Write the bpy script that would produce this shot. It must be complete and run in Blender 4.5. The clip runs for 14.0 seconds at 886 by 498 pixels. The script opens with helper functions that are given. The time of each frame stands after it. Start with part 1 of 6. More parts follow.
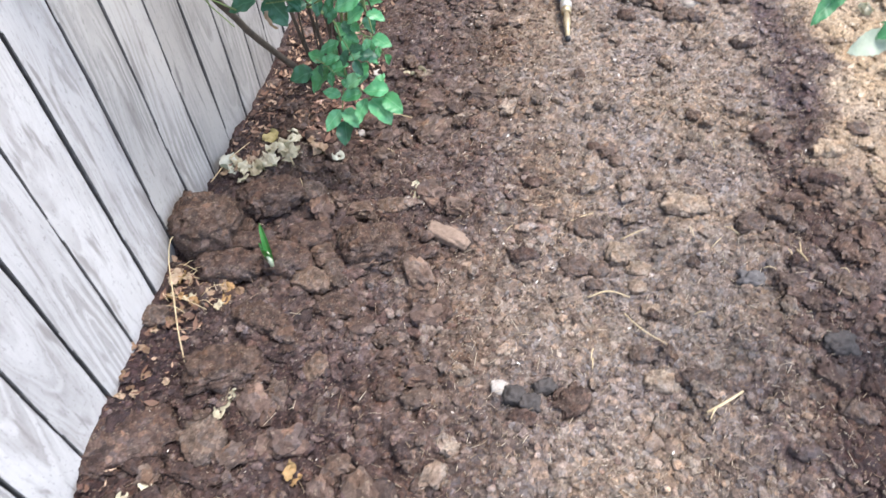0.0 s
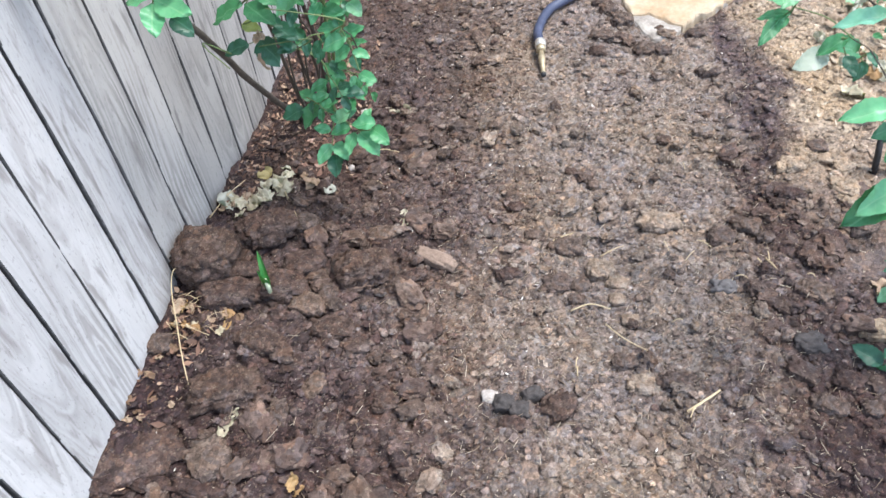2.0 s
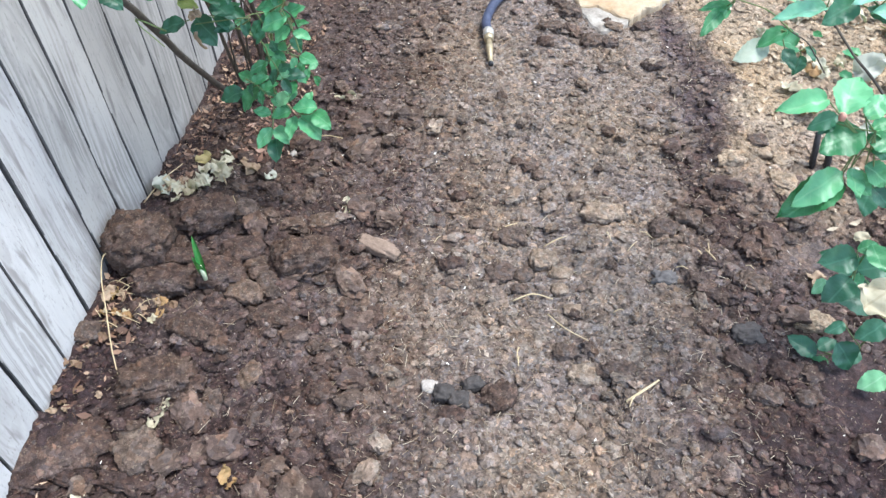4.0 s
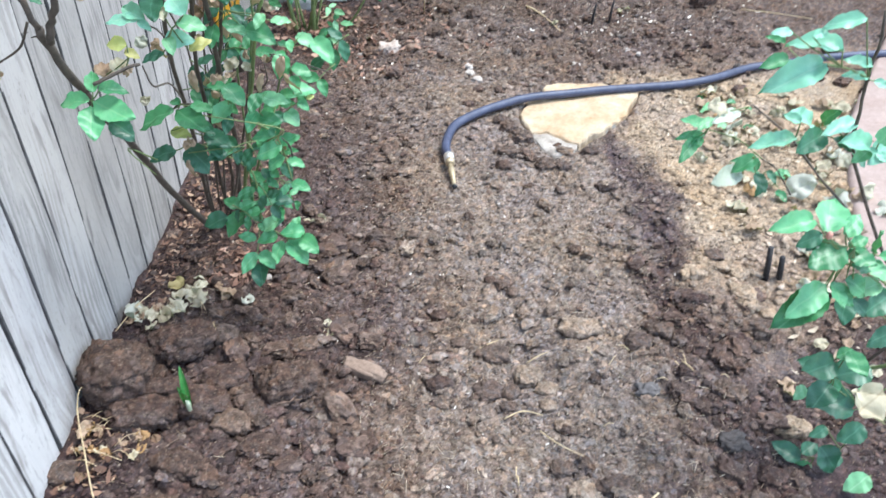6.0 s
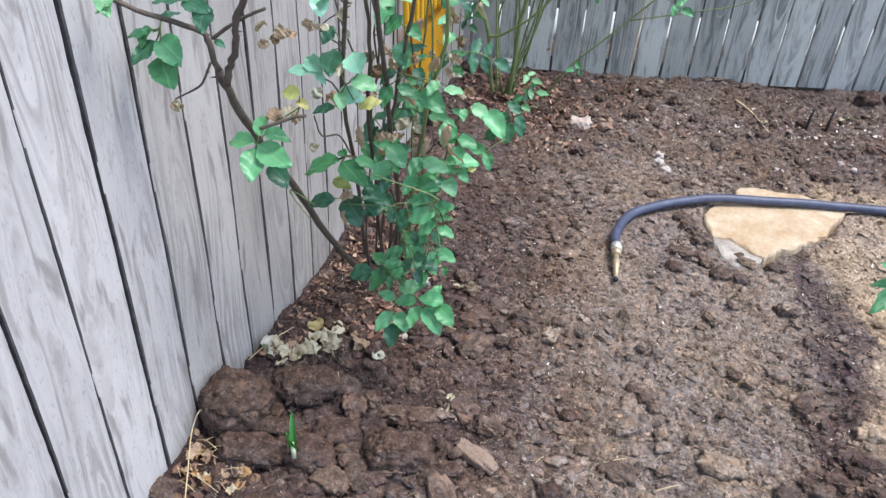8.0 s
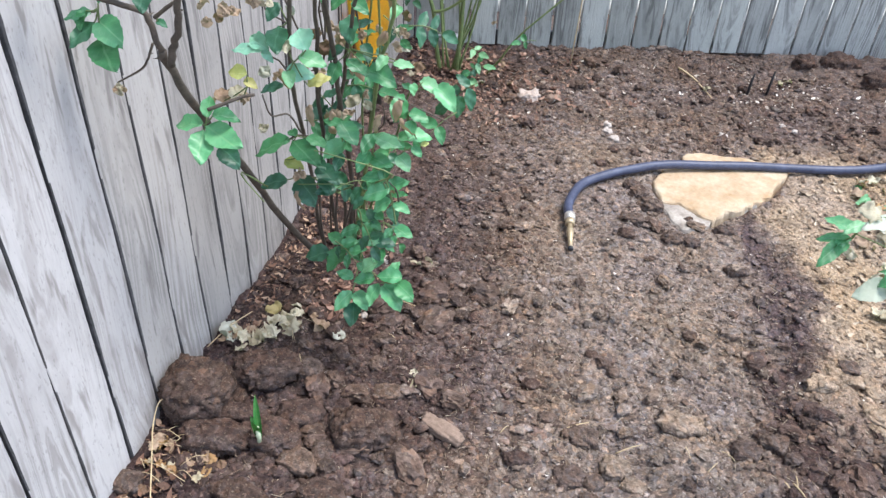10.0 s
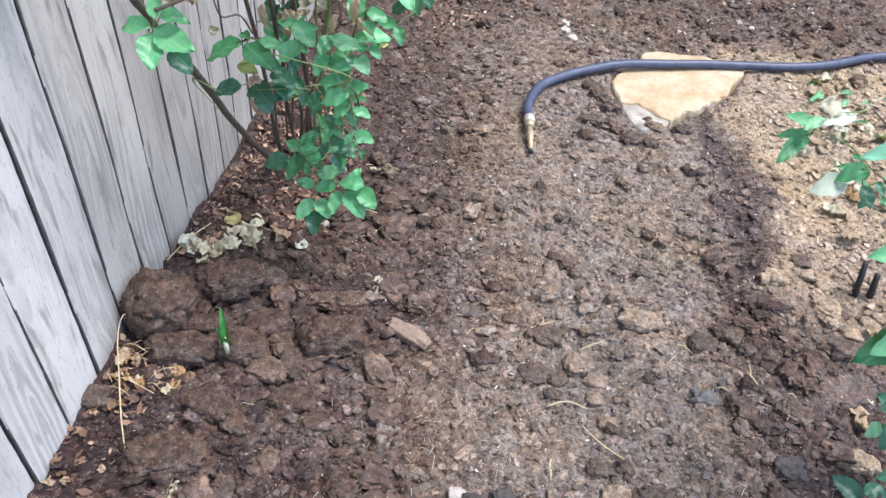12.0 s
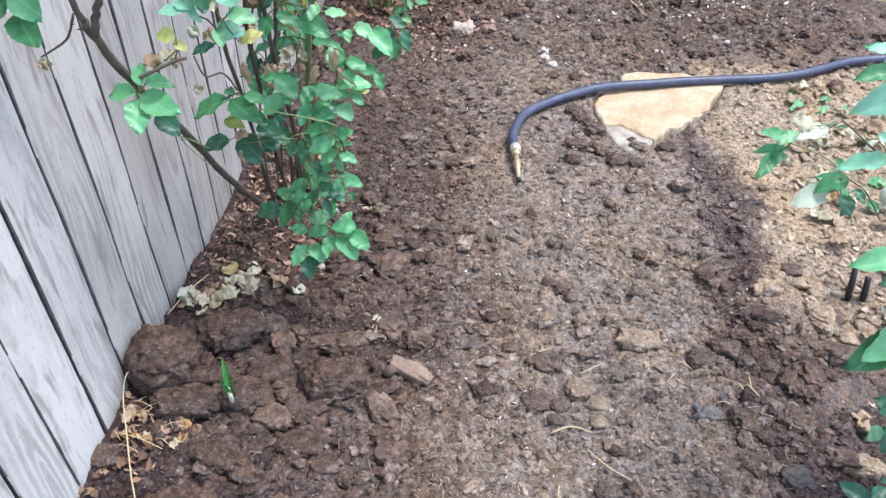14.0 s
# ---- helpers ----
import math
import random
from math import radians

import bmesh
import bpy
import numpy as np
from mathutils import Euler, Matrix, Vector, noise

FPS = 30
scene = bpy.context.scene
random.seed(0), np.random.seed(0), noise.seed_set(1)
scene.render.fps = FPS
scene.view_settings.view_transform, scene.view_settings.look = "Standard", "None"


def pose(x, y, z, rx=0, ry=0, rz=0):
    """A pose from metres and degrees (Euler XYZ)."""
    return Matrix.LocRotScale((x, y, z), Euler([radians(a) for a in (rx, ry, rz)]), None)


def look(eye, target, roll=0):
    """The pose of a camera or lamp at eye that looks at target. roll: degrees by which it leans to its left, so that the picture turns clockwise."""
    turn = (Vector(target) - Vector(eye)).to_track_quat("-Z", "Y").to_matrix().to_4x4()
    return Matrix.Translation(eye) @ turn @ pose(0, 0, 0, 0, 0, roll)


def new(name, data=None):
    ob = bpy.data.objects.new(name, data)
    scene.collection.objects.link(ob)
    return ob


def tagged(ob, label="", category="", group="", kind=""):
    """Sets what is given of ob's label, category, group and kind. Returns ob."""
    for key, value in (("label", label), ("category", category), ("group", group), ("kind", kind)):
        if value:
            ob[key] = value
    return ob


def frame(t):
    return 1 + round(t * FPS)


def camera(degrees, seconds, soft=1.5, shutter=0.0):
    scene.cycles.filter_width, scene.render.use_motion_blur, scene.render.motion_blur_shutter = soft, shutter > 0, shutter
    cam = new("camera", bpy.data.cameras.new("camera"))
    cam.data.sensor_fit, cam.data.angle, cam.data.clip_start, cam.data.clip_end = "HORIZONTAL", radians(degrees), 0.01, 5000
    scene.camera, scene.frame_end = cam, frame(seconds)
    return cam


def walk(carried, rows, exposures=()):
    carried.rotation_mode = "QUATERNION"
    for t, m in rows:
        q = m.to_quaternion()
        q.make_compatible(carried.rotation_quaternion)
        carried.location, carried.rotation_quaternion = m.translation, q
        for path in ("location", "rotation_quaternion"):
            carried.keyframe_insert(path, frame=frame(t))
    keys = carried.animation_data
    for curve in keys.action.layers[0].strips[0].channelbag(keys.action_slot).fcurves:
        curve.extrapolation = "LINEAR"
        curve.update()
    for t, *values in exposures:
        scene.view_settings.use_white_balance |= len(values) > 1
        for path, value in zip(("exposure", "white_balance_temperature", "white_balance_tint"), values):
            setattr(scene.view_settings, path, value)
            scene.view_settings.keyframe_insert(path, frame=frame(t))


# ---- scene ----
cam = camera(59.4, 14.0, soft=1.4, shutter=0.35)
PATH = [
    (0, (0.647, -0.67, 1.022), (0.357, 0.577, -0.514), -6.0),
    (0.5, (0.68, -0.705, 1.023), (0.309, 0.495, -0.533), -11.2),
    (1, (0.673, -0.725, 1.038), (0.325, 0.528, -0.481), -10.9),
    (1.5, (0.675, -0.744, 1.039), (0.363, 0.563, -0.443), -10.2),
    (2, (0.668, -0.752, 1.043), (0.389, 0.595, -0.409), -7.1),
    (2.5, (0.676, -0.742, 1.047), (0.452, 0.655, -0.367), -4.4),
    (3, (0.688, -0.744, 1.024), (0.519, 0.612, -0.436), -4.2),
    (3.2, (0.691, -0.743, 1.024), (0.516, 0.601, -0.447), -5.2),
    (5.3, (0.617, -0.744, 1.015), (0.496, 0.664, -0.4), 2.5),
    (5.5, (0.599, -0.742, 1.021), (0.478, 0.713, -0.347), 0.6),
    (6, (0.552, -0.755, 1.04), (0.617, 0.801, -0.215), 1.9),
    (6.5, (0.539, -0.727, 1.042), (0.646, 0.897, -0.121), 5.1),
    (7, (0.561, -0.692, 1.037), (0.386, 0.962, -0.074), 7.7),
    (7.5, (0.592, -0.678, 1.041), (0.215, 0.938, -0.075), 4.4),
    (8, (0.594, -0.672, 1.038), (0.202, 0.914, -0.116), 3.2),
    (8.2, (0.585, -0.669, 1.032), (0.212, 0.909, -0.138), 3.9),
    (10.3, (0.59, -0.679, 1.032), (0.344, 0.9, -0.17), 3.4),
    (10.5, (0.589, -0.678, 1.033), (0.35, 0.875, -0.205), 3.9),
    (11, (0.593, -0.674, 1.031), (0.376, 0.835, -0.263), 3.0),
    (11.5, (0.583, -0.669, 1.026), (0.471, 0.783, -0.345), 3.7),
    (12, (0.575, -0.676, 1.024), (0.458, 0.779, -0.344), 4.7),
    (12.5, (0.58, -0.671, 1.035), (0.466, 0.829, -0.283), 4.2),
    (13, (0.583, -0.669, 1.036), (0.523, 0.821, -0.298), 3.9),
    (13.5, (0.59, -0.673, 1.043), (0.484, 0.827, -0.276), 1.4),
    (14, (0.587, -0.68, 1.049), (0.461, 0.82, -0.268), 0.4),
]
walk(cam, [(t, look(eye, target, roll)) for t, eye, target, roll in PATH],
     [(0.0, 1.9, 6400, 10), (0.5, 1.81, 6400, 5), (1.0, 1.83, 6300, 7), (1.5, 1.8, 6250, 8), (2.5, 1.76, 6100, 6), (3.0, 1.77, 6000, 5), (5.5, 1.82, 6050, 4), (6.5, 1.9, 5950, 4), (7.0, 1.82, 6000, 8), (7.5, 1.5, 6250, 9),
      (8.2, 1.54, 6250, 10), (10.3, 1.66, 6300, 9), (11.0, 1.66, 6250, 7), (12.0, 1.73, 6200, 9), (13.0, 1.72, 6150, 6), (14.0, 1.73, 6100, 9)])

# ---- light ----
world = bpy.data.worlds.new("sky")
scene.world = world
world.use_nodes = True
wt = world.node_tree
wt.nodes.clear()
w_out = wt.nodes.new("ShaderNodeOutputWorld")
w_bg = wt.nodes.new("ShaderNodeBackground")
w_sky = wt.nodes.new("ShaderNodeTexSky")
w_sat = wt.nodes.new("ShaderNodeHueSaturation")
w_sky.sky_type, w_sky.sun_disc = "NISHITA", False
w_sky.sun_elevation, w_sky.sun_rotation = radians(67), radians(79)
w_sat.inputs["Saturation"].default_value = 0.75      # a thinly clouded sky
w_bg.inputs["Strength"].default_value = 0.15
wt.links.new(w_sky.outputs["Color"], w_sat.inputs["Color"])
wt.links.new(w_sat.outputs["Color"], w_bg.inputs["Color"])
wt.links.new(w_bg.outputs["Background"], w_out.inputs["Surface"])

sun = new("sun", bpy.data.lights.new("sun", "SUN"))
sun.data.energy, sun.data.angle, sun.data.color = 1.5, radians(20), (1.0, 0.96, 0.9)
sun.matrix_world = look((2.0, 0.4, 4.8), (0, 0, 0))

# ---- helpers of the scene ----
K = 0.66          # metres in one unit of the plan


def V(x, y, z=0.0):
    """A place of the plan in metres."""
    return Vector((x * K, y * K, z * K))


def mesh_of(bm, name, mat, smooth=True):
    me = bpy.data.meshes.new(name)
    bm.to_mesh(me)
    bm.free()
    me.materials.append(mat)
    me.polygons.foreach_set("use_smooth", [smooth] * len(me.polygons))
    return me


def thing(name, place, label, category, group="", kind=""):
    """An Empty at a thing's base, for its parts."""
    ob = new(name)
    ob.empty_display_size = 0.02
    ob.location = place
    return tagged(ob, label, category, group, kind)


def part(name, bm, mat, parent, label="", smooth=True):
    me = bm if isinstance(bm, bpy.types.Mesh) else mesh_of(bm, name, mat, smooth)
    ob = new(name, me)
    ob.parent = parent
    return tagged(ob, label)


def single(name, bm, mat, place, label, category, group="", kind="", smooth=True):
    """A thing that is one mesh."""
    ob = new(name, bm if isinstance(bm, bpy.types.Mesh) else mesh_of(bm, name, mat, smooth))
    ob.location = place
    return tagged(ob, label, category, group, kind)


def tube(points, radii, sides=8, wob=0.0, rng=random):
    """A tapered tube along points."""
    bm = bmesh.new()
    rings = []
    pts = [Vector(p) for p in points]
    side = Vector((1, 0, 0.2))
    for i, p in enumerate(pts):
        d = (pts[min(i + 1, len(pts) - 1)] - pts[max(i - 1, 0)]).normalized()
        side = (side - d * side.dot(d)).normalized()
        up = d.cross(side)
        r = radii[i] if isinstance(radii, (list, tuple)) else radii
        ring = []
        for k in range(sides):
            a = 2 * math.pi * k / sides
            rr = r * (1 + wob * rng.uniform(-1, 1))
            ring.append(bm.verts.new(p + side * (rr * math.cos(a)) + up * (rr * math.sin(a))))
        rings.append(ring)
    for a, b in zip(rings, rings[1:]):
        for k in range(sides):
            bm.faces.new((a[k], a[(k + 1) % sides], b[(k + 1) % sides], b[k]))
    bm.faces.new(list(reversed(rings[0])))
    bm.faces.new(rings[-1])
    return bm


def smooth_line(points, n):
    """n points on a smooth curve through the given ones."""
    pts = [Vector(p) for p in points]
    pts = [2 * pts[0] - pts[1]] + pts + [2 * pts[-1] - pts[-2]]
    out = []
    spans = len(pts) - 3
    for i in range(n):
        u = i / (n - 1) * spans
        k = min(int(u), spans - 1)
        f = u - k
        a, b, c, d = pts[k:k + 4]
        out.append(0.5 * ((2 * b) + (c - a) * f + (2 * a - 5 * b + 4 * c - d) * f * f + (3 * b - a - 3 * c + d) * f ** 3))
    return out


def rock(sx, sy, sz, seed, detail=3, rough=0.28, grain=0.08, cut=0.0):
    """An uneven lump, sx by sy by sz half sizes, sunk a little into what it lies on."""
    bm = bmesh.new()
    bmesh.ops.create_icosphere(bm, subdivisions=detail, radius=1)
    o = Vector((seed * 7.31, seed * 3.17, seed * 1.93))
    big = (sx * sy * max(sz, 0.5 * sx)) ** (1 / 3)
    for v in bm.verts:
        p = v.co.copy()
        q = Vector([math.copysign(abs(c) ** 0.75, c) for c in p])
        e = Vector((p.x * sx, p.y * sy, p.z * sz)) / big      # even grain on all sides
        k = 1 + rough * noise.noise(e * 1.7 + o) + rough * 0.6 * noise.noise(e * 3.7 + o)
        k += grain * (noise.noise(e * 8 + o) + 0.8 * noise.noise(e * 15 + o) + 0.6 * noise.noise(e * 27 + o))
        if cut:
            k += cut * (noise.cell(e * 2.2 + o) - 0.5)
        v.co = Vector((q.x * sx * k, q.y * sy * k, q.z * sz * k))
    return bm


# ---- materials ----
class Nodes:
    """A short hand for node trees."""

    def __init__(self, name):
        self.mat = bpy.data.materials.new(name)
        self.mat.use_nodes = True
        self.t = self.mat.node_tree
        self.bsdf = self.t.nodes["Principled BSDF"]
        self.out = self.t.nodes["Material Output"]

    def put(self, socket, value):
        if isinstance(value, bpy.types.NodeSocket):
            self.t.links.new(value, socket)
        elif value is not None:
            socket.default_value = value

    def math(self, op, a, b=None, c=None, clamp=False):
        n = self.t.nodes.new("ShaderNodeMath")
        n.operation, n.use_clamp = op, clamp
        for s, v in zip(n.inputs, (a, b, c)):
            self.put(s, v)
        return n.outputs[0]

    def coords(self, kind="Object"):
        return self.t.nodes.new("ShaderNodeTexCoord").outputs[kind]

    def vmul(self, vec, by, add=None):
        n = self.t.nodes.new("ShaderNodeVectorMath")
        n.operation = "MULTIPLY_ADD"
        self.put(n.inputs[0], vec)
        self.put(n.inputs[1], by)
        self.put(n.inputs[2], add if add is not None else (0, 0, 0))
        return n.outputs[0]

    def split(self, vec):
        n = self.t.nodes.new("ShaderNodeSeparateXYZ")
        self.put(n.inputs[0], vec)
        return n.outputs

    def join(self, x, y, z):
        n = self.t.nodes.new("ShaderNodeCombineXYZ")
        for s, v in zip(n.inputs, (x, y, z)):
            self.put(s, v)
        return n.outputs[0]

    def noise(self, vec=None, scale=5.0, detail=4.0, rough=0.6, w=None, dist=0.0):
        n = self.t.nodes.new("ShaderNodeTexNoise")
        if w is not None:
            n.noise_dimensions = "1D" if vec is None else "4D"
            self.put(n.inputs["W"], w)
        if vec is not None:
            self.put(n.inputs["Vector"], vec)
        for k, v in (("Scale", scale), ("Detail", detail), ("Roughness", rough), ("Distortion", dist)):
            self.put(n.inputs[k], v)
        return n.outputs["Fac"]

    def voronoi(self, vec, scale, feature="F1", out="Distance"):
        n = self.t.nodes.new("ShaderNodeTexVoronoi")
        n.feature = feature
        self.put(n.inputs["Vector"], vec)
        self.put(n.inputs["Scale"], scale)
        return n.outputs[out]

    def ramp(self, fac, *stops):
        n = self.t.nodes.new("ShaderNodeValToRGB")
        e = n.color_ramp.elements
        while len(e) < len(stops):
            e.new(0.5)
        for el, (p, c) in zip(e, stops):
            el.position = p
            el.color = (*c, 1) if not isinstance(c, (int, float)) else (c, c, c, 1)
        self.put(n.inputs[0], fac)
        return n.outputs[0]

    def mix(self, fac, a, b, how="MIX"):
        n = self.t.nodes.new("ShaderNodeMix")
        n.data_type, n.blend_type = "RGBA", how
        self.put(n.inputs["Factor"], fac)
        for k, v in ((6, a), (7, b)):
            self.put(n.inputs[k], (*v, 1) if isinstance(v, tuple) and len(v) == 3 else v)
        return n.outputs[2]

    def attr(self, name, out="Fac"):
        n = self.t.nodes.new("ShaderNodeAttribute")
        n.attribute_name = name
        return n.outputs[out]

    def rand(self):
        return self.t.nodes.new("ShaderNodeObjectInfo").outputs["Random"]

    def island(self):
        return self.t.nodes.new("ShaderNodeNewGeometry").outputs["Random Per Island"]

    def bump(self, height, strength=0.5, dist=0.01, under=None):
        n = self.t.nodes.new("ShaderNodeBump")
        self.put(n.inputs["Height"], height)
        n.inputs["Strength"].default_value, n.inputs["Distance"].default_value = strength, dist
        if under is not None:
            self.put(n.inputs["Normal"], under)
        return n.outputs[0]

    def done(self, color, rough=0.8, normal=None, metal=0.0, spec=0.5):
        b = self.bsdf.inputs
        self.put(b["Base Color"], (*color, 1) if isinstance(color, tuple) else color)
        self.put(b["Roughness"], rough)
        self.put(b["Metallic"], metal)
        self.put(b["Specular IOR Level"], spec)
        if normal is not None:
            self.put(b["Normal"], normal)
        return self.mat


def soil_material(name, sand=None, dry=None, wet=None, tone=None, own=False):
    """Garden soil: dark humus, dry grey crumb and ochre sand, mixed by the kind of soil that lies there."""
    n = Nodes(name)
    p = n.coords()
    sand = n.attr("sand") if sand is None else sand
    dry = n.attr("dry") if dry is None else dry
    wet = n.attr("wet") if wet is None else wet
    tone = n.attr("tone") if tone is None else tone
    big = n.noise(p, 9, 4, 0.6)
    mid = n.noise(p, 55, 5, 0.65)
    fine = n.noise(p, 330, 4, 0.7)
    grit = n.voronoi(p, 420, out="Color")
    gv = n.split(grit)[0]
    humus = n.ramp(mid, (0.25, (0.032, 0.0215, 0.0185)), (0.5, (0.081, 0.056, 0.0485)), (0.75, (0.160, 0.118, 0.103)))
    crumb = n.ramp(mid, (0.25, (0.112, 0.094, 0.078)), (0.5, (0.222, 0.195, 0.165)), (0.8, (0.342, 0.308, 0.266)))
    ochre = n.ramp(mid, (0.2, (0.215, 0.160, 0.105)), (0.5, (0.365, 0.288, 0.202)), (0.8, (0.485, 0.402, 0.305)))
    d = n.math("ADD", dry, n.math("MULTIPLY", n.math("SUBTRACT", big, 0.5), 0.9), clamp=True)
    col = n.mix(d, humus, crumb)
    col = n.mix(sand, col, ochre)
    damp = n.mix(wet, col, n.mix(1.0, col, (0.40, 0.34, 0.40), "MULTIPLY"))
    t = n.math("MULTIPLY_ADD", tone, 0.9, 0.55)
    col = n.mix(1.0, damp, n.join(t, t, t), "MULTIPLY")
    wob = n.t.nodes.new("ShaderNodeTexNoise")
    wob.inputs["Scale"].default_value, wob.inputs["Detail"].default_value = 160, 3
    n.put(wob.inputs["Vector"], p)
    q = n.vmul(wob.outputs["Color"], (0.008, 0.008, 0.008), p)
    cell = n.split(n.voronoi(q, 95, out="Color"))
    small = n.split(n.voronoi(q, 210, out="Color"))
    if own:
        t = n.math("MULTIPLY_ADD", n.rand(), 0.5, 0.75)
        col = n.mix(1.0, col, n.join(t, t, t), "MULTIPLY")
    hue = n.math("FRACT", n.math("ADD", cell[0], n.rand() if own else n.island()))
    tint = n.ramp(hue, (0.0, (0.50, 0.42, 0.40)), (0.2, (1.15, 0.92, 0.80)), (0.42, (0.86, 0.83, 0.90)), (0.6, (1.38, 1.24, 1.14)), (0.8, (0.74, 0.58, 0.54)), (1.0, (1.62, 1.26, 1.00)))
    col = n.mix(n.math("MULTIPLY_ADD", sand, -0.5, 0.85), col, n.mix(1.0, col, tint, "MULTIPLY"))
    sm = n.math("MULTIPLY_ADD", small[1], 0.65, 0.68)
    col = n.mix(1.0, col, n.join(sm, sm, sm), "MULTIPLY")
    patch = n.noise(p, 4.5, 3, 0.6)
    col = n.mix(1.0, col, n.ramp(patch, (0.36, (1.05, 1.0, 0.91)), (0.5, (1.0, 1.0, 1.0)), (0.64, (0.94, 0.95, 1.02))), "MULTIPLY")
    pale = n.math("GREATER_THAN", gv, 0.96)
    col = n.mix(n.math("MULTIPLY", pale, 0.55), col, n.mix(sand, (0.22, 0.165, 0.12), (0.5, 0.4, 0.28)))
    g = n.math("MULTIPLY_ADD", fine, 0.85, 0.58)
    col = n.mix(1.0, col, n.join(g, g, g), "MULTIPLY")
    b1 = n.bump(n.math("ADD", mid, n.math("ADD", n.math("MULTIPLY", gv, 0.25), n.math("MULTIPLY", small[1], 0.35))), 0.8, 0.008)
    b2 = n.bump(fine, 0.9, 0.0035, b1)
    rough = n.math("SUBTRACT", 0.93, n.math("MULTIPLY", wet, 0.2))
    return n.done(col, rough, b2, spec=0.3)


def wood_material(name, pale, dark, streak, amount, spread=0.24):
    """Weathered fence boards: growth rings that run into arches, fibres, knots' stains and grey wear."""
    n = Nodes(name)
    p = n.coords()
    r = n.rand()
    x, y, z = n.split(p)
    shift = n.math("MULTIPLY", r, 37.0)
    sway = n.math("MULTIPLY", n.math("SUBTRACT", n.noise(None, 2.2, 1, 0.5, w=n.math("ADD", z, shift)), 0.5), 0.05)
    xs = n.math("ADD", n.math("ADD", y, sway), n.math("MULTIPLY", n.math("SUBTRACT", n.math("FRACT", n.math("MULTIPLY", r, 7.7)), 0.5), 0.05))
    zc = n.math("MULTIPLY_ADD", n.math("FRACT", n.math("MULTIPLY", r, 17.3)), 1.0, 0.0)
    zs = n.math("MULTIPLY", n.math("SUBTRACT", z, zc), 0.075)
    rings = n.math("SQRT", n.math("ADD", n.math("MULTIPLY", xs, xs), n.math("MULTIPLY", zs, zs)))
    rings = n.math("ADD", rings, n.math("MULTIPLY", n.noise(p, 16, 3, 0.5), 0.006))
    band = n.noise(None, 150, 2, 0.6, w=n.math("ADD", rings, shift))
    fibre = n.noise(n.vmul(p, (260, 260, 7), n.join(shift, 0, 0)), 1, 4, 0.65)
    stain = n.noise(n.vmul(p, (14, 30, 4.5), n.join(shift, shift, 0)), 1, 4, 0.6)
    blot = n.noise(n.vmul(p, (5, 9, 5), n.join(0, shift, 0)), 1, 5, 0.7)
    figure = n.noise(n.vmul(p, (3, 9, 3), n.join(shift, 0, shift)), 1, 2, 0.5)
    flame = n.noise(n.vmul(p, (30, 48, 7), n.join(0, shift, shift)), 1, 3, 0.5, dist=0.6)
    late = n.ramp(band, (0.42, 0.0), (0.62, 1.0))
    col = n.mix(n.math("MULTIPLY", late, n.ramp(figure, (0.44, 0.06), (0.6, 1.0))), pale, n.mix(0.5, pale, dark))
    col = n.mix(n.math("MULTIPLY", n.ramp(fibre, (0.5, 0.0), (0.72, 1.0)), 0.12), col, dark)
    arch = n.ramp(n.math("MULTIPLY", n.ramp(stain, (0.47, 0.0), (0.62, 1.0)), n.ramp(band, (0.35, 0.0), (0.6, 1.0))), (0.1, 0.0), (0.8, 1.0))
    col = n.mix(n.math("MULTIPLY", arch, amount), col, streak)
    col = n.mix(n.math("MULTIPLY", n.ramp(blot, (0.5, 0.0), (0.72, 1.0)), 0.32), col, n.mix(0.5, streak, dark))
    col = n.mix(n.math("MULTIPLY", n.ramp(flame, (0.58, 0.0), (0.68, 1.0)), 0.75), col, n.mix(0.5, streak, dark))
    ky = n.math("SUBTRACT", y, n.math("MULTIPLY_ADD", n.math("FRACT", n.math("MULTIPLY", r, 29.1)), 0.06, -0.03))
    kz = n.math("MULTIPLY", n.math("SUBTRACT", z, n.math("MULTIPLY_ADD", n.math("FRACT", n.math("MULTIPLY", r, 43.7)), 1.2, 0.0)), 0.55)
    kd = n.math("SQRT", n.math("ADD", n.math("MULTIPLY", ky, ky), n.math("MULTIPLY", kz, kz)))
    kd = n.math("MULTIPLY_ADD", n.math("SUBTRACT", n.noise(p, 60, 2, 0.5), 0.5), 0.006, kd)
    knot = n.ramp(kd, (0.0, 0.75), (0.0045, 0.6), (0.0065, 0.1), (0.0105, 0.7), (0.0125, 0.05), (0.016, 0.3), (0.02, 0.0))
    col = n.mix(n.math("MULTIPLY", knot, 0.6), col, n.mix(0.5, streak, dark))
    speck = n.ramp(n.noise(n.vmul(p, (240, 240, 90), n.join(shift, 0, 0)), 1, 2, 0.6), (0.6, 0.0), (0.68, 1.0))
    col = n.mix(n.math("MULTIPLY", n.math("MULTIPLY", speck, blot), 0.7), col, dark)
    v = n.math("MULTIPLY_ADD", n.math("FRACT", n.math("MULTIPLY", r, 5.1)), spread, 1 - spread / 2)
    col = n.mix(1.0, col, n.join(v, v, v), "MULTIPLY")
    h = n.math("ADD", n.math("MULTIPLY", late, -0.35), n.math("MULTIPLY", fibre, 0.7))
    return n.done(col, 0.86, n.bump(h, 0.5, 0.0016), spec=0.25)


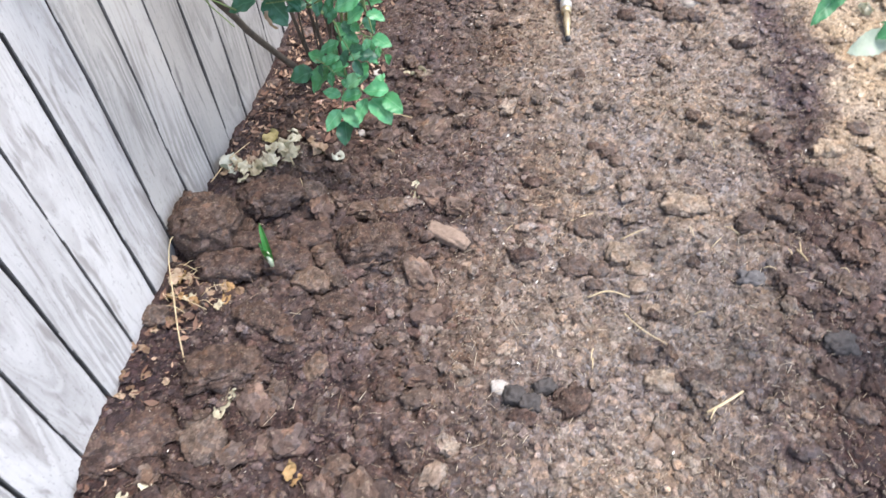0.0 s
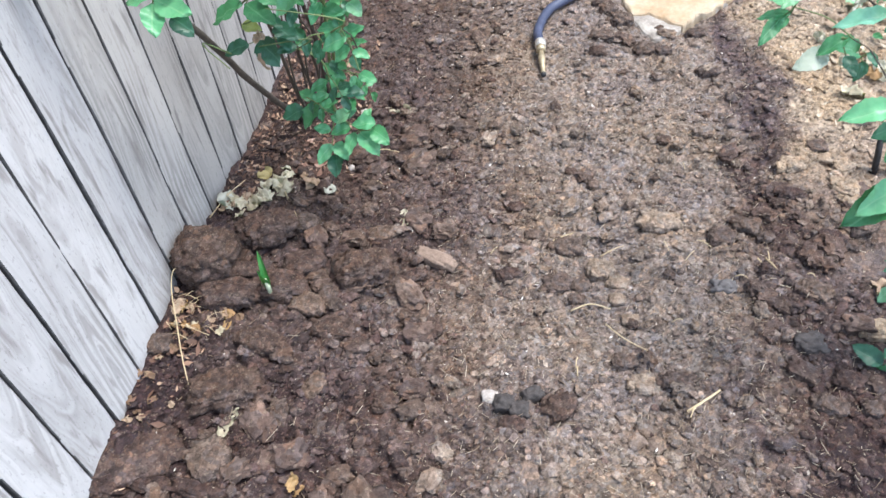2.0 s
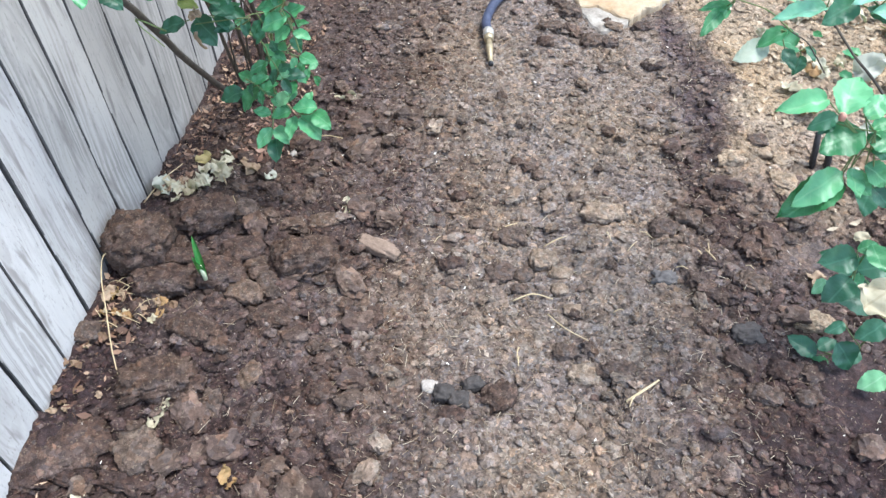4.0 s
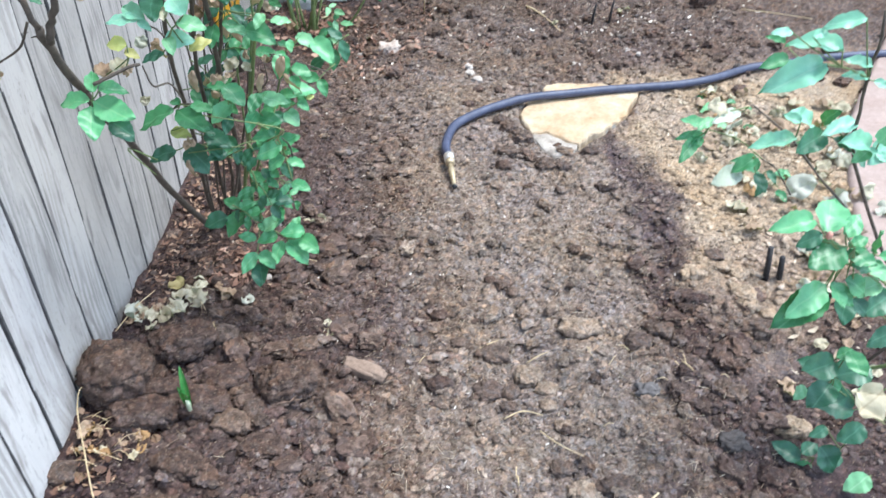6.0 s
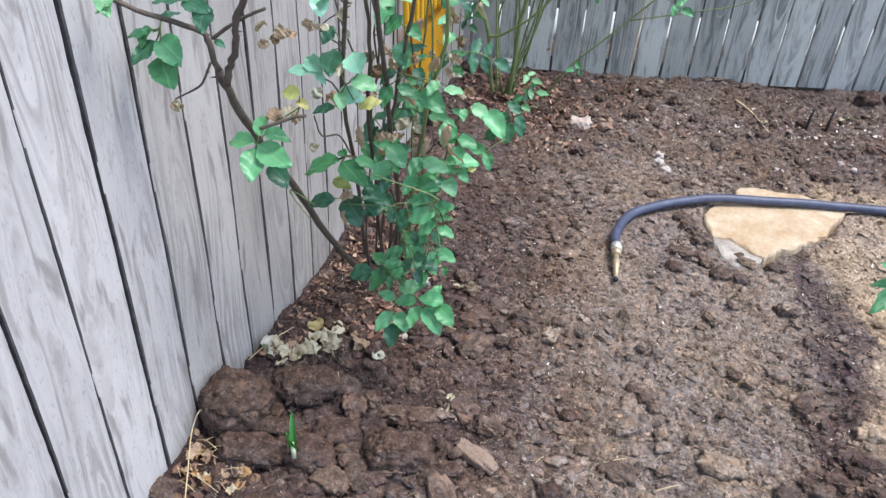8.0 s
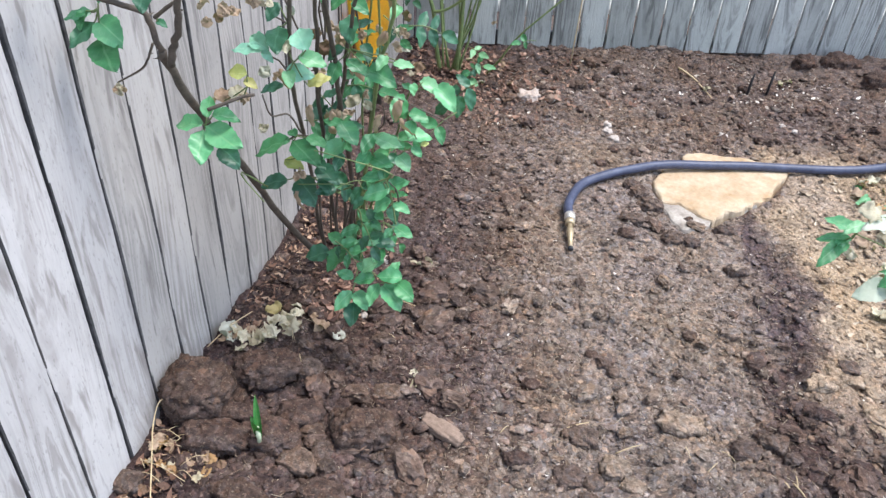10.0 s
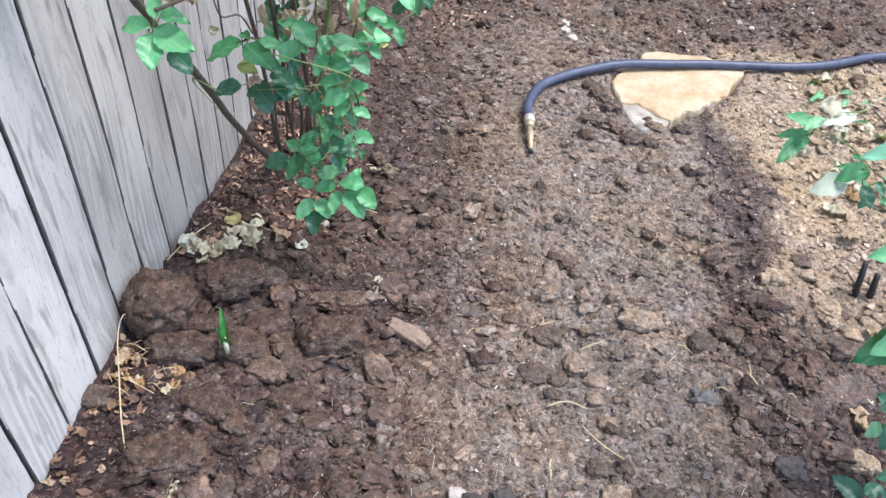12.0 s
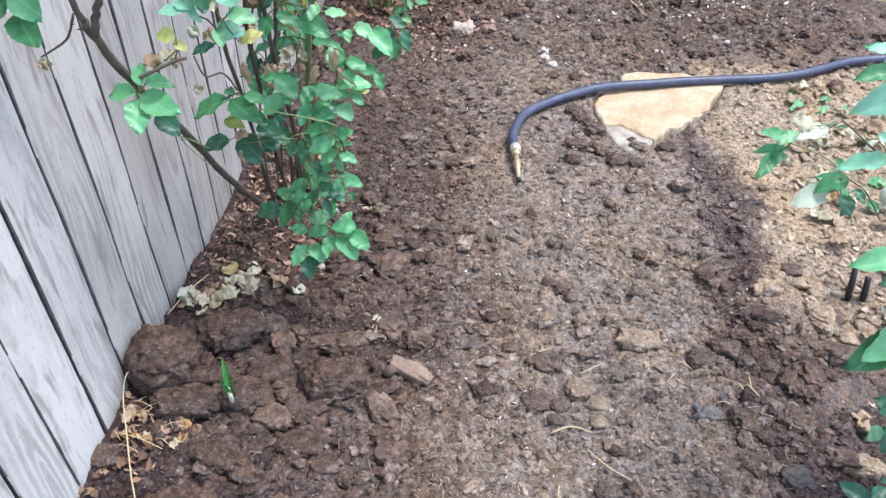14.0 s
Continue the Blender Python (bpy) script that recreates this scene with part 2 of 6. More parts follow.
def leaf_material(name, a, b, rim, gloss=0.4):
    """A leaf blade, paler along its midrib; its tone differs from leaf to leaf."""
    n = Nodes(name)
    p = n.coords()
    x, y, z = n.split(p)
    r = n.rand()
    col = n.mix(n.ramp(n.math("FRACT", n.math("MULTIPLY", r, 13.7)), (0.0, 0.0), (1.0, 1.0)), a, b)
    blot = n.noise(p, 70, 4, 0.6, w=n.math("MULTIPLY", r, 50))
    col = n.mix(n.math("MULTIPLY", n.ramp(blot, (0.52, 0.0), (0.75, 1.0)), 0.4), col, rim)
    dull = n.noise(p, 55, 3, 0.6, w=n.math("MULTIPLY", r, 80))
    col = n.mix(n.math("MULTIPLY", n.ramp(dull, (0.45, 0.0), (0.65, 1.0)), 0.4), col, n.mix(1.0, col, (0.45, 0.55, 0.52), "MULTIPLY"))
    ax = n.math("ABSOLUTE", x)
    rib = n.math("LESS_THAN", ax, 0.0007)
    vein = n.math("SINE", n.math("MULTIPLY", n.math("SUBTRACT", y, n.math("MULTIPLY", ax, 0.9)), 1150.0))
    vein = n.ramp(vein, (0.86, 0.0), (1.0, 1.0))
    lines = n.math("MAXIMUM", rib, n.math("MULTIPLY", vein, 0.3))
    col = n.mix(n.math("MULTIPLY", lines, 0.28), col, rim)
    nm = n.bump(n.math("ADD", n.math("MULTIPLY", lines, -0.6), blot), 0.35, 0.0012)
    n.done(col, gloss, nm, spec=0.55)
    tr = n.t.nodes.new("ShaderNodeBsdfTranslucent")
    n.put(tr.inputs["Color"], n.mix(0.5, col, (0.16, 0.36, 0.05)))
    ms = n.t.nodes.new("ShaderNodeMixShader")
    ms.inputs[0].default_value = 0.22
    n.t.links.new(n.bsdf.outputs[0], ms.inputs[1])
    n.t.links.new(tr.outputs[0], ms.inputs[2])
    n.t.links.new(ms.outputs[0], n.out.inputs["Surface"])
    return n.mat


def plain_material(name, a, b, scale=40.0, rough=0.8, bump=0.3, depth=0.003, metal=0.0, per=True, spec=0.4):
    """Two tones mixed by noise at two scales, with fine relief."""
    n = Nodes(name)
    p = n.coords()
    w = n.math("MULTIPLY", n.rand(), 30.0)
    f = n.noise(p, scale, 5, 0.65, w=w)
    g = n.noise(p, scale * 6, 3, 0.7, w=w)
    col = n.mix(n.ramp(f, (0.3, 0.0), (0.7, 1.0)), a, b)
    k = n.math("MULTIPLY_ADD", g, 0.7, 0.65)
    col = n.mix(1.0, col, n.join(k, k, k), "MULTIPLY")
    if per:
        v = n.math("MULTIPLY_ADD", n.rand(), 0.3, 0.85)
        col = n.mix(1.0, col, n.join(v, v, v), "MULTIPLY")
    return n.done(col, rough, n.bump(n.math("ADD", f, n.math("MULTIPLY", g, 0.5)), bump, depth), metal, spec)


soil = soil_material("soil")
clod_dark = soil_material("dark_clod_soil", 0.03, 0.08, 0.1, 0.34)
clod_red = soil_material("reddish_clod_soil", 0.09, 0.04, 0.1, 0.31)
clod_dry = soil_material("dry_clod_soil", 0.05, 0.42, 0.0, 0.36)
clod_pale = soil_material("pale_clod_soil", 0.42, 0.9, 0.0, 0.5)
clod_sand = soil_material("sandy_clod_soil", 0.8, 0.5, 0.0, 0.55)
loose_dark = soil_material("loose_dark_soil", 0.03, 0.18, 0.15, 0.38, True)
loose_red = soil_material("loose_reddish_soil", 0.10, 0.2, 0.08, 0.36, True)
loose_dry = soil_material("loose_dry_soil", 0.1, 0.85, 0.0, 0.42, True)
clod_grey = soil_material("grey_clod_soil", 0.03, 0.5, 0.3, 0.34)
clod_rust = soil_material("rusty_clod_soil", 0.2, 0.1, 0.0, 0.46)
clod_wet = soil_material("wet_clod_soil", 0.0, 0.12, 0.38, 0.4)
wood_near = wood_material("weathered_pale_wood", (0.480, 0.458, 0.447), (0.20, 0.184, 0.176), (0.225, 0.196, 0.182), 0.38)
# tones for boards farther along: older wood, with some shade in the colour
wood_mid = wood_material("weathered_part_shaded_wood", (0.440, 0.412, 0.388), (0.19, 0.174, 0.166), (0.205, 0.18, 0.168), 0.38)
wood_dull = wood_material("weathered_shaded_wood", (0.378, 0.350, 0.328), (0.17, 0.158, 0.15), (0.18, 0.162, 0.152), 0.38)
wood_far = wood_material("weathered_grey_wood", (0.355, 0.362, 0.336), (0.165, 0.168, 0.156), (0.085, 0.083, 0.08), 0.65, 0.5)
wood_far_pale = wood_material("weathered_silver_wood", (0.43, 0.435, 0.41), (0.19, 0.192, 0.18), (0.12, 0.118, 0.112), 0.6, 0.45)
wood_edge = plain_material("dark_sawn_edge", (0.045, 0.043, 0.043), (0.11, 0.105, 0.105), 60, 0.9, 0.4, 0.002)
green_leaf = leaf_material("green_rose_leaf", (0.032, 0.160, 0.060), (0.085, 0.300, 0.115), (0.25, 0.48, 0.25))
# the next two are green leaves with light on them put into the colour
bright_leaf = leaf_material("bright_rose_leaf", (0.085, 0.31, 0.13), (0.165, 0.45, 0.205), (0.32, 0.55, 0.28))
skylit_leaf = leaf_material("skylit_rose_leaf", (0.20, 0.47, 0.30), (0.30, 0.58, 0.42), (0.42, 0.62, 0.45))
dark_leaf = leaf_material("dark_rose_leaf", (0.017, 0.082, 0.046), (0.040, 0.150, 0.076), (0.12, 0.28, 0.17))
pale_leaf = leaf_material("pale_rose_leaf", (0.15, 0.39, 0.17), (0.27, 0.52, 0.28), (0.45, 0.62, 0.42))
yellow_leaf = leaf_material("yellowing_rose_leaf", (0.46, 0.40, 0.13), (0.36, 0.44, 0.12), (0.55, 0.50, 0.25))
cream_leaf = leaf_material("withered_cream_leaf", (0.42, 0.35, 0.23), (0.66, 0.59, 0.44), (0.25, 0.17, 0.10), 0.75)
white_leaf = leaf_material("bleached_rose_leaf", (0.46, 0.50, 0.38), (0.60, 0.62, 0.50), (0.5, 0.5, 0.4), 0.6)
bud_mat = plain_material("pinkish_bud", (0.38, 0.17, 0.13), (0.48, 0.26, 0.18), 90, 0.6, 0.2, 0.001)
tan_leaf = leaf_material("dry_tan_leaf", (0.34, 0.22, 0.14), (0.46, 0.33, 0.23), (0.2, 0.1, 0.055), 0.75)
ochre_leaf = leaf_material("dry_ochre_leaf", (0.36, 0.20, 0.085), (0.46, 0.29, 0.13), (0.22, 0.11, 0.045), 0.75)
cane_old = plain_material("old_rose_cane", (0.052, 0.042, 0.034), (0.115, 0.09, 0.068), 90, 0.75, 0.4, 0.0015)
cane_green = plain_material("green_rose_cane", (0.09, 0.14, 0.05), (0.19, 0.23, 0.09), 60, 0.6, 0.3, 0.001)
cane_black = plain_material("blackened_cane", (0.012, 0.011, 0.012), (0.035, 0.03, 0.03), 120, 0.7, 0.5, 0.0015)
straw_mat = plain_material("straw", (0.42, 0.31, 0.17), (0.60, 0.48, 0.30), 60, 0.8, 0.3, 0.001)
hose_mat = plain_material("dusty_blue_hose", (0.026, 0.031, 0.062), (0.068, 0.078, 0.130), 45, 0.5, 0.15, 0.001, spec=0.5)
brass = plain_material("worn_brass", (0.30, 0.225, 0.13), (0.46, 0.38, 0.26), 70, 0.5, 0.3, 0.0006, metal=0.6)
pale_metal = plain_material("dull_coupling_metal", (0.45, 0.42, 0.38), (0.6, 0.56, 0.5), 90, 0.45, 0.2, 0.0006, metal=0.7)
black_rubber = plain_material("black_rubber", (0.012, 0.012, 0.014), (0.03, 0.03, 0.034), 70, 0.6, 0.2, 0.0006)
slab_top = plain_material("orange_sandstone", (0.33, 0.205, 0.10), (0.50, 0.41, 0.295), 16, 0.85, 0.35, 0.003, per=False)
slab_edge = plain_material("broken_grey_sandstone", (0.20, 0.165, 0.135), (0.48, 0.43, 0.37), 30, 0.9, 0.7, 0.006, per=False)
brick_mat = plain_material("pinkish_brick", (0.17, 0.115, 0.085), (0.28, 0.20, 0.15), 50, 0.9, 0.7, 0.004)
white_stone = plain_material("white_pebble", (0.35, 0.30, 0.26), (0.53, 0.47, 0.42), 60, 0.75, 0.3, 0.002)
pale_tan_stone = plain_material("pale_tan_stone", (0.42, 0.32, 0.265), (0.60, 0.51, 0.44), 40, 0.85, 0.4, 0.003)
blue_stone = plain_material("blue_grey_stone", (0.078, 0.068, 0.064), (0.150, 0.132, 0.125), 45, 0.8, 0.5, 0.003)
black_stone = plain_material("near_black_stone", (0.028, 0.023, 0.021), (0.075, 0.061, 0.054), 60, 0.75, 0.6, 0.003)
yellow_plastic = plain_material("yellow_plastic", (0.62, 0.33, 0.012), (0.72, 0.42, 0.03), 25, 0.5, 0.1, 0.001, per=False)
concrete = plain_material("pinkish_concrete", (0.31, 0.225, 0.19), (0.385, 0.295, 0.255), 14, 0.9, 0.3, 0.003, per=False)
grey_block = plain_material("grey_concrete_block", (0.20, 0.21, 0.21), (0.30, 0.31, 0.31), 40, 0.9, 0.5, 0.004)
rust_mat = plain_material("rusty_brown_clay", (0.06, 0.03, 0.025), (0.13, 0.065, 0.052), 30, 0.85, 0.5, 0.004)
pale_shoot = plain_material("pale_shoot_base", (0.36, 0.42, 0.26), (0.52, 0.54, 0.40), 80, 0.6, 0.2, 0.001)
sprout_mat = leaf_material("fresh_sprout", (0.045, 0.22, 0.06), (0.075, 0.33, 0.085), (0.3, 0.5, 0.15))

# ---- ground ----
table = np.random.RandomState(3).rand(256, 256)


def lattice(x, y, seed=0):
    """Smooth noise from 0 to 1 with cells of one unit."""
    x, y = x + seed * 17.37, y + seed * 5.71
    i, j = np.floor(x).astype(int), np.floor(y).astype(int)
    f, g = x - i, y - j
    f, g = f * f * (3 - 2 * f), g * g * (3 - 2 * g)
    a, b = table[i % 256, j % 256], table[(i + 1) % 256, j % 256]
    c, d = table[i % 256, (j + 1) % 256], table[(i + 1) % 256, (j + 1) % 256]
    return (a * (1 - f) + b * f) * (1 - g) + (c * (1 - f) + d * f) * g


def step(lo, hi, v):
    t = np.clip((v - lo) / (hi - lo), 0, 1)
    return t * t * (3 - 2 * t)


def kinds(x, y):
    """How sandy, how dry and how wet the soil is at a place in metres."""
    u, v = x / K, y / K
    w = (lattice(u * 4, v * 4, 1) - 0.5) * 0.24 + (lattice(u * 14, v * 14, 2) - 0.5) * 0.16 + (lattice(u * 40, v * 40, 3) - 0.5) * 0.10
    edge = 1.705 + 0.025 * np.exp(-((v - 1.2) / 0.3) ** 2) - 0.03 * step(0.9, 0.65, v) + 0.5 * w
    sand = step(-0.02, 0.07, u - edge) * step(0.22, 0.58, v + w - 0.25 * (u - 1.75)) * step(2.25, 1.85, v - 0.17 * (u - 1.7) + w)
    mid = np.exp(-((u - 1.19 - 0.06 * np.sin(v * 1.7) - 0.06 * step(0.7, 1.1, v)) / 0.41) ** 2)
    dry = (0.72 + 0.34 * step(0.5, 1.0, v)) * mid * step(2.3, 1.5, v + w) + 0.22 + 0.12 * step(0.8, 1.2, v) * step(0.4, 0.6, u) + 0.35 * (lattice(u * 2.2, v * 2.2, 4) - 0.5)
    dry += 0.22 * np.exp(-((u - 1.25) / 0.2) ** 2 - ((v - 0.3) / 0.28) ** 2) - 0.2 * step(0.0, -0.25, v)
    dry += 0.1 * step(0.4, 0.1, v) * step(0.7, 1.0, u) * step(1.7, 1.4, u)
    dry += 0.13 * step(1.7, 2.1, v)
    band = np.exp(-((u - edge + 0.075) / 0.06) ** 2) * step(0.3, 0.6, v) * step(1.85, 1.65, v)
    low = step(1.42, 1.64, u + w) * step(0.68, 0.42, v + w) * (0.75 + 0.4 * step(0.15, -0.1, v))
    near = 0.1 * step(0.85, 0.65, v) * step(0.1, 0.3, v)
    left = step(0.75 + near, 0.40 + 0.6 * near, u + w) * (0.70 - 0.12 * step(0.8, 1.1, v)) + step(0.16, 0.03, u + w) * 0.35
    wet = np.clip(0.98 * band + 0.88 * low + left + 0.12 * step(2.3, 2.8, v + w), 0, 1)
    silt = np.exp(-((u - 1.848) ** 2 / 0.008 + (v - 0.35) ** 2 / 0.006))
    sand, dry, wet = sand * (1 - silt), dry + 0.5 * silt, wet * (1 - silt) + 0.42 * silt
    bed = step(3.6, 3.0, u) * step(-1.6, -0.9, v) * step(-0.2, 0.0, u + 0.15) * step(4.2, 3.4, v)
    sand = sand * (0.6 + 0.4 * step(0.55, 1.0, v))
    return sand * bed, np.clip(dry * bed + 0.2 * (1 - bed), 0, 1), np.clip(wet - 0.35 * sand, 0, 1) * bed


def height(x, y):
    """The bed's gentle rise and fall."""
    u, v = x / K, y / K
    h = 0.022 * (lattice(u * 2.1, v * 2.1, 5) - 0.5) + 0.018 * (lattice(u * 6, v * 6, 6) - 0.5)
    h = h + 0.014 * step(0.64, 0.34, u) * step(-0.24, 0.02, v) * step(0.78, 0.5, v)
    h = h - 0.020 * np.exp(-((u - 1.15) / 0.3) ** 2) * step(0.95, 0.6, v) * step(-0.25, 0.0, v)
    h = h + 0.012 * step(1.6, 1.75, u) * step(0.4, 0.6, v) * step(1.6, 1.3, v)
    h = h - 0.014 * np.exp(-((u - 1.848) ** 2 + (v - 0.35) ** 2) / 0.014) - 0.02 * step(1.55, 1.85, u) * step(0.35, 0.0, v)
    h = h + 0.02 * np.exp(-((u - 1.72) / 0.1) ** 2) * step(0.3, 0.6, v) * step(1.6, 1.2, v)
    h = h + 0.024 * step(2.35, 2.9, v) * (lattice(u * 3, v * 3, 8) - 0.3)
    near = step(6.0, 3.5, np.abs(u - 1.2)) * step(7.0, 4.0, np.abs(v - 1.0))
    return h * near


def off_slab(u, v):
    """How far a place of the plan lies outside the flat stone's outline; negative under it."""
    rim = ((-0.27, 0.02), (-0.224, 0.141), (-0.137, 0.288), (0.285, 0.308), (0.2, 0.08), (-0.07, -0.205), (-0.168, -0.265), (-0.25, -0.07))
    far = -9.0
    for (x0, y0), (x1, y1) in zip(rim, rim[1:] + rim[:1]):
        dx, dy = x1 - x0, y1 - y0
        far = np.maximum(far, ((v - 1.68 - y0) * dx - (u - 1.53 - x0) * dy) / math.hypot(dx, dy))
    return far


def rough_height(x, y):
    """The height with clods and crumbs in it."""
    h = height(x, y)
    sand, dry, wet = kinds(x, y)
    u, v = x / K, y / K
    wx, wy = lattice(u * 20, v * 20, 9) - 0.5, lattice(u * 20, v * 20, 10) - 0.5
    a = lattice((u + 0.03 * wx) * 26, (v + 0.03 * wy) * 26, 11)
    b = lattice((u + 0.02 * wy) * 58, (v + 0.02 * wx) * 58, 12)
    c = lattice(u * 120, v * 120, 13)
    amount = (1.0 - 0.55 * dry) * (1.0 - 0.5 * sand)
    e = lattice((u + 0.015 * wx) * 95, (v + 0.015 * wy) * 95, 14)
    lumps = step(0.35, 0.62, a) * (0.6 + 0.8 * lattice(u * 9, v * 9, 16))
    h = h + amount * (0.011 * lumps + 0.013 * np.abs(b - 0.5) ** 0.8 + 0.007 * np.abs(e - 0.5)) + 0.005 * (c - 0.5) - 0.0075
    h = h - 0.022 * step(0.022, -0.012, off_slab(u, v))
    mud = np.exp(-((u - 1.848) ** 2 / 0.008 + (v - 0.35) ** 2 / 0.006)) + 0.8 * np.exp(-((u - 1.86) ** 2 / 0.01 + (v + 0.08) ** 2 / 0.03))
    return h * (1 - 0.75 * mud) + mud * 0.75 * (height(x, y) - 0.004)


def axis(lo, hi, step_at, far):
    """Grid lines: fine from lo to hi, then wider and wider out to far."""
    out, p = [], lo
    while p < hi:
        out.append(p)
        p += step_at(p)
    out.append(hi)
    s, lo_side, hi_side, q, r = 0.03, [], [], lo, hi
    while r < far:
        q, r, s = q - s, r + s, s * 1.55
        lo_side.append(q)
        hi_side.append(r)
    return np.array(lo_side[::-1] + out + hi_side)


gx = axis(-0.05, 2.3, lambda p: 0.0048 if p < 1.35 else 0.008, 80)
gy = axis(-0.42, 2.2, lambda p: 0.0042 if p < 0.6 else 0.0065 if p < 1.3 else 0.009, 80)
X, Y = np.meshgrid(gx, gy)
Z = rough_height(X, Y)
Z[(X < -0.25) | (X > 4) | (Y < -2) | (Y > 3.5)] = 0.0
nx, ny = len(gx), len(gy)
co = np.stack([X, Y, Z], -1).reshape(-1, 3).astype(np.float32)
idx = np.arange(nx * ny).reshape(ny, nx)
quads = np.stack([idx[:-1, :-1], idx[:-1, 1:], idx[1:, 1:], idx[1:, :-1]], -1).reshape(-1, 4)


def numpy_mesh(name, co, faces, mat, attrs=(), smooth=True):
    """A mesh from arrays of places and of faces that all have as many corners."""
    me = bpy.data.meshes.new(name)
    n = faces.shape[1]
    me.vertices.add(len(co))
    me.vertices.foreach_set("co", np.ascontiguousarray(co, np.float32).ravel())
    me.loops.add(faces.size)
    me.loops.foreach_set("vertex_index", np.ascontiguousarray(faces, np.int32).ravel())
    me.polygons.add(len(faces))
    me.polygons.foreach_set("loop_start", np.arange(0, faces.size, n, dtype=np.int32))
    me.polygons.foreach_set("use_smooth", np.full(len(faces), smooth))
    me.update(calc_edges=True)
    me.materials.append(mat)
    for key, values in attrs:
        at = me.attributes.new(key, "FLOAT", "POINT")
        at.data.foreach_set("value", np.ascontiguousarray(values, np.float32))
    return me


g_sand, g_dry, g_wet = kinds(co[:, 0], co[:, 1])
tone = 0.35 + 0.3 * lattice(co[:, 0] * 30, co[:, 1] * 30, 15)
ground = new("ground", numpy_mesh("ground", co, quads, soil, (("sand", g_sand), ("dry", g_dry), ("wet", g_wet), ("tone", tone))))
tagged(ground, "bare brown garden soil, dry and crumbly, sandy beside the path", "soil", kind="structure")


def on_ground(x, y, up=0.0):
    """A place of the plan on the soil, in metres."""
    p = V(x, y)
    p.z = float(height(np.array([p.x]), np.array([p.y]))[0]) + up
    return p


def scatter(name, count, lo, hi, detail, seed, label, category, accept):
    """Many small clods in one mesh."""
    rng = np.random.RandomState(seed)
    shapes = []
    for k in range(10):
        bm = bmesh.new()
        bmesh.ops.create_icosphere(bm, subdivisions=detail, radius=1)
        o = Vector((k * 5.3, seed, k * 2.1))
        for v in bm.verts:
            p = v.co.copy()
            v.co = p * (1 + 0.5 * noise.noise(p * 1.3 + o) + 0.5 * noise.noise(p * 3.1 + o) + 0.3 * noise.noise(p * 6.3 + o))
        bm.verts.ensure_lookup_table()
        shapes.append((np.array([v.co for v in bm.verts]), np.array([[v.index for v in f.verts] for f in bm.faces])))
        bm.free()
    x = rng.uniform(0.01, 2.05 * K + 0.3, count * 3)
    y = rng.uniform(-0.42, 2.05, count * 3)
    sand, dry, wet = kinds(x, y)
    keep = rng.rand(len(x)) < accept(x / K, y / K, sand, dry, wet)
    keep &= off_slab(x / K, y / K) > 0.02
    keep &= ((x / K - 1.848) / 0.075) ** 2 + ((y / K - 0.35) / 0.06) ** 2 > 1
    keep &= ((x / K - 1.86) / 0.08) ** 2 + ((y / K + 0.08) / 0.14) ** 2 > 1
    x, y = x[keep][:count], y[keep][:count]
    sand, dry, wet = kinds(x, y)
    z = rough_height(x, y)
    size = lo * (hi / lo) ** (rng.rand(len(x)) ** 1.9)
    cos, faces, attrs, base = [], [], [[], [], [], []], 0
    pick = rng.randint(0, len(shapes), len(x))
    for i in range(len(x)):
        sc, sf = shapes[pick[i]]
        a, b = rng.rand() * 6.283, rng.uniform(-0.4, 0.4)
        s = size[i] * np.array([rng.uniform(0.85, 1.4), rng.uniform(0.65, 1.05), rng.uniform(0.2, 0.46)])
        p = sc * s
        ca, sa, cb, sb = np.cos(a), np.sin(a), np.cos(b), np.sin(b)
        p = np.stack([p[:, 0], p[:, 1] * cb - p[:, 2] * sb, p[:, 1] * sb + p[:, 2] * cb], -1)
        p = np.stack([p[:, 0] * ca - p[:, 1] * sa, p[:, 0] * sa + p[:, 1] * ca, p[:, 2]], -1)
        cos.append(p + (x[i], y[i], z[i] + s[2] * (0.15 if detail > 1 else 0.4)))
        faces.append(sf + base)
        base += len(sc)
        t = np.clip(0.5 + rng.normal() * 0.26, 0.05, 1.2)
        for lst, val in zip(attrs, (sand[i], np.clip(dry[i] + rng.normal() * 0.3, 0, 1), wet[i] * rng.uniform(0.4, 1), t)):
            lst.append(np.full(len(sc), val))
    me = numpy_mesh(name, np.concatenate(cos), np.concatenate(faces), soil,
                    [(k, np.concatenate(v)) for k, v in zip(("sand", "dry", "wet", "tone"), attrs)], detail > 1)
    return tagged(new(name, me), label, category, kind="stuff")


scatter("soil_clods", 1900, 0.0075, 0.018, 2, 1, "loose lumps of brown soil strewn over the bed", "soil clods",
        lambda u, v, s, d, w: (1 - 0.72 * d) * (0.35 + 0.65 * lattice(u * 5, v * 5, 20)))
scatter("soil_crumbs", 9500, 0.0048, 0.0105, 1, 2, "small crumbs of brown soil covering the bed", "soil crumbs",
        lambda u, v, s, d, w: (0.45 + 0.55 * lattice(u * 7, v * 7, 21)) * (1 - 0.2 * v))
scatter("soil_chips", 27000, 0.0026, 0.0062, 0, 6, "flat chips of dry soil covering the bed", "soil chips",
        lambda u, v, s, d, w: (0.5 + 0.5 * lattice(u * 9, v * 9, 22)) * (1 - 0.22 * v))
scatter("soil_grit", 9000, 0.0016, 0.003, 0, 3, "fine grit and soil grains on the bed", "soil grit",
        lambda u, v, s, d, w: (0.4 + 0.6 * d) * (1 - 0.22 * v))

# ---- fences ----
PITCH = 0.143 * K


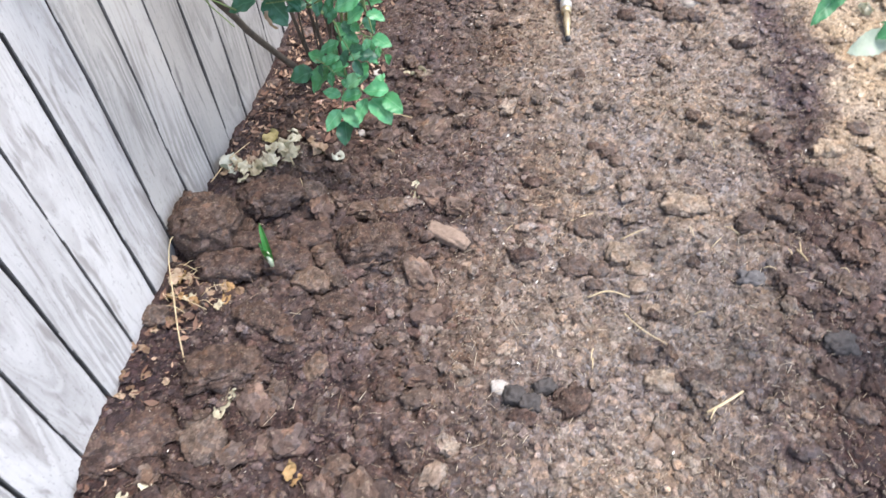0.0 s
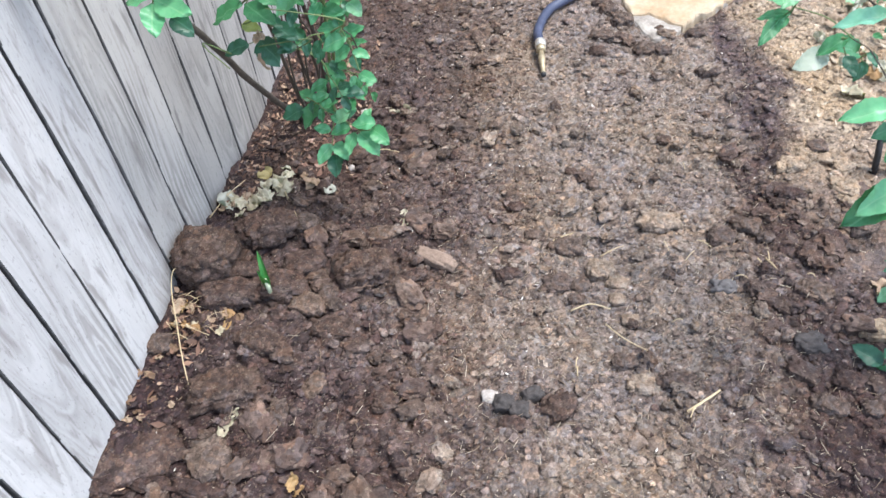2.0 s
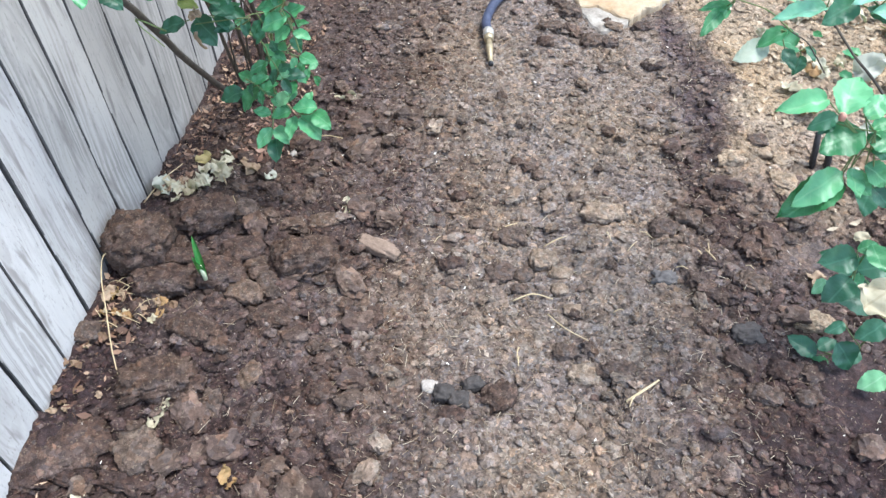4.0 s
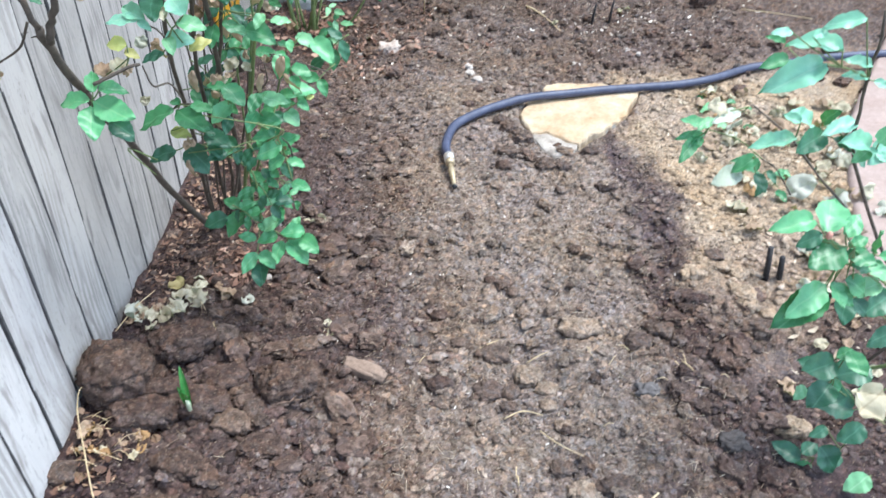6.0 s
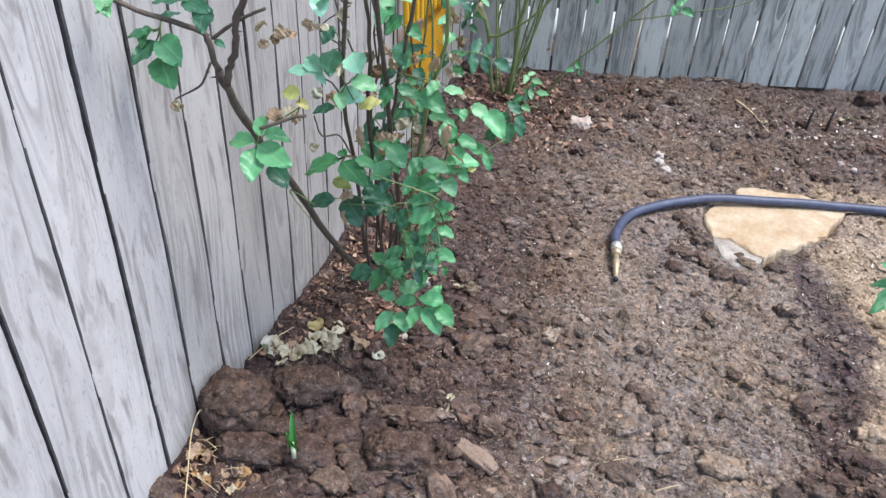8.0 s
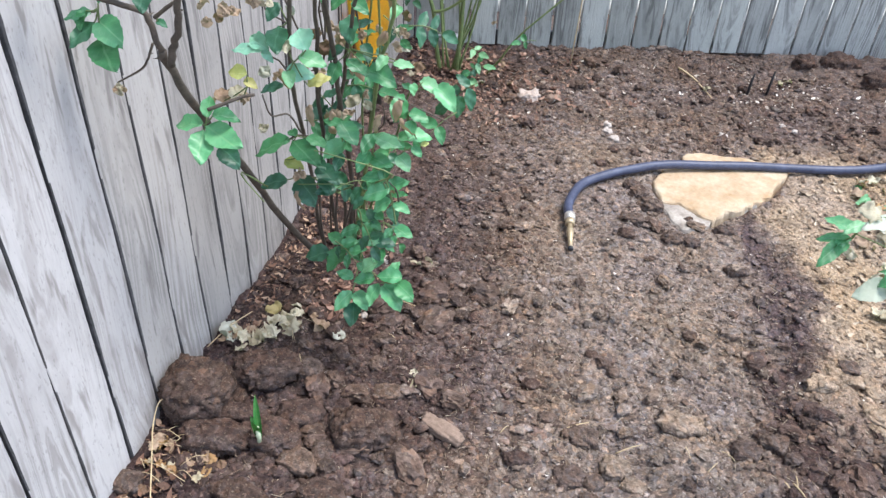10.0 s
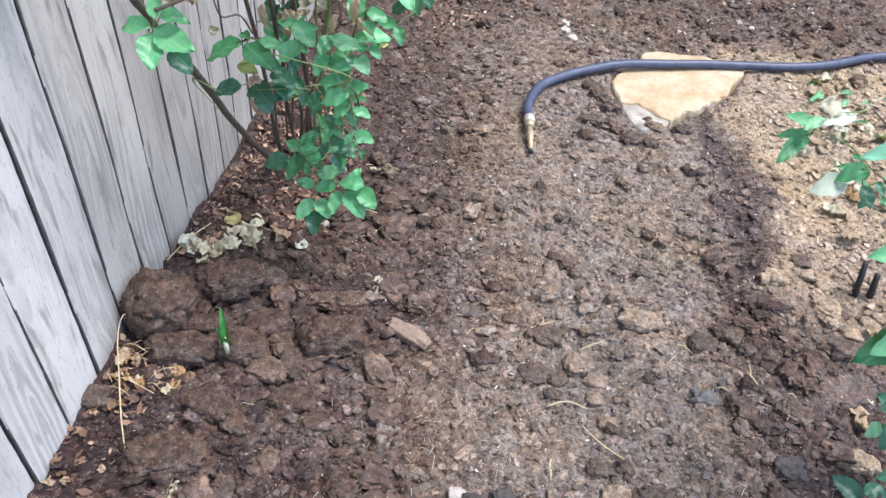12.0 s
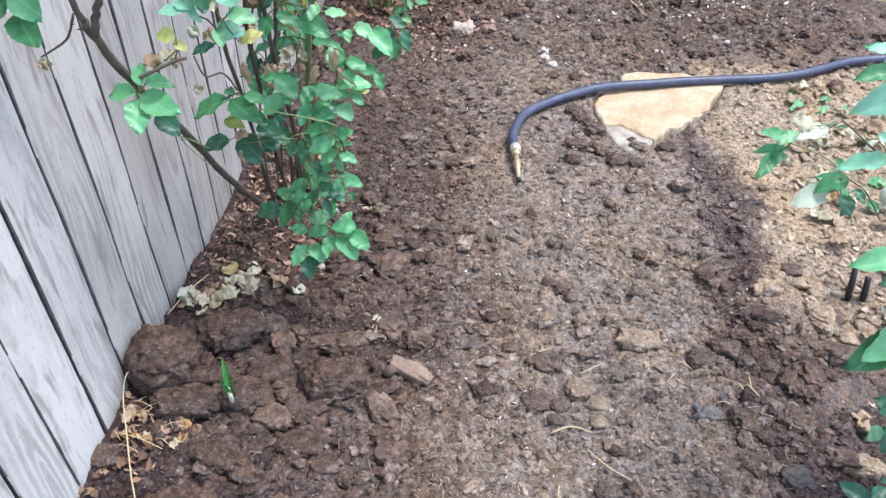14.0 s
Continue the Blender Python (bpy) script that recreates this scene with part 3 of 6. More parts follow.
def board_mesh(seed, height_m, width, mat, edge, thick=0.018):
    """A weathered board, its face at x = 0, standing on z = 0, with worn wavy edges."""
    rng = random.Random(seed)
    bm = bmesh.new()
    rows = 60
    prev = None
    for i in range(rows + 1):
        z = height_m * i / rows
        a = -width / 2 + rng.uniform(-0.0005, 0.0005) + 0.0007 * noise.noise(Vector((seed, z * 9, 0)))
        b = width / 2 + rng.uniform(-0.0005, 0.0005) + 0.0007 * noise.noise(Vector((seed, z * 9, 7)))
        cup = 0.0008 * math.sin(i * 0.37 + seed)
        e = 0.0017
        ring = [bm.verts.new(c) for c in ((cup, a + e, z), (cup + 0.0006, 0, z), (cup, b - e, z), (-e, b, z), (-thick, b, z), (-thick, a, z), (-e, a, z))]
        if prev:
            for k in range(7):
                bm.faces.new((prev[k], prev[(k + 1) % 7], ring[(k + 1) % 7], ring[k]))
        else:
            bm.faces.new(list(reversed(ring)))
        prev = ring
    bm.faces.new(prev)
    me = mesh_of(bm, "board", mat, smooth=False)
    me.materials.append(edge)
    # sawn edges take a darker material than the faces, for dark seams
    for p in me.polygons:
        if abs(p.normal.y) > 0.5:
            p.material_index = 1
    return me


def fence(name, origin, yaw, first, last, mat, label, gap, height_m, lean, seed, backed):
    f = thing(name, origin, label, "fence", kind="structure")
    f.rotation_euler = (0, 0, yaw)
    rng = random.Random(seed)
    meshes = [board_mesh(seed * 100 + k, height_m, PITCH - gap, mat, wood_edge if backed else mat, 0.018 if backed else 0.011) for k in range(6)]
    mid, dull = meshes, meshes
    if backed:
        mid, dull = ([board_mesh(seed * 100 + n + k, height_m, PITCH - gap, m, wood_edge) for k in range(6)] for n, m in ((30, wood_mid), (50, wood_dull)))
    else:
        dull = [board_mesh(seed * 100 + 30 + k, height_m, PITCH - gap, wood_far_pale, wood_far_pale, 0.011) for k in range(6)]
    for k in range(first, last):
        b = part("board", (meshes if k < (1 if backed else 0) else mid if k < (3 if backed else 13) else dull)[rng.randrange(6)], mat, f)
        b.location = (rng.uniform(-0.0015, 0.0015), (k + 0.5) * PITCH, rng.uniform(-0.035, -0.012) if backed else rng.uniform(-0.012, 0.006))
        b.rotation_euler = (rng.uniform(-lean, lean), 0, rng.uniform(-0.01, 0.01))
    # unseen second row of boards, added to keep the gaps between boards dark
    if backed:
        for k in range(first, last):
            b = part("board", meshes[rng.randrange(6)], mat, f)
            b.location = (-0.0215, (k + 1.0) * PITCH, -0.03)
    if not backed:
        # dark plank added behind the boards, to keep the gap under them dark
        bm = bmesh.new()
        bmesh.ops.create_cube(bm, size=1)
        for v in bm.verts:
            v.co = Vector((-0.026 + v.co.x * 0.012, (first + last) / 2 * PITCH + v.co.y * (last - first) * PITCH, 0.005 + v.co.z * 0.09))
        part("kick_board", bm, wood_edge, f, "dark board added to keep the gap at the fence's foot dark", smooth=False)
    back = -0.060 if backed else -0.052
    for z in (0.25, 1.0):
        bm = bmesh.new()
        bmesh.ops.create_cube(bm, size=1)
        for v in bm.verts:
            v.co = Vector((back + v.co.x * 0.036, (first + last) / 2 * PITCH + v.co.y * (last - first) * PITCH, z + v.co.z * 0.08))
        bmesh.ops.bevel(bm, geom=bm.edges[:], offset=0.004, segments=1, affect="EDGES")
        part("rail", bm, mat, f, smooth=False)
    return f


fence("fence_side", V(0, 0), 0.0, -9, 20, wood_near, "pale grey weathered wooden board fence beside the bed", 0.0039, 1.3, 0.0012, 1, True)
fence("fence_back", V(-0.1, 2.767), radians(-90 + 12.2), -1, 34, wood_far, "dark grey weathered board fence with light between its boards", 0.0068, 1.3, 0.006, 2, False)

# pale slab added beyond the back fence, to show bright between the boards
bm = bmesh.new()
bmesh.ops.create_cube(bm, size=1)
for v in bm.verts:
    v.co = Vector((1.5 + v.co.x * 7.0, 3.9 + v.co.y * 3.4 + (v.co.x * 7.0 + 1.5) * 0.216, 0.008 + v.co.z * 0.09))
bmesh.ops.bevel(bm, geom=bm.edges[:], offset=0.01, segments=2, affect="EDGES")
single("pavement", bm, plain_material("pale_concrete", (0.62, 0.61, 0.59), (0.74, 0.73, 0.71), 6, 0.9, 0.3, 0.004, per=False), (0, 0, 0),
       "pale slab added beyond the back fence to brighten its gaps", "pavement", kind="structure")

# ---- flat stone, hose ----


def flat_stone():
    t = thing("stepping_stone", on_ground(1.53, 1.68, -0.0055), "flat orange sandstone slab with a broken grey edge, sunk in soil", "stone")
    rng = random.Random(4)

    def slab(name, rim, layers, mat, label, seed):
        """A layer of split stone with a straight-broken, chipped outline."""
        pts = []
        for (x0, y0), (x1, y1) in zip(rim, rim[1:] + rim[:1]):
            steps = max(3, int(math.hypot(x1 - x0, y1 - y0) / 0.012))
            for k in range(steps):
                u = k / steps
                p = V(x0 + (x1 - x0) * u, y0 + (y1 - y0) * u)
                pts.append(p + 0.006 * noise.noise_vector(p * 45 + Vector((seed, 0, 0))))
        mid = sum(pts, Vector()) / len(pts)
        bm = bmesh.new()
        rings = []
        for k, (inset, z) in enumerate(layers):
            ring = []
            for j, p in enumerate(pts):
                d = p - mid
                q = mid + d * (1 - inset / d.length) if inset < 0.1 else mid + d * (1 - inset)
                q = Vector((q.x, q.y, 0))
                chip = 0.004 * noise.noise(Vector((j * 0.4, k * 2.0, seed))) if k < 3 else 0
                ring.append(bm.verts.new((q.x + chip * d.x / d.length, q.y + chip * d.y / d.length,
                                          z + 0.0022 * noise.noise(q * 24 + Vector((0, 0, seed))) + 0.012 * q.y)))
            rings.append(ring)
        n = len(pts)
        for r0, r1 in zip(rings, rings[1:]):
            for k in range(n):
                bm.faces.new((r0[k], r0[(k + 1) % n], r1[(k + 1) % n], r1[k]))
        bm.faces.new(rings[-1])
        part(name, bm, mat, t, label, smooth=False)

    slab("top_face", [(-0.270, 0.020), (-0.224, 0.141), (-0.155, 0.204), (-0.137, 0.282), (-0.072, 0.303), (-0.003, 0.296), (0.083, 0.305), (0.142, 0.292), (0.285, 0.302), (0.247, 0.187), (0.190, 0.091), (0.164, 0.028), (0.111, -0.032), (0.030, -0.114), (-0.016, -0.138), (-0.065, -0.205), (-0.091, -0.192), (-0.128, -0.149), (-0.176, -0.122), (-0.240, -0.120), (-0.251, -0.072), (-0.268, -0.027)], ((-0.004, -0.02), (-0.002, 0.010), (0.001, 0.0145), (0.006, 0.016), (0.2, 0.0165), (0.5, 0.017), (0.8, 0.017)), slab_top, "worn orange upper face", 1)
    slab("broken_edge", [(-0.258, -0.051), (-0.252, -0.116), (-0.236, -0.160), (-0.204, -0.237), (-0.176, -0.280), (-0.130, -0.275), (-0.080, -0.232), (-0.062, -0.188), (-0.016, -0.130), (0.030, -0.105), (0.105, -0.038), (0.158, 0.023), (0.180, 0.085), (0.061, 0.100), (-0.119, 0.082)], ((-0.005, -0.02), (0.0, 0.002), (0.004, 0.008), (0.012, 0.0105), (0.3, 0.0105), (0.7, 0.006)), slab_edge, "pale grey broken edge", 2)


flat_stone()


def hose():
    t = thing("garden_hose", on_ground(0.975, 1.13), "dusty dark blue garden hose with brass nozzle lying on soil", "hose")
    base = t.location
    line = [(0.951, 1.318, .025), (0.94, 1.405, .027), (0.974, 1.54, .03), (1.049, 1.625, .033), (1.16, 1.71, .033), (1.298, 1.786, .033), (1.482, 1.837, .029), (1.623, 1.877, .026),
            (1.812, 1.916, .022), (1.999, 1.944, .027), (2.147, 1.996, .03), (2.338, 2.104, .03), (2.489, 2.143, .033), (2.75, 2.19, .05), (3.1, 2.24, .055), (3.5, 2.3, .06)]
    path = [p - base for p in smooth_line([V(*p) for p in line], 130)]
    part("hose", tube(path, 0.0115, 14, 0.015, random.Random(2)), hose_mat, t)
    a = path[0]
    tip = V(0.967, 1.143, .012) - base
    d = (tip - a).normalized()

    def lathe(name, mat, profile, label):
        part(name, tube([a + d * s for s, r in profile], [r for s, r in profile], 14), mat, t, label)
    long = (tip - a).length
    lathe("ferrule", pale_metal, ((-0.012, 0.0122), (-0.011, 0.0130), (0.009, 0.0130), (0.010, 0.0105)), "dull pale metal hose ferrule")
    lathe("coupling", brass, ((0.009, 0.0095), (0.011, 0.0112), (0.024, 0.0112), (0.026, 0.0085)), "knurled brass coupling")
    lathe("nozzle", brass, ((0.026, 0.0058), (0.040, 0.0062), (0.044, 0.0082), (0.066, 0.0082), (0.071, 0.0064), (long * 0.92, 0.0052)), "worn brass twist nozzle")
    lathe("tip", black_rubber, ((long * 0.92, 0.0052), (long * 0.935, 0.0060), (long * 0.99, 0.0060), (long, 0.0045)), "black nozzle tip")


hose()

# ---- clods and stones that stand out ----
stone_seed = [100]


def lump(name, x, y, sx, sy, sz, turn, mat, label, category, group, detail=4, rough=0.3, cut=0.0, up=0.12, tilt=0.0):
    """One clod or stone at a place of the plan; half sizes in plan units."""
    stone_seed[0] += 1
    bm = rock(sx * K, sy * K, sz * K, stone_seed[0], detail, rough, 0.085 if sx > 0.05 else 0.11, cut)
    ob = single(name, bm, mat, on_ground(x, y, sz * K * up), label, category, group)
    ob.rotation_euler = (tilt, 0, radians(turn))
    return ob


BIG = ("large crumbly clod of dark brown soil by the fence", "soil clod", "big clods")
FLAT = ("flat clod of brown soil lying on the bed", "soil clod", "flat clods")
BLK = ("rounded near-black clod beside a white pebble", "soil clod", "black clods")
SND = ("lump of pale ochre sandy soil at the bed's edge", "soil clod", "sandy lumps")
WET = ("dark damp clod at the edge of the bed", "soil clod", "damp clods")
STN = ("grey-brown clod beside the flat stone", "soil clod", "flat clods")
lump("soil_clod", 0.088, 0.184, 0.0860, 0.0800, 0.0727, 8, clod_red, "big square clod of reddish soil against the fence boards", "soil clod", "big clods", 5, 0.2, 0.0, 0.8)
lump("soil_clod", 0.214, 0.319, 0.0909, 0.0515, 0.0455, 22, clod_dark, *BIG, 5, 0.2, 0.06, 0.9)
lump("soil_clod", 0.306, 0.372, 0.0424, 0.0333, 0.0227, -15, clod_grey, "smooth dark grey clod among crumbly soil", "soil clod", "big clods", 4, 0.15, 0.0, 1.0)
lump("soil_clod", 0.187, 0.168, 0.0909, 0.0273, 0.0303, 10, clod_dark, *BIG, 4, 0.2, 0.06, 0.9)
lump("soil_clod", 0.167, 0.090, 0.0879, 0.0455, 0.0333, 6, clod_dark, *BIG, 5, 0.2, 0.06, 0.7)
lump("soil_clod", 0.297, 0.132, 0.0697, 0.0515, 0.0303, -5, clod_dark, *BIG, 5, 0.2, 0.05, 0.9)
lump("soil_clod", 0.345, 0.220, 0.0606, 0.0455, 0.0212, 30, clod_dark, *BIG, 4, 0.25, 0.05, 0.9)
lump("soil_clod", 0.509, 0.206, 0.0758, 0.0545, 0.0515, 8, clod_red, *BIG, 5, 0.2, 0.06, 0.6)
lump("soil_clod", 0.382, 0.082, 0.0500, 0.0333, 0.0242, -8, clod_rust, "flat rust-brown clod among dark soil", "soil clod", "flat clods", 4, 0.2, 0.05, 0.5)
lump("soil_clod", 0.530, 0.368, 0.0394, 0.0273, 0.0197, 15, clod_rust, *FLAT, 4, 0.25)
lump("soil_clod", 0.427, 0.127, 0.0258, 0.0333, 0.0212, 0, clod_grey, "smooth dark grey clod among crumbly soil", "soil clod", "big clods", 4, 0.15, 0.0, 0.3)
lump("soil_clod", 0.442, 0.022, 0.0455, 0.0273, 0.0212, 20, clod_red, *FLAT, 4, 0.3)
lump("soil_clod", 0.308, -0.046, 0.0682, 0.0288, 0.0242, -24, clod_red, *FLAT, 4, 0.28, 0.1)
lump("soil_clod", 0.236, -0.187, 0.0970, 0.0606, 0.0394, 18, clod_red, "large dark flat-topped clod on the bed", "soil clod", "big clods", 5, 0.24, 0.12, 0.5)
lump("soil_clod", 0.041, -0.358, 0.1288, 0.0788, 0.0182, 12, clod_dark, "broad smooth mound of dry greyish soil", "soil clod", "flat clods", 4, 0.15, 0.0, 0.2)
lump("soil_clod", 0.250, -0.357, 0.0485, 0.0545, 0.0167, 30, clod_dry, "flat smooth chip of dry greyish soil", "soil clod", "flat clods", 4, 0.15, 0.0, 0.5)
# soil ridges whose near-black colour stands in for the black shadows here
lump("soil_clod", 0.004, -0.439, 0.0682, 0.0242, 0.0197, -6, clod_wet, "ridge of soil coloured nearly black for the shadows there", "soil clod", "damp clods", 4, 0.4, 0.2)
lump("soil_clod", 0.119, -0.421, 0.0758, 0.0242, 0.0197, -10, clod_wet, "ridge of soil coloured nearly black for the shadows there", "soil clod", "damp clods", 4, 0.4, 0.2)
lump("soil_clod", 0.240, -0.429, 0.0758, 0.0273, 0.0197, -8, clod_wet, "ridge of soil coloured nearly black for the shadows there", "soil clod", "damp clods", 4, 0.4, 0.2)
lump("soil_clod", 0.351, -0.355, 0.0455, 0.0394, 0.0212, 10, clod_wet, "ridge of soil coloured nearly black for the shadows there", "soil clod", "damp clods", 4, 0.4, 0.2)
lump("soil_clod", 0.379, -0.229, 0.0242, 0.0394, 0.0182, 5, clod_grey, *FLAT, 4, 0.3, 0.0, 0.1)
lump("soil_clod", 0.495, -0.266, 0.0288, 0.0258, 0.0182, 0, clod_grey, *FLAT, 4, 0.3, 0.0, 0.1)
lump("soil_clod", 0.021, -0.058, 0.0333, 0.0303, 0.0212, 0, clod_grey, *FLAT, 4, 0.2, 0.0, 0.4)
lump("soil_clod", 0.283, -0.045, 0.0576, 0.0303, 0.0242, -20, clod_red, *FLAT, 4, 0.28)
lump("soil_clod", 0.481, 0.017, 0.0394, 0.0303, 0.0212, 10, clod_red, *FLAT, 4, 0.28)
lump("soil_clod", 0.386, -0.101, 0.0364, 0.0242, 0.0182, 30, clod_dark, *FLAT, 4, 0.3)
lump("soil_clod", 0.450, -0.147, 0.0333, 0.0273, 0.0182, 60, clod_rust, *FLAT, 4, 0.3)
lump("soil_clod", 0.529, -0.014, 0.0273, 0.0212, 0.0152, 0, clod_dark, *FLAT, 4, 0.3)
lump("soil_clod", 0.635, -0.194, 0.0333, 0.0212, 0.0152, 20, clod_red, *FLAT, 4, 0.3)
lump("soil_clod", 0.310, -0.180, 0.0394, 0.0273, 0.0182, -15, clod_dark, *FLAT, 4, 0.3)
lump("soil_clod", 0.639, 0.413, 0.0303, 0.0121, 0.0106, 5, clod_dry, *FLAT, 3, 0.3)
lump("brick_fragment", 0.693, 0.288, 0.0697, 0.0250, 0.0182, -29, brick_mat, "long broken piece of pinkish brick on the soil", "brick", "loose stones", 4, 0.2, 0.12, 0.5)
lump("soil_clod", 0.629, 0.215, 0.0455, 0.0212, 0.0152, 30, clod_dark, *FLAT, 4, 0.3)
lump("soil_clod", 1.309, 0.461, 0.0636, 0.0394, 0.0152, -10, clod_pale, "pale tan flat clod of dry soil", "soil clod", "flat clods", 4, 0.3, 0.05, 0.1)
lump("soil_clod", 1.141, 0.294, 0.0394, 0.0318, 0.0212, 0, clod_pale, "rounded pale clod of dry soil", "soil clod", "flat clods", 4, 0.3, 0.0, 0.1)
lump("soil_clod", 1.029, 0.239, 0.0455, 0.0333, 0.0152, 20, clod_grey, *FLAT, 4, 0.35, 0.0, -0.1)
lump("soil_clod", 1.087, 0.235, 0.0273, 0.0212, 0.0167, 40, clod_dry, "rounded brownish clod on dry soil", "soil clod", "loose stones", 4, 0.3, 0.0, 0.1)
lump("soil_clod", 1.079, 0.185, 0.0212, 0.0152, 0.0121, 0, clod_dry, "rounded brownish clod on dry soil", "soil clod", "loose stones", 4, 0.3, 0.0, 0.1)
lump("soil_clod", 1.189, 0.246, 0.0333, 0.0212, 0.0106, 0, clod_pale, "flat pale chip of dry soil", "soil clod", "flat clods", 3, 0.25)
lump("soil_clod", 1.182, 0.187, 0.0227, 0.0197, 0.0106, 0, clod_pale, "flat pale chip of dry soil", "soil clod", "flat clods", 3, 0.25)
lump("soil_clod", 1.214, 0.119, 0.0242, 0.0182, 0.0106, 0, clod_pale, "flat pale chip of dry soil", "soil clod", "flat clods", 3, 0.25)
lump("soil_clod", 1.469, 0.408, 0.0394, 0.0318, 0.0167, 0, clod_grey, *FLAT, 4, 0.3, 0.0, 0.0)
lump("soil_clod", 1.456, 0.225, 0.0333, 0.0212, 0.0152, 0, blue_stone, "dark blue-grey lump on crumbly soil", "stone", "loose stones", 4, 0.4, 0.0, 0.0)
lump("soil_clod", 0.826, 0.414, 0.0364, 0.0242, 0.0121, 0, clod_grey, *FLAT, 4, 0.3)
lump("soil_clod", 1.054, 0.371, 0.0455, 0.0333, 0.0242, 0, clod_dry, *FLAT, 4, 0.3, 0.1)
lump("soil_clod", 1.128, 0.625, 0.0197, 0.0152, 0.0136, 0, clod_dry, *FLAT, 3, 0.3)
lump("soil_clod", 1.062, 0.675, 0.0182, 0.0152, 0.0121, 0, clod_red, *FLAT, 3, 0.3)
lump("soil_clod", 1.540, 0.450, 0.0394, 0.0258, 0.0182, -20, clod_dry, *FLAT, 4, 0.3, 0.1)
lump("soil_clod", 0.900, 0.520, 0.0242, 0.0182, 0.0121, 0, clod_dark, *FLAT, 3, 0.3)
lump("soil_clod", 0.896, 0.253, 0.0364, 0.0212, 0.0136, 10, clod_dark, *FLAT, 4, 0.3)
lump("soil_clod", 0.959, 0.415, 0.0273, 0.0182, 0.0121, 0, clod_dry, *FLAT, 3, 0.3)
lump("soil_clod", 1.311, -0.073, 0.0455, 0.0242, 0.0197, 5, clod_grey, *FLAT, 4, 0.35, 0.05, 0.1)
lump("soil_clod", 1.236, -0.082, 0.0424, 0.0273, 0.0091, 0, clod_pale, "flat pale chip of dry soil", "soil clod", "flat clods", 4, 0.3, 0.0, 0.1)
lump("soil_clod", 0.909, -0.169, 0.0242, 0.0227, 0.0212, 0, black_stone, *BLK, 4, 0.22, 0.0, 0.4)
lump("soil_clod", 0.974, -0.141, 0.0273, 0.0182, 0.0197, 20, black_stone, *BLK, 4, 0.22, 0.0, 0.5)
lump("soil_clod", 0.946, -0.182, 0.0273, 0.0212, 0.0197, 0, black_stone, *BLK, 4, 0.3, 0.0, 0.3)
lump("soil_clod", 1.036, -0.166, 0.0455, 0.0364, 0.0258, 50, clod_red, *FLAT, 4, 0.3, 0.1)
lump("soil_clod", 0.930, -0.223, 0.0303, 0.0212, 0.0152, 0, clod_dark, *FLAT, 4, 0.3)
lump("soil_clod", 1.194, -0.013, 0.0303, 0.0212, 0.0152, 0, clod_dry, "rounded brownish clod on dry soil", "soil clod", "loose stones", 4, 0.3, 0.0, 0.1)
lump("pebble", 0.875, -0.149, 0.0197, 0.0182, 0.0152, 0, white_stone, "chalky white pebble beside black clods", "pebble", "white pebbles", 4, 0.2)
lump("soil_clod", 1.635, 0.043, 0.0364, 0.0212, 0.0182, 0, black_stone, "small black lump on dark damp soil", "soil clod", "black clods", 4, 0.3)
lump("soil_clod", 1.637, -0.126, 0.0394, 0.0258, 0.0197, -15, clod_grey, *FLAT, 4, 0.3, 0.0, 0.1)
lump("soil_clod", 1.693, -0.051, 0.0337, 0.0269, 0.0197, 0, clod_wet, *WET, 4, 0.25, 0.0, 0.4)
lump("soil_clod", 1.728, -0.127, 0.0224, 0.0202, 0.0163, 0, clod_grey, *WET, 4, 0.2, 0.0, 0.4)
lump("soil_clod", 1.805, 0.117, 0.0515, 0.0303, 0.0212, -8, clod_sand, "square tan clod of sandy clay on damp soil", "soil clod", "sandy lumps", 4, 0.2, 0.15, 0.4)
lump("soil_clod", 1.681, 0.649, 0.0412, 0.0273, 0.0131, 10, clod_sand, *SND, 4, 0.4)
lump("soil_clod", 1.826, 0.655, 0.0360, 0.0246, 0.0153, 40, clod_sand, *SND, 4, 0.4)
lump("soil_clod", 1.811, 0.563, 0.0387, 0.0328, 0.0174, -30, clod_sand, *SND, 4, 0.4, 0.0, 0.4)
lump("soil_clod", 1.815, 0.518, 0.0309, 0.0246, 0.0153, 0, clod_sand, *SND, 4, 0.4, 0.0, 0.4)
lump("soil_clod", 1.832, 0.450, 0.0515, 0.0328, 0.0197, -10, clod_dry, "tan crumbly clod at the edge of the damp soil", "soil clod", "sandy lumps", 4, 0.4, 0.1, 0.4)
lump("soil_clod", 1.765, 0.732, 0.0333, 0.0242, 0.0182, 0, clod_dry, *FLAT, 4, 0.25)
lump("soil_clod", 1.783, 0.686, 0.0258, 0.0191, 0.0109, 0, clod_sand, *SND, 3, 0.4)
lump("soil_clod", 1.870, 0.494, 0.0283, 0.0218, 0.0131, 0, clod_sand, *SND, 3, 0.4)
lump("soil_clod", 1.663, 0.546, 0.0471, 0.0202, 0.0163, -12, clod_wet, *WET, 4, 0.3, 0.1)
lump("soil_clod", 1.753, 0.408, 0.0426, 0.0202, 0.0153, -14, clod_wet, *WET, 4, 0.3, 0.1)
lump("soil_clod", 1.801, 0.390, 0.0246, 0.0157, 0.0120, -14, clod_grey, *WET, 4, 0.3)
lump("soil_clod", 1.676, 0.214, 0.0455, 0.0333, 0.0182, -35, clod_dry, *FLAT, 4, 0.25, 0.15, 0.5)
lump("soil_clod", 1.612, 0.175, 0.0269, 0.0246, 0.0142, 0, clod_wet, *WET, 4, 0.35)
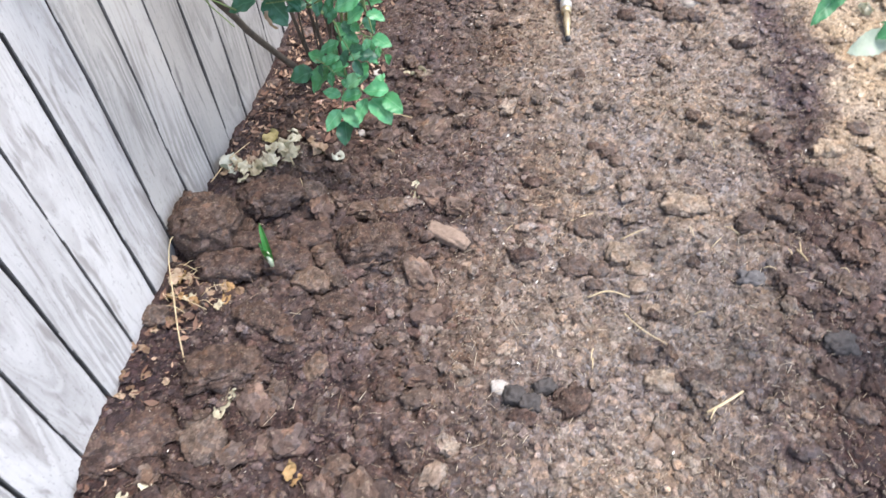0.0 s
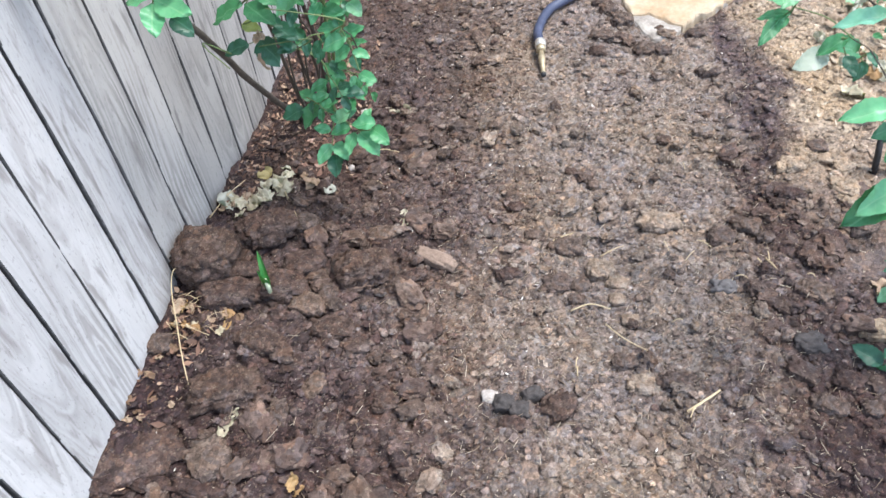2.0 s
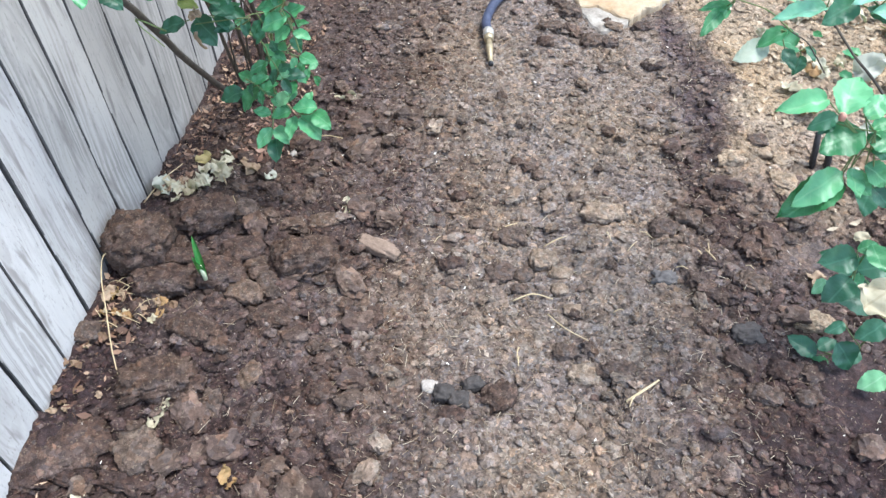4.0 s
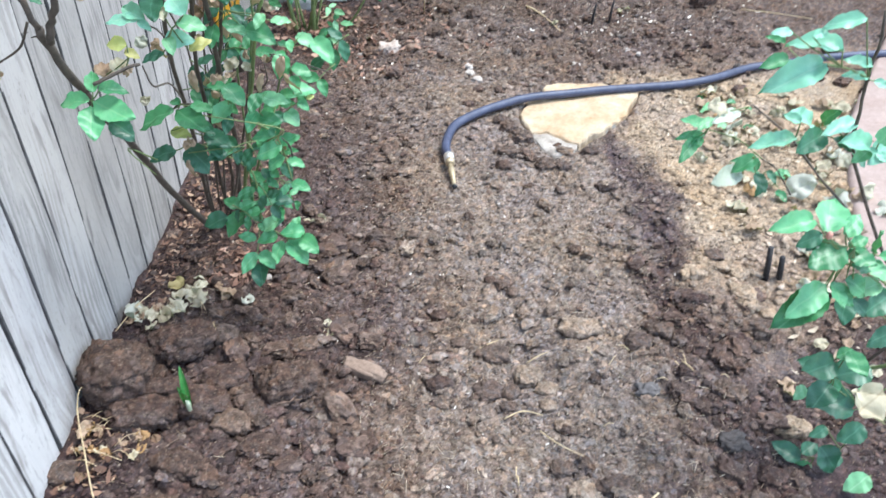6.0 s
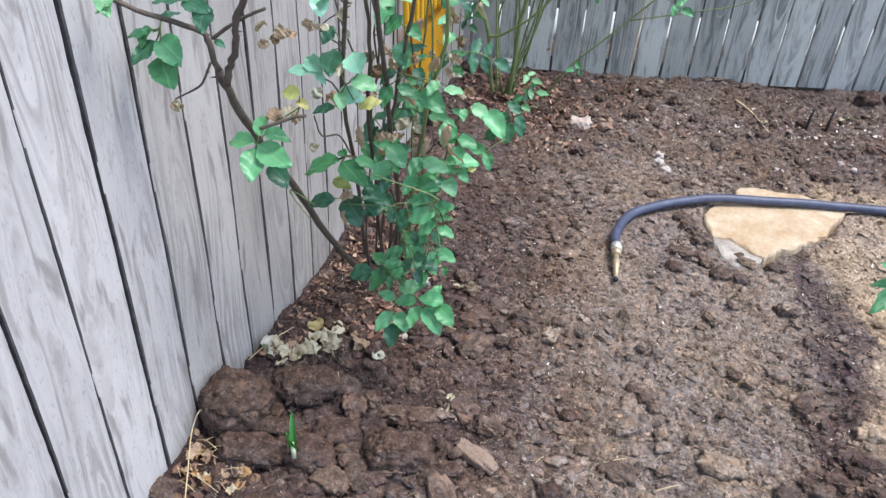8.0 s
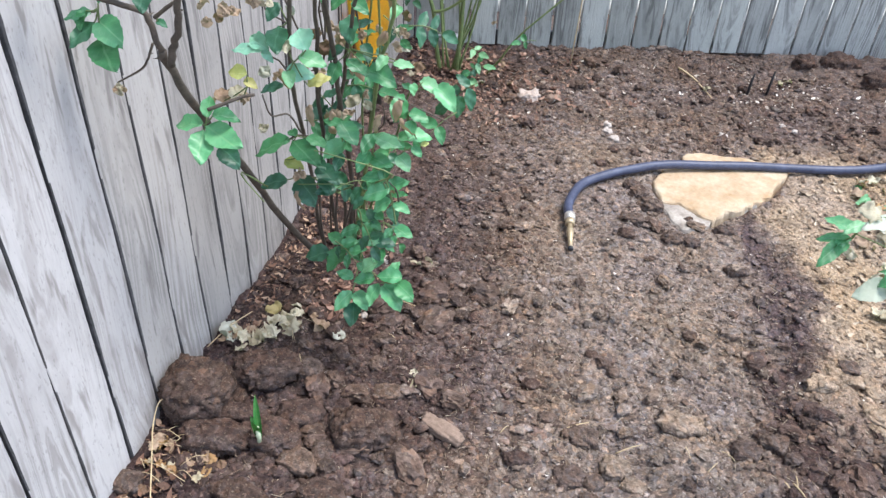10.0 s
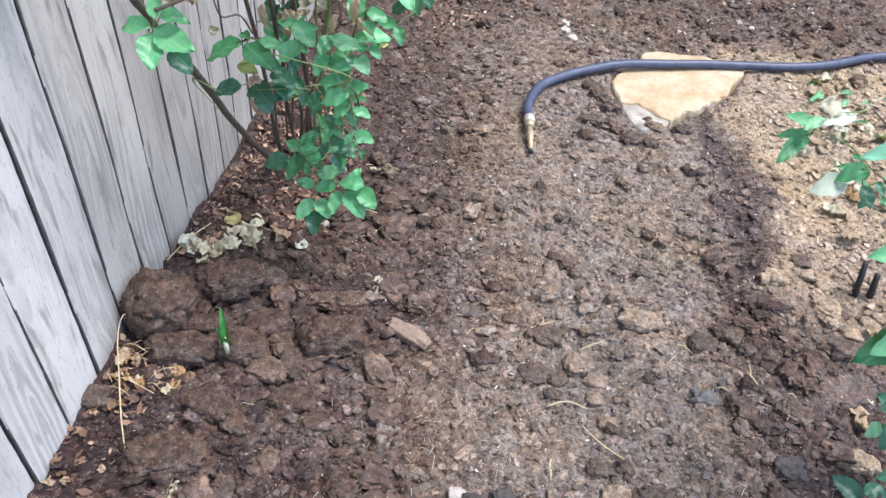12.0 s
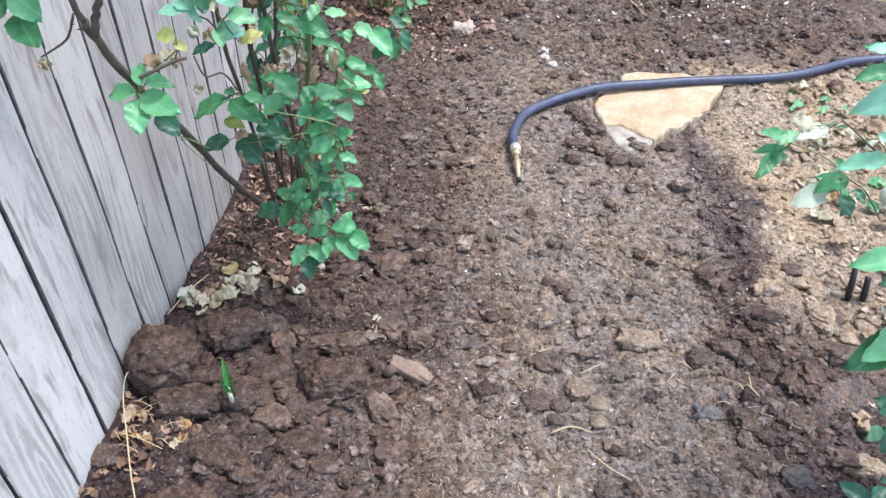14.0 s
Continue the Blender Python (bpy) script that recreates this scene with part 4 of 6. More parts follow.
lump("soil_clod", 1.629, 0.064, 0.0364, 0.0197, 0.0182, 10, black_stone, "small black lump on dark damp soil", "soil clod", "black clods", 4, 0.3)
lump("soil_clod", 1.717, 0.129, 0.0337, 0.0224, 0.0131, 0, clod_wet, *WET, 4, 0.35)
lump("soil_clod", 1.578, 0.288, 0.0314, 0.0224, 0.0142, 0, clod_wet, *WET, 4, 0.35, 0.1)
lump("soil_clod", 1.590, 0.513, 0.0246, 0.0202, 0.0120, 0, clod_wet, *WET, 4, 0.35)
lump("soil_clod", 1.679, 0.346, 0.0292, 0.0202, 0.0131, 30, clod_wet, *WET, 4, 0.35, 0.1)
lump("soil_clod", 1.586, 0.406, 0.0224, 0.0179, 0.0109, 30, clod_grey, *WET, 4, 0.35)
lump("soil_clod", 1.172, 1.637, 0.0333, 0.0242, 0.0197, 0, clod_grey, *STN, 4, 0.25)
lump("soil_clod", 1.238, 1.521, 0.0455, 0.0333, 0.0273, 0, clod_dry, *STN, 4, 0.3)
lump("soil_clod", 1.172, 1.390, 0.0485, 0.0273, 0.0212, 0, clod_dry, *STN, 4, 0.3, 0.1)
lump("soil_clod", 1.152, 1.291, 0.0303, 0.0212, 0.0182, 0, clod_red, *STN, 3, 0.3)
lump("soil_clod", 1.324, 1.338, 0.0424, 0.0303, 0.0227, 0, clod_dry, *STN, 4, 0.3)
lump("soil_clod", 1.507, 1.431, 0.0364, 0.0212, 0.0182, 0, clod_grey, *STN, 4, 0.3)
lump("soil_clod", 1.521, 1.182, 0.0394, 0.0212, 0.0182, 0, clod_grey, *STN, 4, 0.3)
lump("soil_clod", 1.383, 1.321, 0.0303, 0.0212, 0.0152, 0, clod_grey, *STN, 4, 0.3)
for x, y, s in ((.43, -.32, .011), (.69, -.27, .006), (.385, .65, .012), (.37, .95, .016), (.34, .15, .006),
                (.66, 1.475, .012), (1.065, 2.175, .021), (1.072, 2.118, .020), (1.097, 2.045, .024), (1.58, 2.70, .014), (1.562, 2.166, .023), (1.838, 2.351, .014), (1.885, 2.312, .013), (.56, 2.28, .012)):
    lump("pebble", x, y, s, s * 0.85, s * 0.7, 300 * x, white_stone, "small chalky white pebble lying on the soil", "pebble", "white pebbles", 3, 0.5, 0.15)
lump("stone", 0.697, 2.325, 0.052, 0.038, 0.036, 20, pale_tan_stone, "pale broken stone on dark soil near the back fence", "stone", "loose stones", 4, 0.4, 0.2)
lump("stone", 0.81, 2.33, 0.034, 0.024, 0.02, 30, brick_mat, "pale flat stone on dark soil near the back fence", "stone", "loose stones", 3, 0.2)
for x, y in ((2.31, 2.14), (2.24, 2.075)):
    lump("soil_clod", x, y, 0.026, 0.02, 0.018, 40 * x, black_stone, "black lump lying against the hose", "soil clod", "black clods")
for x, y, s in ((2.23, 3.14, .09), (2.38, 2.95, .07), (2.05, 3.08, .06), (2.75, 3.2, .06)):
    lump("soil_clod", x, y, s, s * 0.8, 0.05, 90 * x, clod_dark, "heap of dark soil at the back fence", "soil clod", "big clods", 4)
lump("clay_pot_shard", 2.55, 3.17, 0.065, 0.03, 0.10, 5, rust_mat, "rust-brown clay block standing against the back fence", "block", "", 4, 0.12, 0.0, 0.8)

clod_rng = random.Random(77)
CLODS = [mesh_of(rock(0.024 * K, 0.018 * K, 0.0125 * K, 300 + k, 3, 0.34, 0.12, 0.12), "soil_clod", (loose_dark, loose_red, loose_dry)[k % 3], smooth=False) for k in range(12)]
TAKEN = [(0.12, 0.53, 0.15), (0.27, -0.27, 0.05), (0.975, 1.2, 0.14), (0.98, 1.36, 0.1), (0.1, 0.03, 0.09), (0.46, -0.4, 0.05), (0.69, 0.265, 0.11), (1.135, 0.2, 0.09), (1.3, 0.455, 0.08), (0.95, -0.2, 0.1), (0.272, 0.128, 0.05), (1.03, 0.2, 0.06), (1.47, 0.38, 0.06), (0.23, -0.13, 0.1), (1.545, 1.69, 0.26), (1.848, 0.35, 0.10)]


def loose_clods(count, x0, y0, x1, y1, lo, hi, picks, label):
    """Clods of middling size, each a thing, strewn over a stretch of the bed."""
    for _ in range(count):
        x, y = clod_rng.uniform(x0, x1), clod_rng.uniform(y0, y1)
        if any(math.hypot(x - a, y - b) < r for a, b, r in TAKEN):
            continue
        k = lo + (hi - lo) * clod_rng.random() ** 2
        ob = new("soil_clod", CLODS[clod_rng.choice(picks)])
        turn = Euler((clod_rng.uniform(-0.35, 0.35), clod_rng.uniform(-0.35, 0.35), clod_rng.uniform(0, 6.3))).to_matrix().to_4x4()
        ob.matrix_basis = Matrix.Translation(on_ground(x, y, k * K * 0.0065)) @ turn @ Matrix.Diagonal((k, k * clod_rng.uniform(0.8, 1.1), k * clod_rng.uniform(0.75, 1.1), 1))
        tagged(ob, label, "soil clod", "loose clods")


loose_clods(105, 0.12, -0.5, 0.75, 0.85, 0.9, 2.3, (0, 1, 3, 4, 6, 7, 9, 10), "loose dark reddish soil clod on the bed")
loose_clods(55, 0.75, -0.5, 1.55, 0.9, 0.6, 1.4, (2, 5, 8, 11, 1), "loose grey-brown soil clod on the bed")
loose_clods(60, 0.4, 0.8, 1.65, 2.0, 0.7, 1.5, (0, 1, 2, 4, 5, 8), "loose brown soil clod on the bed")
loose_clods(60, 0.4, 1.9, 2.9, 3.0, 0.8, 2.0, (0, 1, 3, 6, 4, 7), "loose dark soil clod near the back fence")
loose_clods(28, 1.5, -0.3, 1.85, 0.8, 0.8, 1.8, (0, 3, 6, 9), "loose dark damp soil clod at the bed's edge")

# ---- straws, twigs, sprout ----


def straw(x0, y0, x1, y1, r, label, category="straw", mat=None, lift=0.0, bend=0.02, name="straw"):
    a, b = on_ground(x0, y0, 0.004), on_ground(x1, y1, 0.004 + lift)
    m = (a + b) / 2 + Vector((bend * (b.y - a.y), -bend * (b.x - a.x), 0.003 + lift * 0.3)) * 2
    pts = [p - a for p in smooth_line([a, m, b], 9)]
    return single(name, tube(pts, [r * (1 - 0.4 * i / 8) for i in range(9)], 6, 0.15, random.Random(int(x0 * 999))), mat or straw_mat, a, label, category, "dry stalks")


straw(1.063, .141, 1.165, .149, .0016, "bent piece of pale straw on dry soil", bend=-0.06)
straw(1.151, .097, 1.255, .018, .0013, "thin curved straw on dry soil", bend=0.05)
straw(1.325, -.159, 1.402, -.103, .0026, "short pale wooden stick on dry soil", "stick", name="stick")
straw(1.345, -.147, 1.33, -.175, .0016, "forked end of a pale stick", "stick", name="stick")
straw(1.143, 0.342, 1.208, 0.378, 0.0013, "straight bit of pale straw on dry soil")
straw(1.314, 0.381, 1.325, 0.346, 0.0009, "short bit of straw on dry soil")
straw(1.580, 0.346, 1.577, 0.299, 0.0012, "bit of straw on damp soil")
straw(1.365, 0.312, 1.393, 0.350, 0.0009, "short bit of straw on dry soil")
straw(1.080, -0.011, 1.076, -0.046, 0.0012, "short bit of straw on dry soil")
straw(1.486, 0.259, 1.515, 0.253, 0.0011, "bit of straw on damp soil")
straw(1.393, 0.705, 1.397, 0.677, 0.001, "bit of straw on dry soil")
straw(1.665, 0.272, 1.686, 0.264, 0.001, "bit of straw on damp soil")
straw(1.405, 0.390, 1.438, 0.364, 0.0008, "thin rootlet on dry soil")
straw(0.842, 0.320, 0.861, 0.349, 0.001, "short bit of straw on dry soil")
straw(1.315, 0.110, 1.342, 0.117, 0.0011, "short bit of straw on dry soil")
straw(1.08, -.04, 1.08, -.07, .0014, "short bit of straw on dry soil")
straw(1.57, .32, 1.60, .26, .0018, "bit of straw on damp soil")
straw(1.55, .32, 1.56, .28, .0014, "bit of straw on damp soil")
straw(.44, .75, .52, .74, .0015, "thin twig under the rose bush", "twig", name="twig")
straw(1.404, 2.869, 1.497, 2.73, .0042, "pale split stick near the back fence", "stick", name="stick")
straw(1.49, 2.74, 1.55, 2.56, .0022, "pale forked twig near the back fence", "twig", name="twig")
straw(.005, .389, .078, .545, .0012, "pale stalk among dead leaves by the fence", lift=0.01)
straw(.224, .48, .249, .438, .0008, "short pale root on a dark clod", lift=0.03)
straw(.278, .396, .294, .362, .0008, "short pale root on a dark clod", lift=0.03)
straw(.457, .587, .513, .564, .0009, "thin pale twig on dark soil", "twig", name="twig")
straw(1.0, .38, 1.07, .43, .0012, "thin straw on dry soil")
straw(.86, 2.75, .9, 2.86, .0022, "dry upright stalk before the back fence", "stalk", lift=0.33, name="dry_stalk")
straw(2.55, 2.85, 2.9, 2.75, .002, "pale bent twig before the back fence", "twig", name="twig")


def stalk():
    """The dry vine that leans on the side fence."""
    t = thing("dry_vine", on_ground(0.17, -0.23), "dry straw-coloured vine leaning from soil to fence", "vine")
    pts = [V(*p) - t.location for p in ((.173, -.228, .02), (.12, -.13, .055), (.07, -.02, .08), (.035, .06, .10), (.03, .11, .125), (.055, .13, .13))]
    part("stem", tube(smooth_line(pts, 16), [0.0011] * 10 + [0.0009] * 6, 6, 0.2, random.Random(5)), straw_mat, t)
    rng = random.Random(8)
    for k in range(11):
        a = V(rng.uniform(0.02, 0.14), rng.uniform(-0.04, 0.09), 0.05) - t.location
        b = a + V(rng.uniform(0.02, 0.13), rng.uniform(-0.05, 0.06), rng.uniform(-0.01, 0.03))
        m = (a + b) / 2 + Vector((0, 0, rng.uniform(0.003, 0.015)))
        part("tendril", tube(smooth_line([a, m, b], 8), rng.uniform(0.0004, 0.0007), 5), straw_mat, t)


stalk()


def blade(length, width, n=10, droop=0.3, fold=0.25):
    bm = bmesh.new()
    rows = []
    for i in range(n + 1):
        u = i / n
        w = width * (math.sin(math.pi * min(1, u * 0.9 + 0.1)) ** 0.6) * (1 - 0.2 * u)
        z = -droop * length * u * u
        rows.append([bm.verts.new((s * w / 2, u * length, z + fold * abs(s) * w / 2)) for s in (-1, 0, 1)])
    for a, b in zip(rows, rows[1:]):
        for k in (0, 1):
            bm.faces.new((a[k], a[k + 1], b[k + 1], b[k]))
    bmesh.ops.solidify(bm, geom=bm.faces[:], thickness=0.0005)
    return bm


def sprout():
    t = thing("sprout", on_ground(0.284, 0.097, 0.034), "fresh green bulb shoot standing in dark soil", "sprout")
    rng = random.Random(3)
    for k, (turn, rise, length) in enumerate(((20, 84, 0.084), (185, 80, 0.06), (60, 74, 0.045))):
        b = part("leaf", blade(length, 0.0125, 10, 0.12), sprout_mat, t)
        b.matrix_basis = Matrix.Rotation(radians(turn), 4, "Z") @ Matrix.Rotation(radians(rise), 4, "X")
    b = part("pale_base", tube([Vector((0, 0, -0.01)), Vector((0.001, -0.003, 0.014)), Vector((0.0, -0.003, 0.032))], [0.0036, 0.004, 0.003], 8), pale_shoot, t, "whitish base of the shoot")


sprout()

# ---- roses ----


def leaflet(length, width, fold, droop, seed, mat, curl=0.0):
    """A pointed oval leaflet with a toothed rim, folded along its midrib."""
    rng = random.Random(seed)
    bm = bmesh.new()
    n, rows = 13, []
    bend = rng.uniform(-0.1, 0.1)
    for i in range(n + 1):
        u = i / n
        w = width * (math.sin(math.pi * (0.04 + 0.96 * u ** 0.85)) ** 0.8) * (1.0 if i % 2 else 0.92)
        if i == n:
            w = 0.0006
        row = []
        for s in (-1, -0.55, 0, 0.55, 1):
            x = s * w / 2
            z = fold * abs(x) - droop * length * u * u - curl * (abs(s) ** 2) * width * 0.4 + 0.0017 * math.sin(u * 14 + s * 3 + seed)
            row.append(bm.verts.new((x + bend * length * u * u, u * length, z)))
        rows.append(row)
    for a, b in zip(rows, rows[1:]):
        for k in range(4):
            bm.faces.new((a[k], a[k + 1], b[k + 1], b[k]))
    return mesh_of(bm, "leaf", mat)


LEAVES = {}
for key, mat in (("green", green_leaf), ("bright", bright_leaf), ("skylit", skylit_leaf), ("dark", dark_leaf), ("pale", pale_leaf), ("yellow", yellow_leaf), ("white", white_leaf), ("cream", cream_leaf), ("tan", tan_leaf)):
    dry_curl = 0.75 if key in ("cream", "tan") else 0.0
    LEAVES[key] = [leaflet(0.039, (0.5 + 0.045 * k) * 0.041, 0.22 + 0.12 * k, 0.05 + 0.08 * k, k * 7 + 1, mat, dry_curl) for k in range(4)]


LEAVES["husk"] = [leaflet(0.039, 0.018, 0.5, 0.3 + 0.15 * k, k * 5 + 3, tan_leaf, 0.9) for k in range(4)]


def crumpled(seed, mat):
    """A dead leaf, dried into folds, with a torn rim."""
    rng = random.Random(seed)
    o = Vector((seed * 3.1, seed * 1.7, 0))
    bm = bmesh.new()
    n, m, length, width = 12, 8, 0.036, 0.028
    grid = []
    for i in range(n + 1):
        u = i / n
        w = width * math.sin(math.pi * (0.08 + 0.84 * u)) ** 0.7 * (1 + 0.25 * noise.noise(Vector((u * 6, seed, 0))))
        row = []
        for j in range(m + 1):
            s = 2 * j / m - 1
            p = Vector((s * w / 2, u * length, 0))
            q = p * 75
            p.z = 0.011 * noise.noise(q + o) + 0.010 * abs(noise.noise(q * 1.9 + o)) + 0.010 * s * s * noise.noise(Vector((u * 3, s * 2, seed)))
            p.x += 0.006 * noise.noise(q + o * 2)
            p.y += 0.004 * noise.noise(q * 1.4 + o * 3)
            row.append(bm.verts.new(p))
        grid.append(row)
    for a, b in zip(grid, grid[1:]):
        for j in range(m):
            bm.faces.new((a[j], a[j + 1], b[j + 1], b[j]))
    return mesh_of(bm, "leaf", mat)


ash_leaf = leaf_material("bleached_dead_leaf", (0.45, 0.44, 0.36), (0.58, 0.56, 0.46), (0.34, 0.3, 0.24), 0.75)
straw_leaf = leaf_material("straw_yellow_dead_leaf", (0.42, 0.33, 0.14), (0.56, 0.46, 0.24), (0.30, 0.2, 0.09), 0.75)
brown_leaf = leaf_material("dry_brown_leaf", (0.14, 0.075, 0.045), (0.24, 0.14, 0.085), (0.08, 0.04, 0.025), 0.75)
for key, mat in (("cream", cream_leaf), ("tan", tan_leaf), ("ochre", ochre_leaf), ("ash", ash_leaf), ("straw", straw_leaf), ("brown", brown_leaf)):
    LEAVES[key] = [crumpled(k * 5 + 2, mat) for k in range(5)]


def facing(d, normal):
    """A turn whose y axis is d and whose z axis is near normal."""
    d = d.normalized()
    side = d.cross(normal).normalized()
    return Matrix((side, d, side.cross(d))).transposed().to_4x4()


def spray(bush, place, way, rng, tone, leaflets=5, size=1.0, stray=0.2):
    """One rose leaf: a stalk with paired leaflets and one at its end. place is its middle, in metres from the bush's base."""
    way = Vector(way).normalized()
    up = (Vector((rng.uniform(-0.35, 0.5), -0.8, 0.85)) + Vector((rng.uniform(-0.3, 0.3), rng.uniform(-0.3, 0.3), 0))).normalized()
    long = 0.062 * size
    reach = 0.0195 * size
    base = place - way * (reach + (0.018 if leaflets == 1 else long * 0.75))
    tip = place - way * reach + way * (0 if leaflets == 1 else long * 0.25)
    tip.z -= 0.008 * size
    bow = (base + tip) / 2 + Vector((0, 0, 0.006))
    line = smooth_line([base, bow, tip], 6)
    stalk_ob = part("leaf", tube(line, [0.0012, 0.0011, 0.001, 0.0009, 0.0008, 0.0006], 5), cane_green, bush)
    spots = [(1.0, 0)]
    if leaflets >= 3:
        spots += [(0.66, 1), (0.66, -1)]
    if leaflets >= 5:
        spots += [(0.28, 1), (0.28, -1)]
    side = way.cross(up).normalized()
    for u, s in spots:
        at = base.lerp(tip, u) + Vector((0, 0, 0.004 * (1 - abs(2 * u - 1))))
        d = way if s == 0 else way * rng.uniform(0.25, 0.55) + side * s
        d = d + Vector((0, 0, rng.uniform(-0.25, 0.15)))
        nrm = up + Vector((rng.uniform(-0.3, 0.3), rng.uniform(-0.3, 0.3), 0))
        key = tone if rng.random() < 1 - stray else rng.choice(("green", "dark"))
        lf = part("leaflet", rng.choice(LEAVES[key]), None, stalk_ob)
        k = size * rng.uniform(0.85, 1.12) * (1.0 if s == 0 else 0.9)
        lf.matrix_basis = Matrix.Translation(at) @ facing(d, nrm) @ Matrix.Scale(k, 4)


def rose_leaf(bush, node, *leaflets):
    """A rose leaf whose leaflets, each with a tone, a foot, a tip and a breadth, join at a node; places in metres."""
    rng = random.Random(int(node[0] * 9000) + int(node[2] * 5000))
    o, node = bush.location, Vector(node)
    bm = bmesh.new()
    for tone, foot, tip, broad in leaflets:
        a = Vector(foot)
        bow = (node + a) / 2 + Vector((0, 0, -0.002))
        bit = mesh_of(tube([p - o for p in smooth_line([node, bow, a], 4)], [0.0011, 0.001, 0.0009, 0.0008], 5), "stalk", cane_green)
        bm.from_mesh(bit)
        bpy.data.meshes.remove(bit)
    stalk_ob = part("leaf", bm, cane_green, bush)
    for tone, foot, tip, broad in leaflets:
        d = Vector(tip) - Vector(foot)
        k = d.length / 0.039
        lf = part("leaflet", rng.choice(LEAVES[tone]), None, stalk_ob)
        turn = facing(d, Vector((rng.uniform(-0.3, 0.3), -0.5 + rng.uniform(-0.2, 0.2), 0.82)))
        lf.matrix_basis = Matrix.Translation(Vector(foot) - o) @ turn @ Matrix.Diagonal((k * broad * 1.12, k, k, 1))


def cane(bush, plan_points, r0, r1, mat, rng, thorns=0, n=22):
    base = bush.location
    line = [p - base for p in smooth_line([V(*p) for p in plan_points], n)]
    swing = rng.uniform(0, 6.3)
    line = [p + Vector((rng.uniform(-1, 1) + (1.6 if r0 > 0.0034 else 0.15) * math.sin(i * 0.75 + swing), rng.uniform(-1, 1), 0)) * ((0.0014 if r0 > 0.0034 else 0.0004) if 0 < i < n - 1 else 0) for i, p in enumerate(line)]
    r0, r1 = r0 * 0.8, r1 * 0.8
    bm = tube(line, [r0 + (r1 - r0) * i / (n - 1) for i in range(n)], 8, 0.08, rng)
    for _ in range(thorns):
        i = rng.randrange(2, n - 1)
        d = Vector((rng.uniform(-1, 1), rng.uniform(-1, 1), rng.uniform(-0.3, 0.3))).normalized()
        p, s = line[i], 0.006
        a = (line[i] - line[i - 1]).normalized() * 0.0022
        vs = [bm.verts.new(p + a), bm.verts.new(p - a + d.cross(a)), bm.verts.new(p - a - d.cross(a)), bm.verts.new(p + d * (s + r0))]
        for f in ((0, 1, 3), (1, 2, 3), (2, 0, 3)):
            bm.faces.new([vs[k] for k in f])
    part("cane", bm, mat, bush)
    return line


def dead_tuft(bush, place, rng, count=3, key="tan"):
    for _ in range(count):
        lf = part("leaf", rng.choice(LEAVES[key]), None, bush)
        d = Vector((rng.uniform(-1, 1), rng.uniform(-1, 1), rng.uniform(-1, -0.2)))
        lf.matrix_basis = Matrix.Translation(place) @ facing(d, Vector((rng.uniform(-1, 1), -1, rng.uniform(-0.5, 1)))) @ Matrix.Scale(rng.uniform(0.24, 0.44), 4)


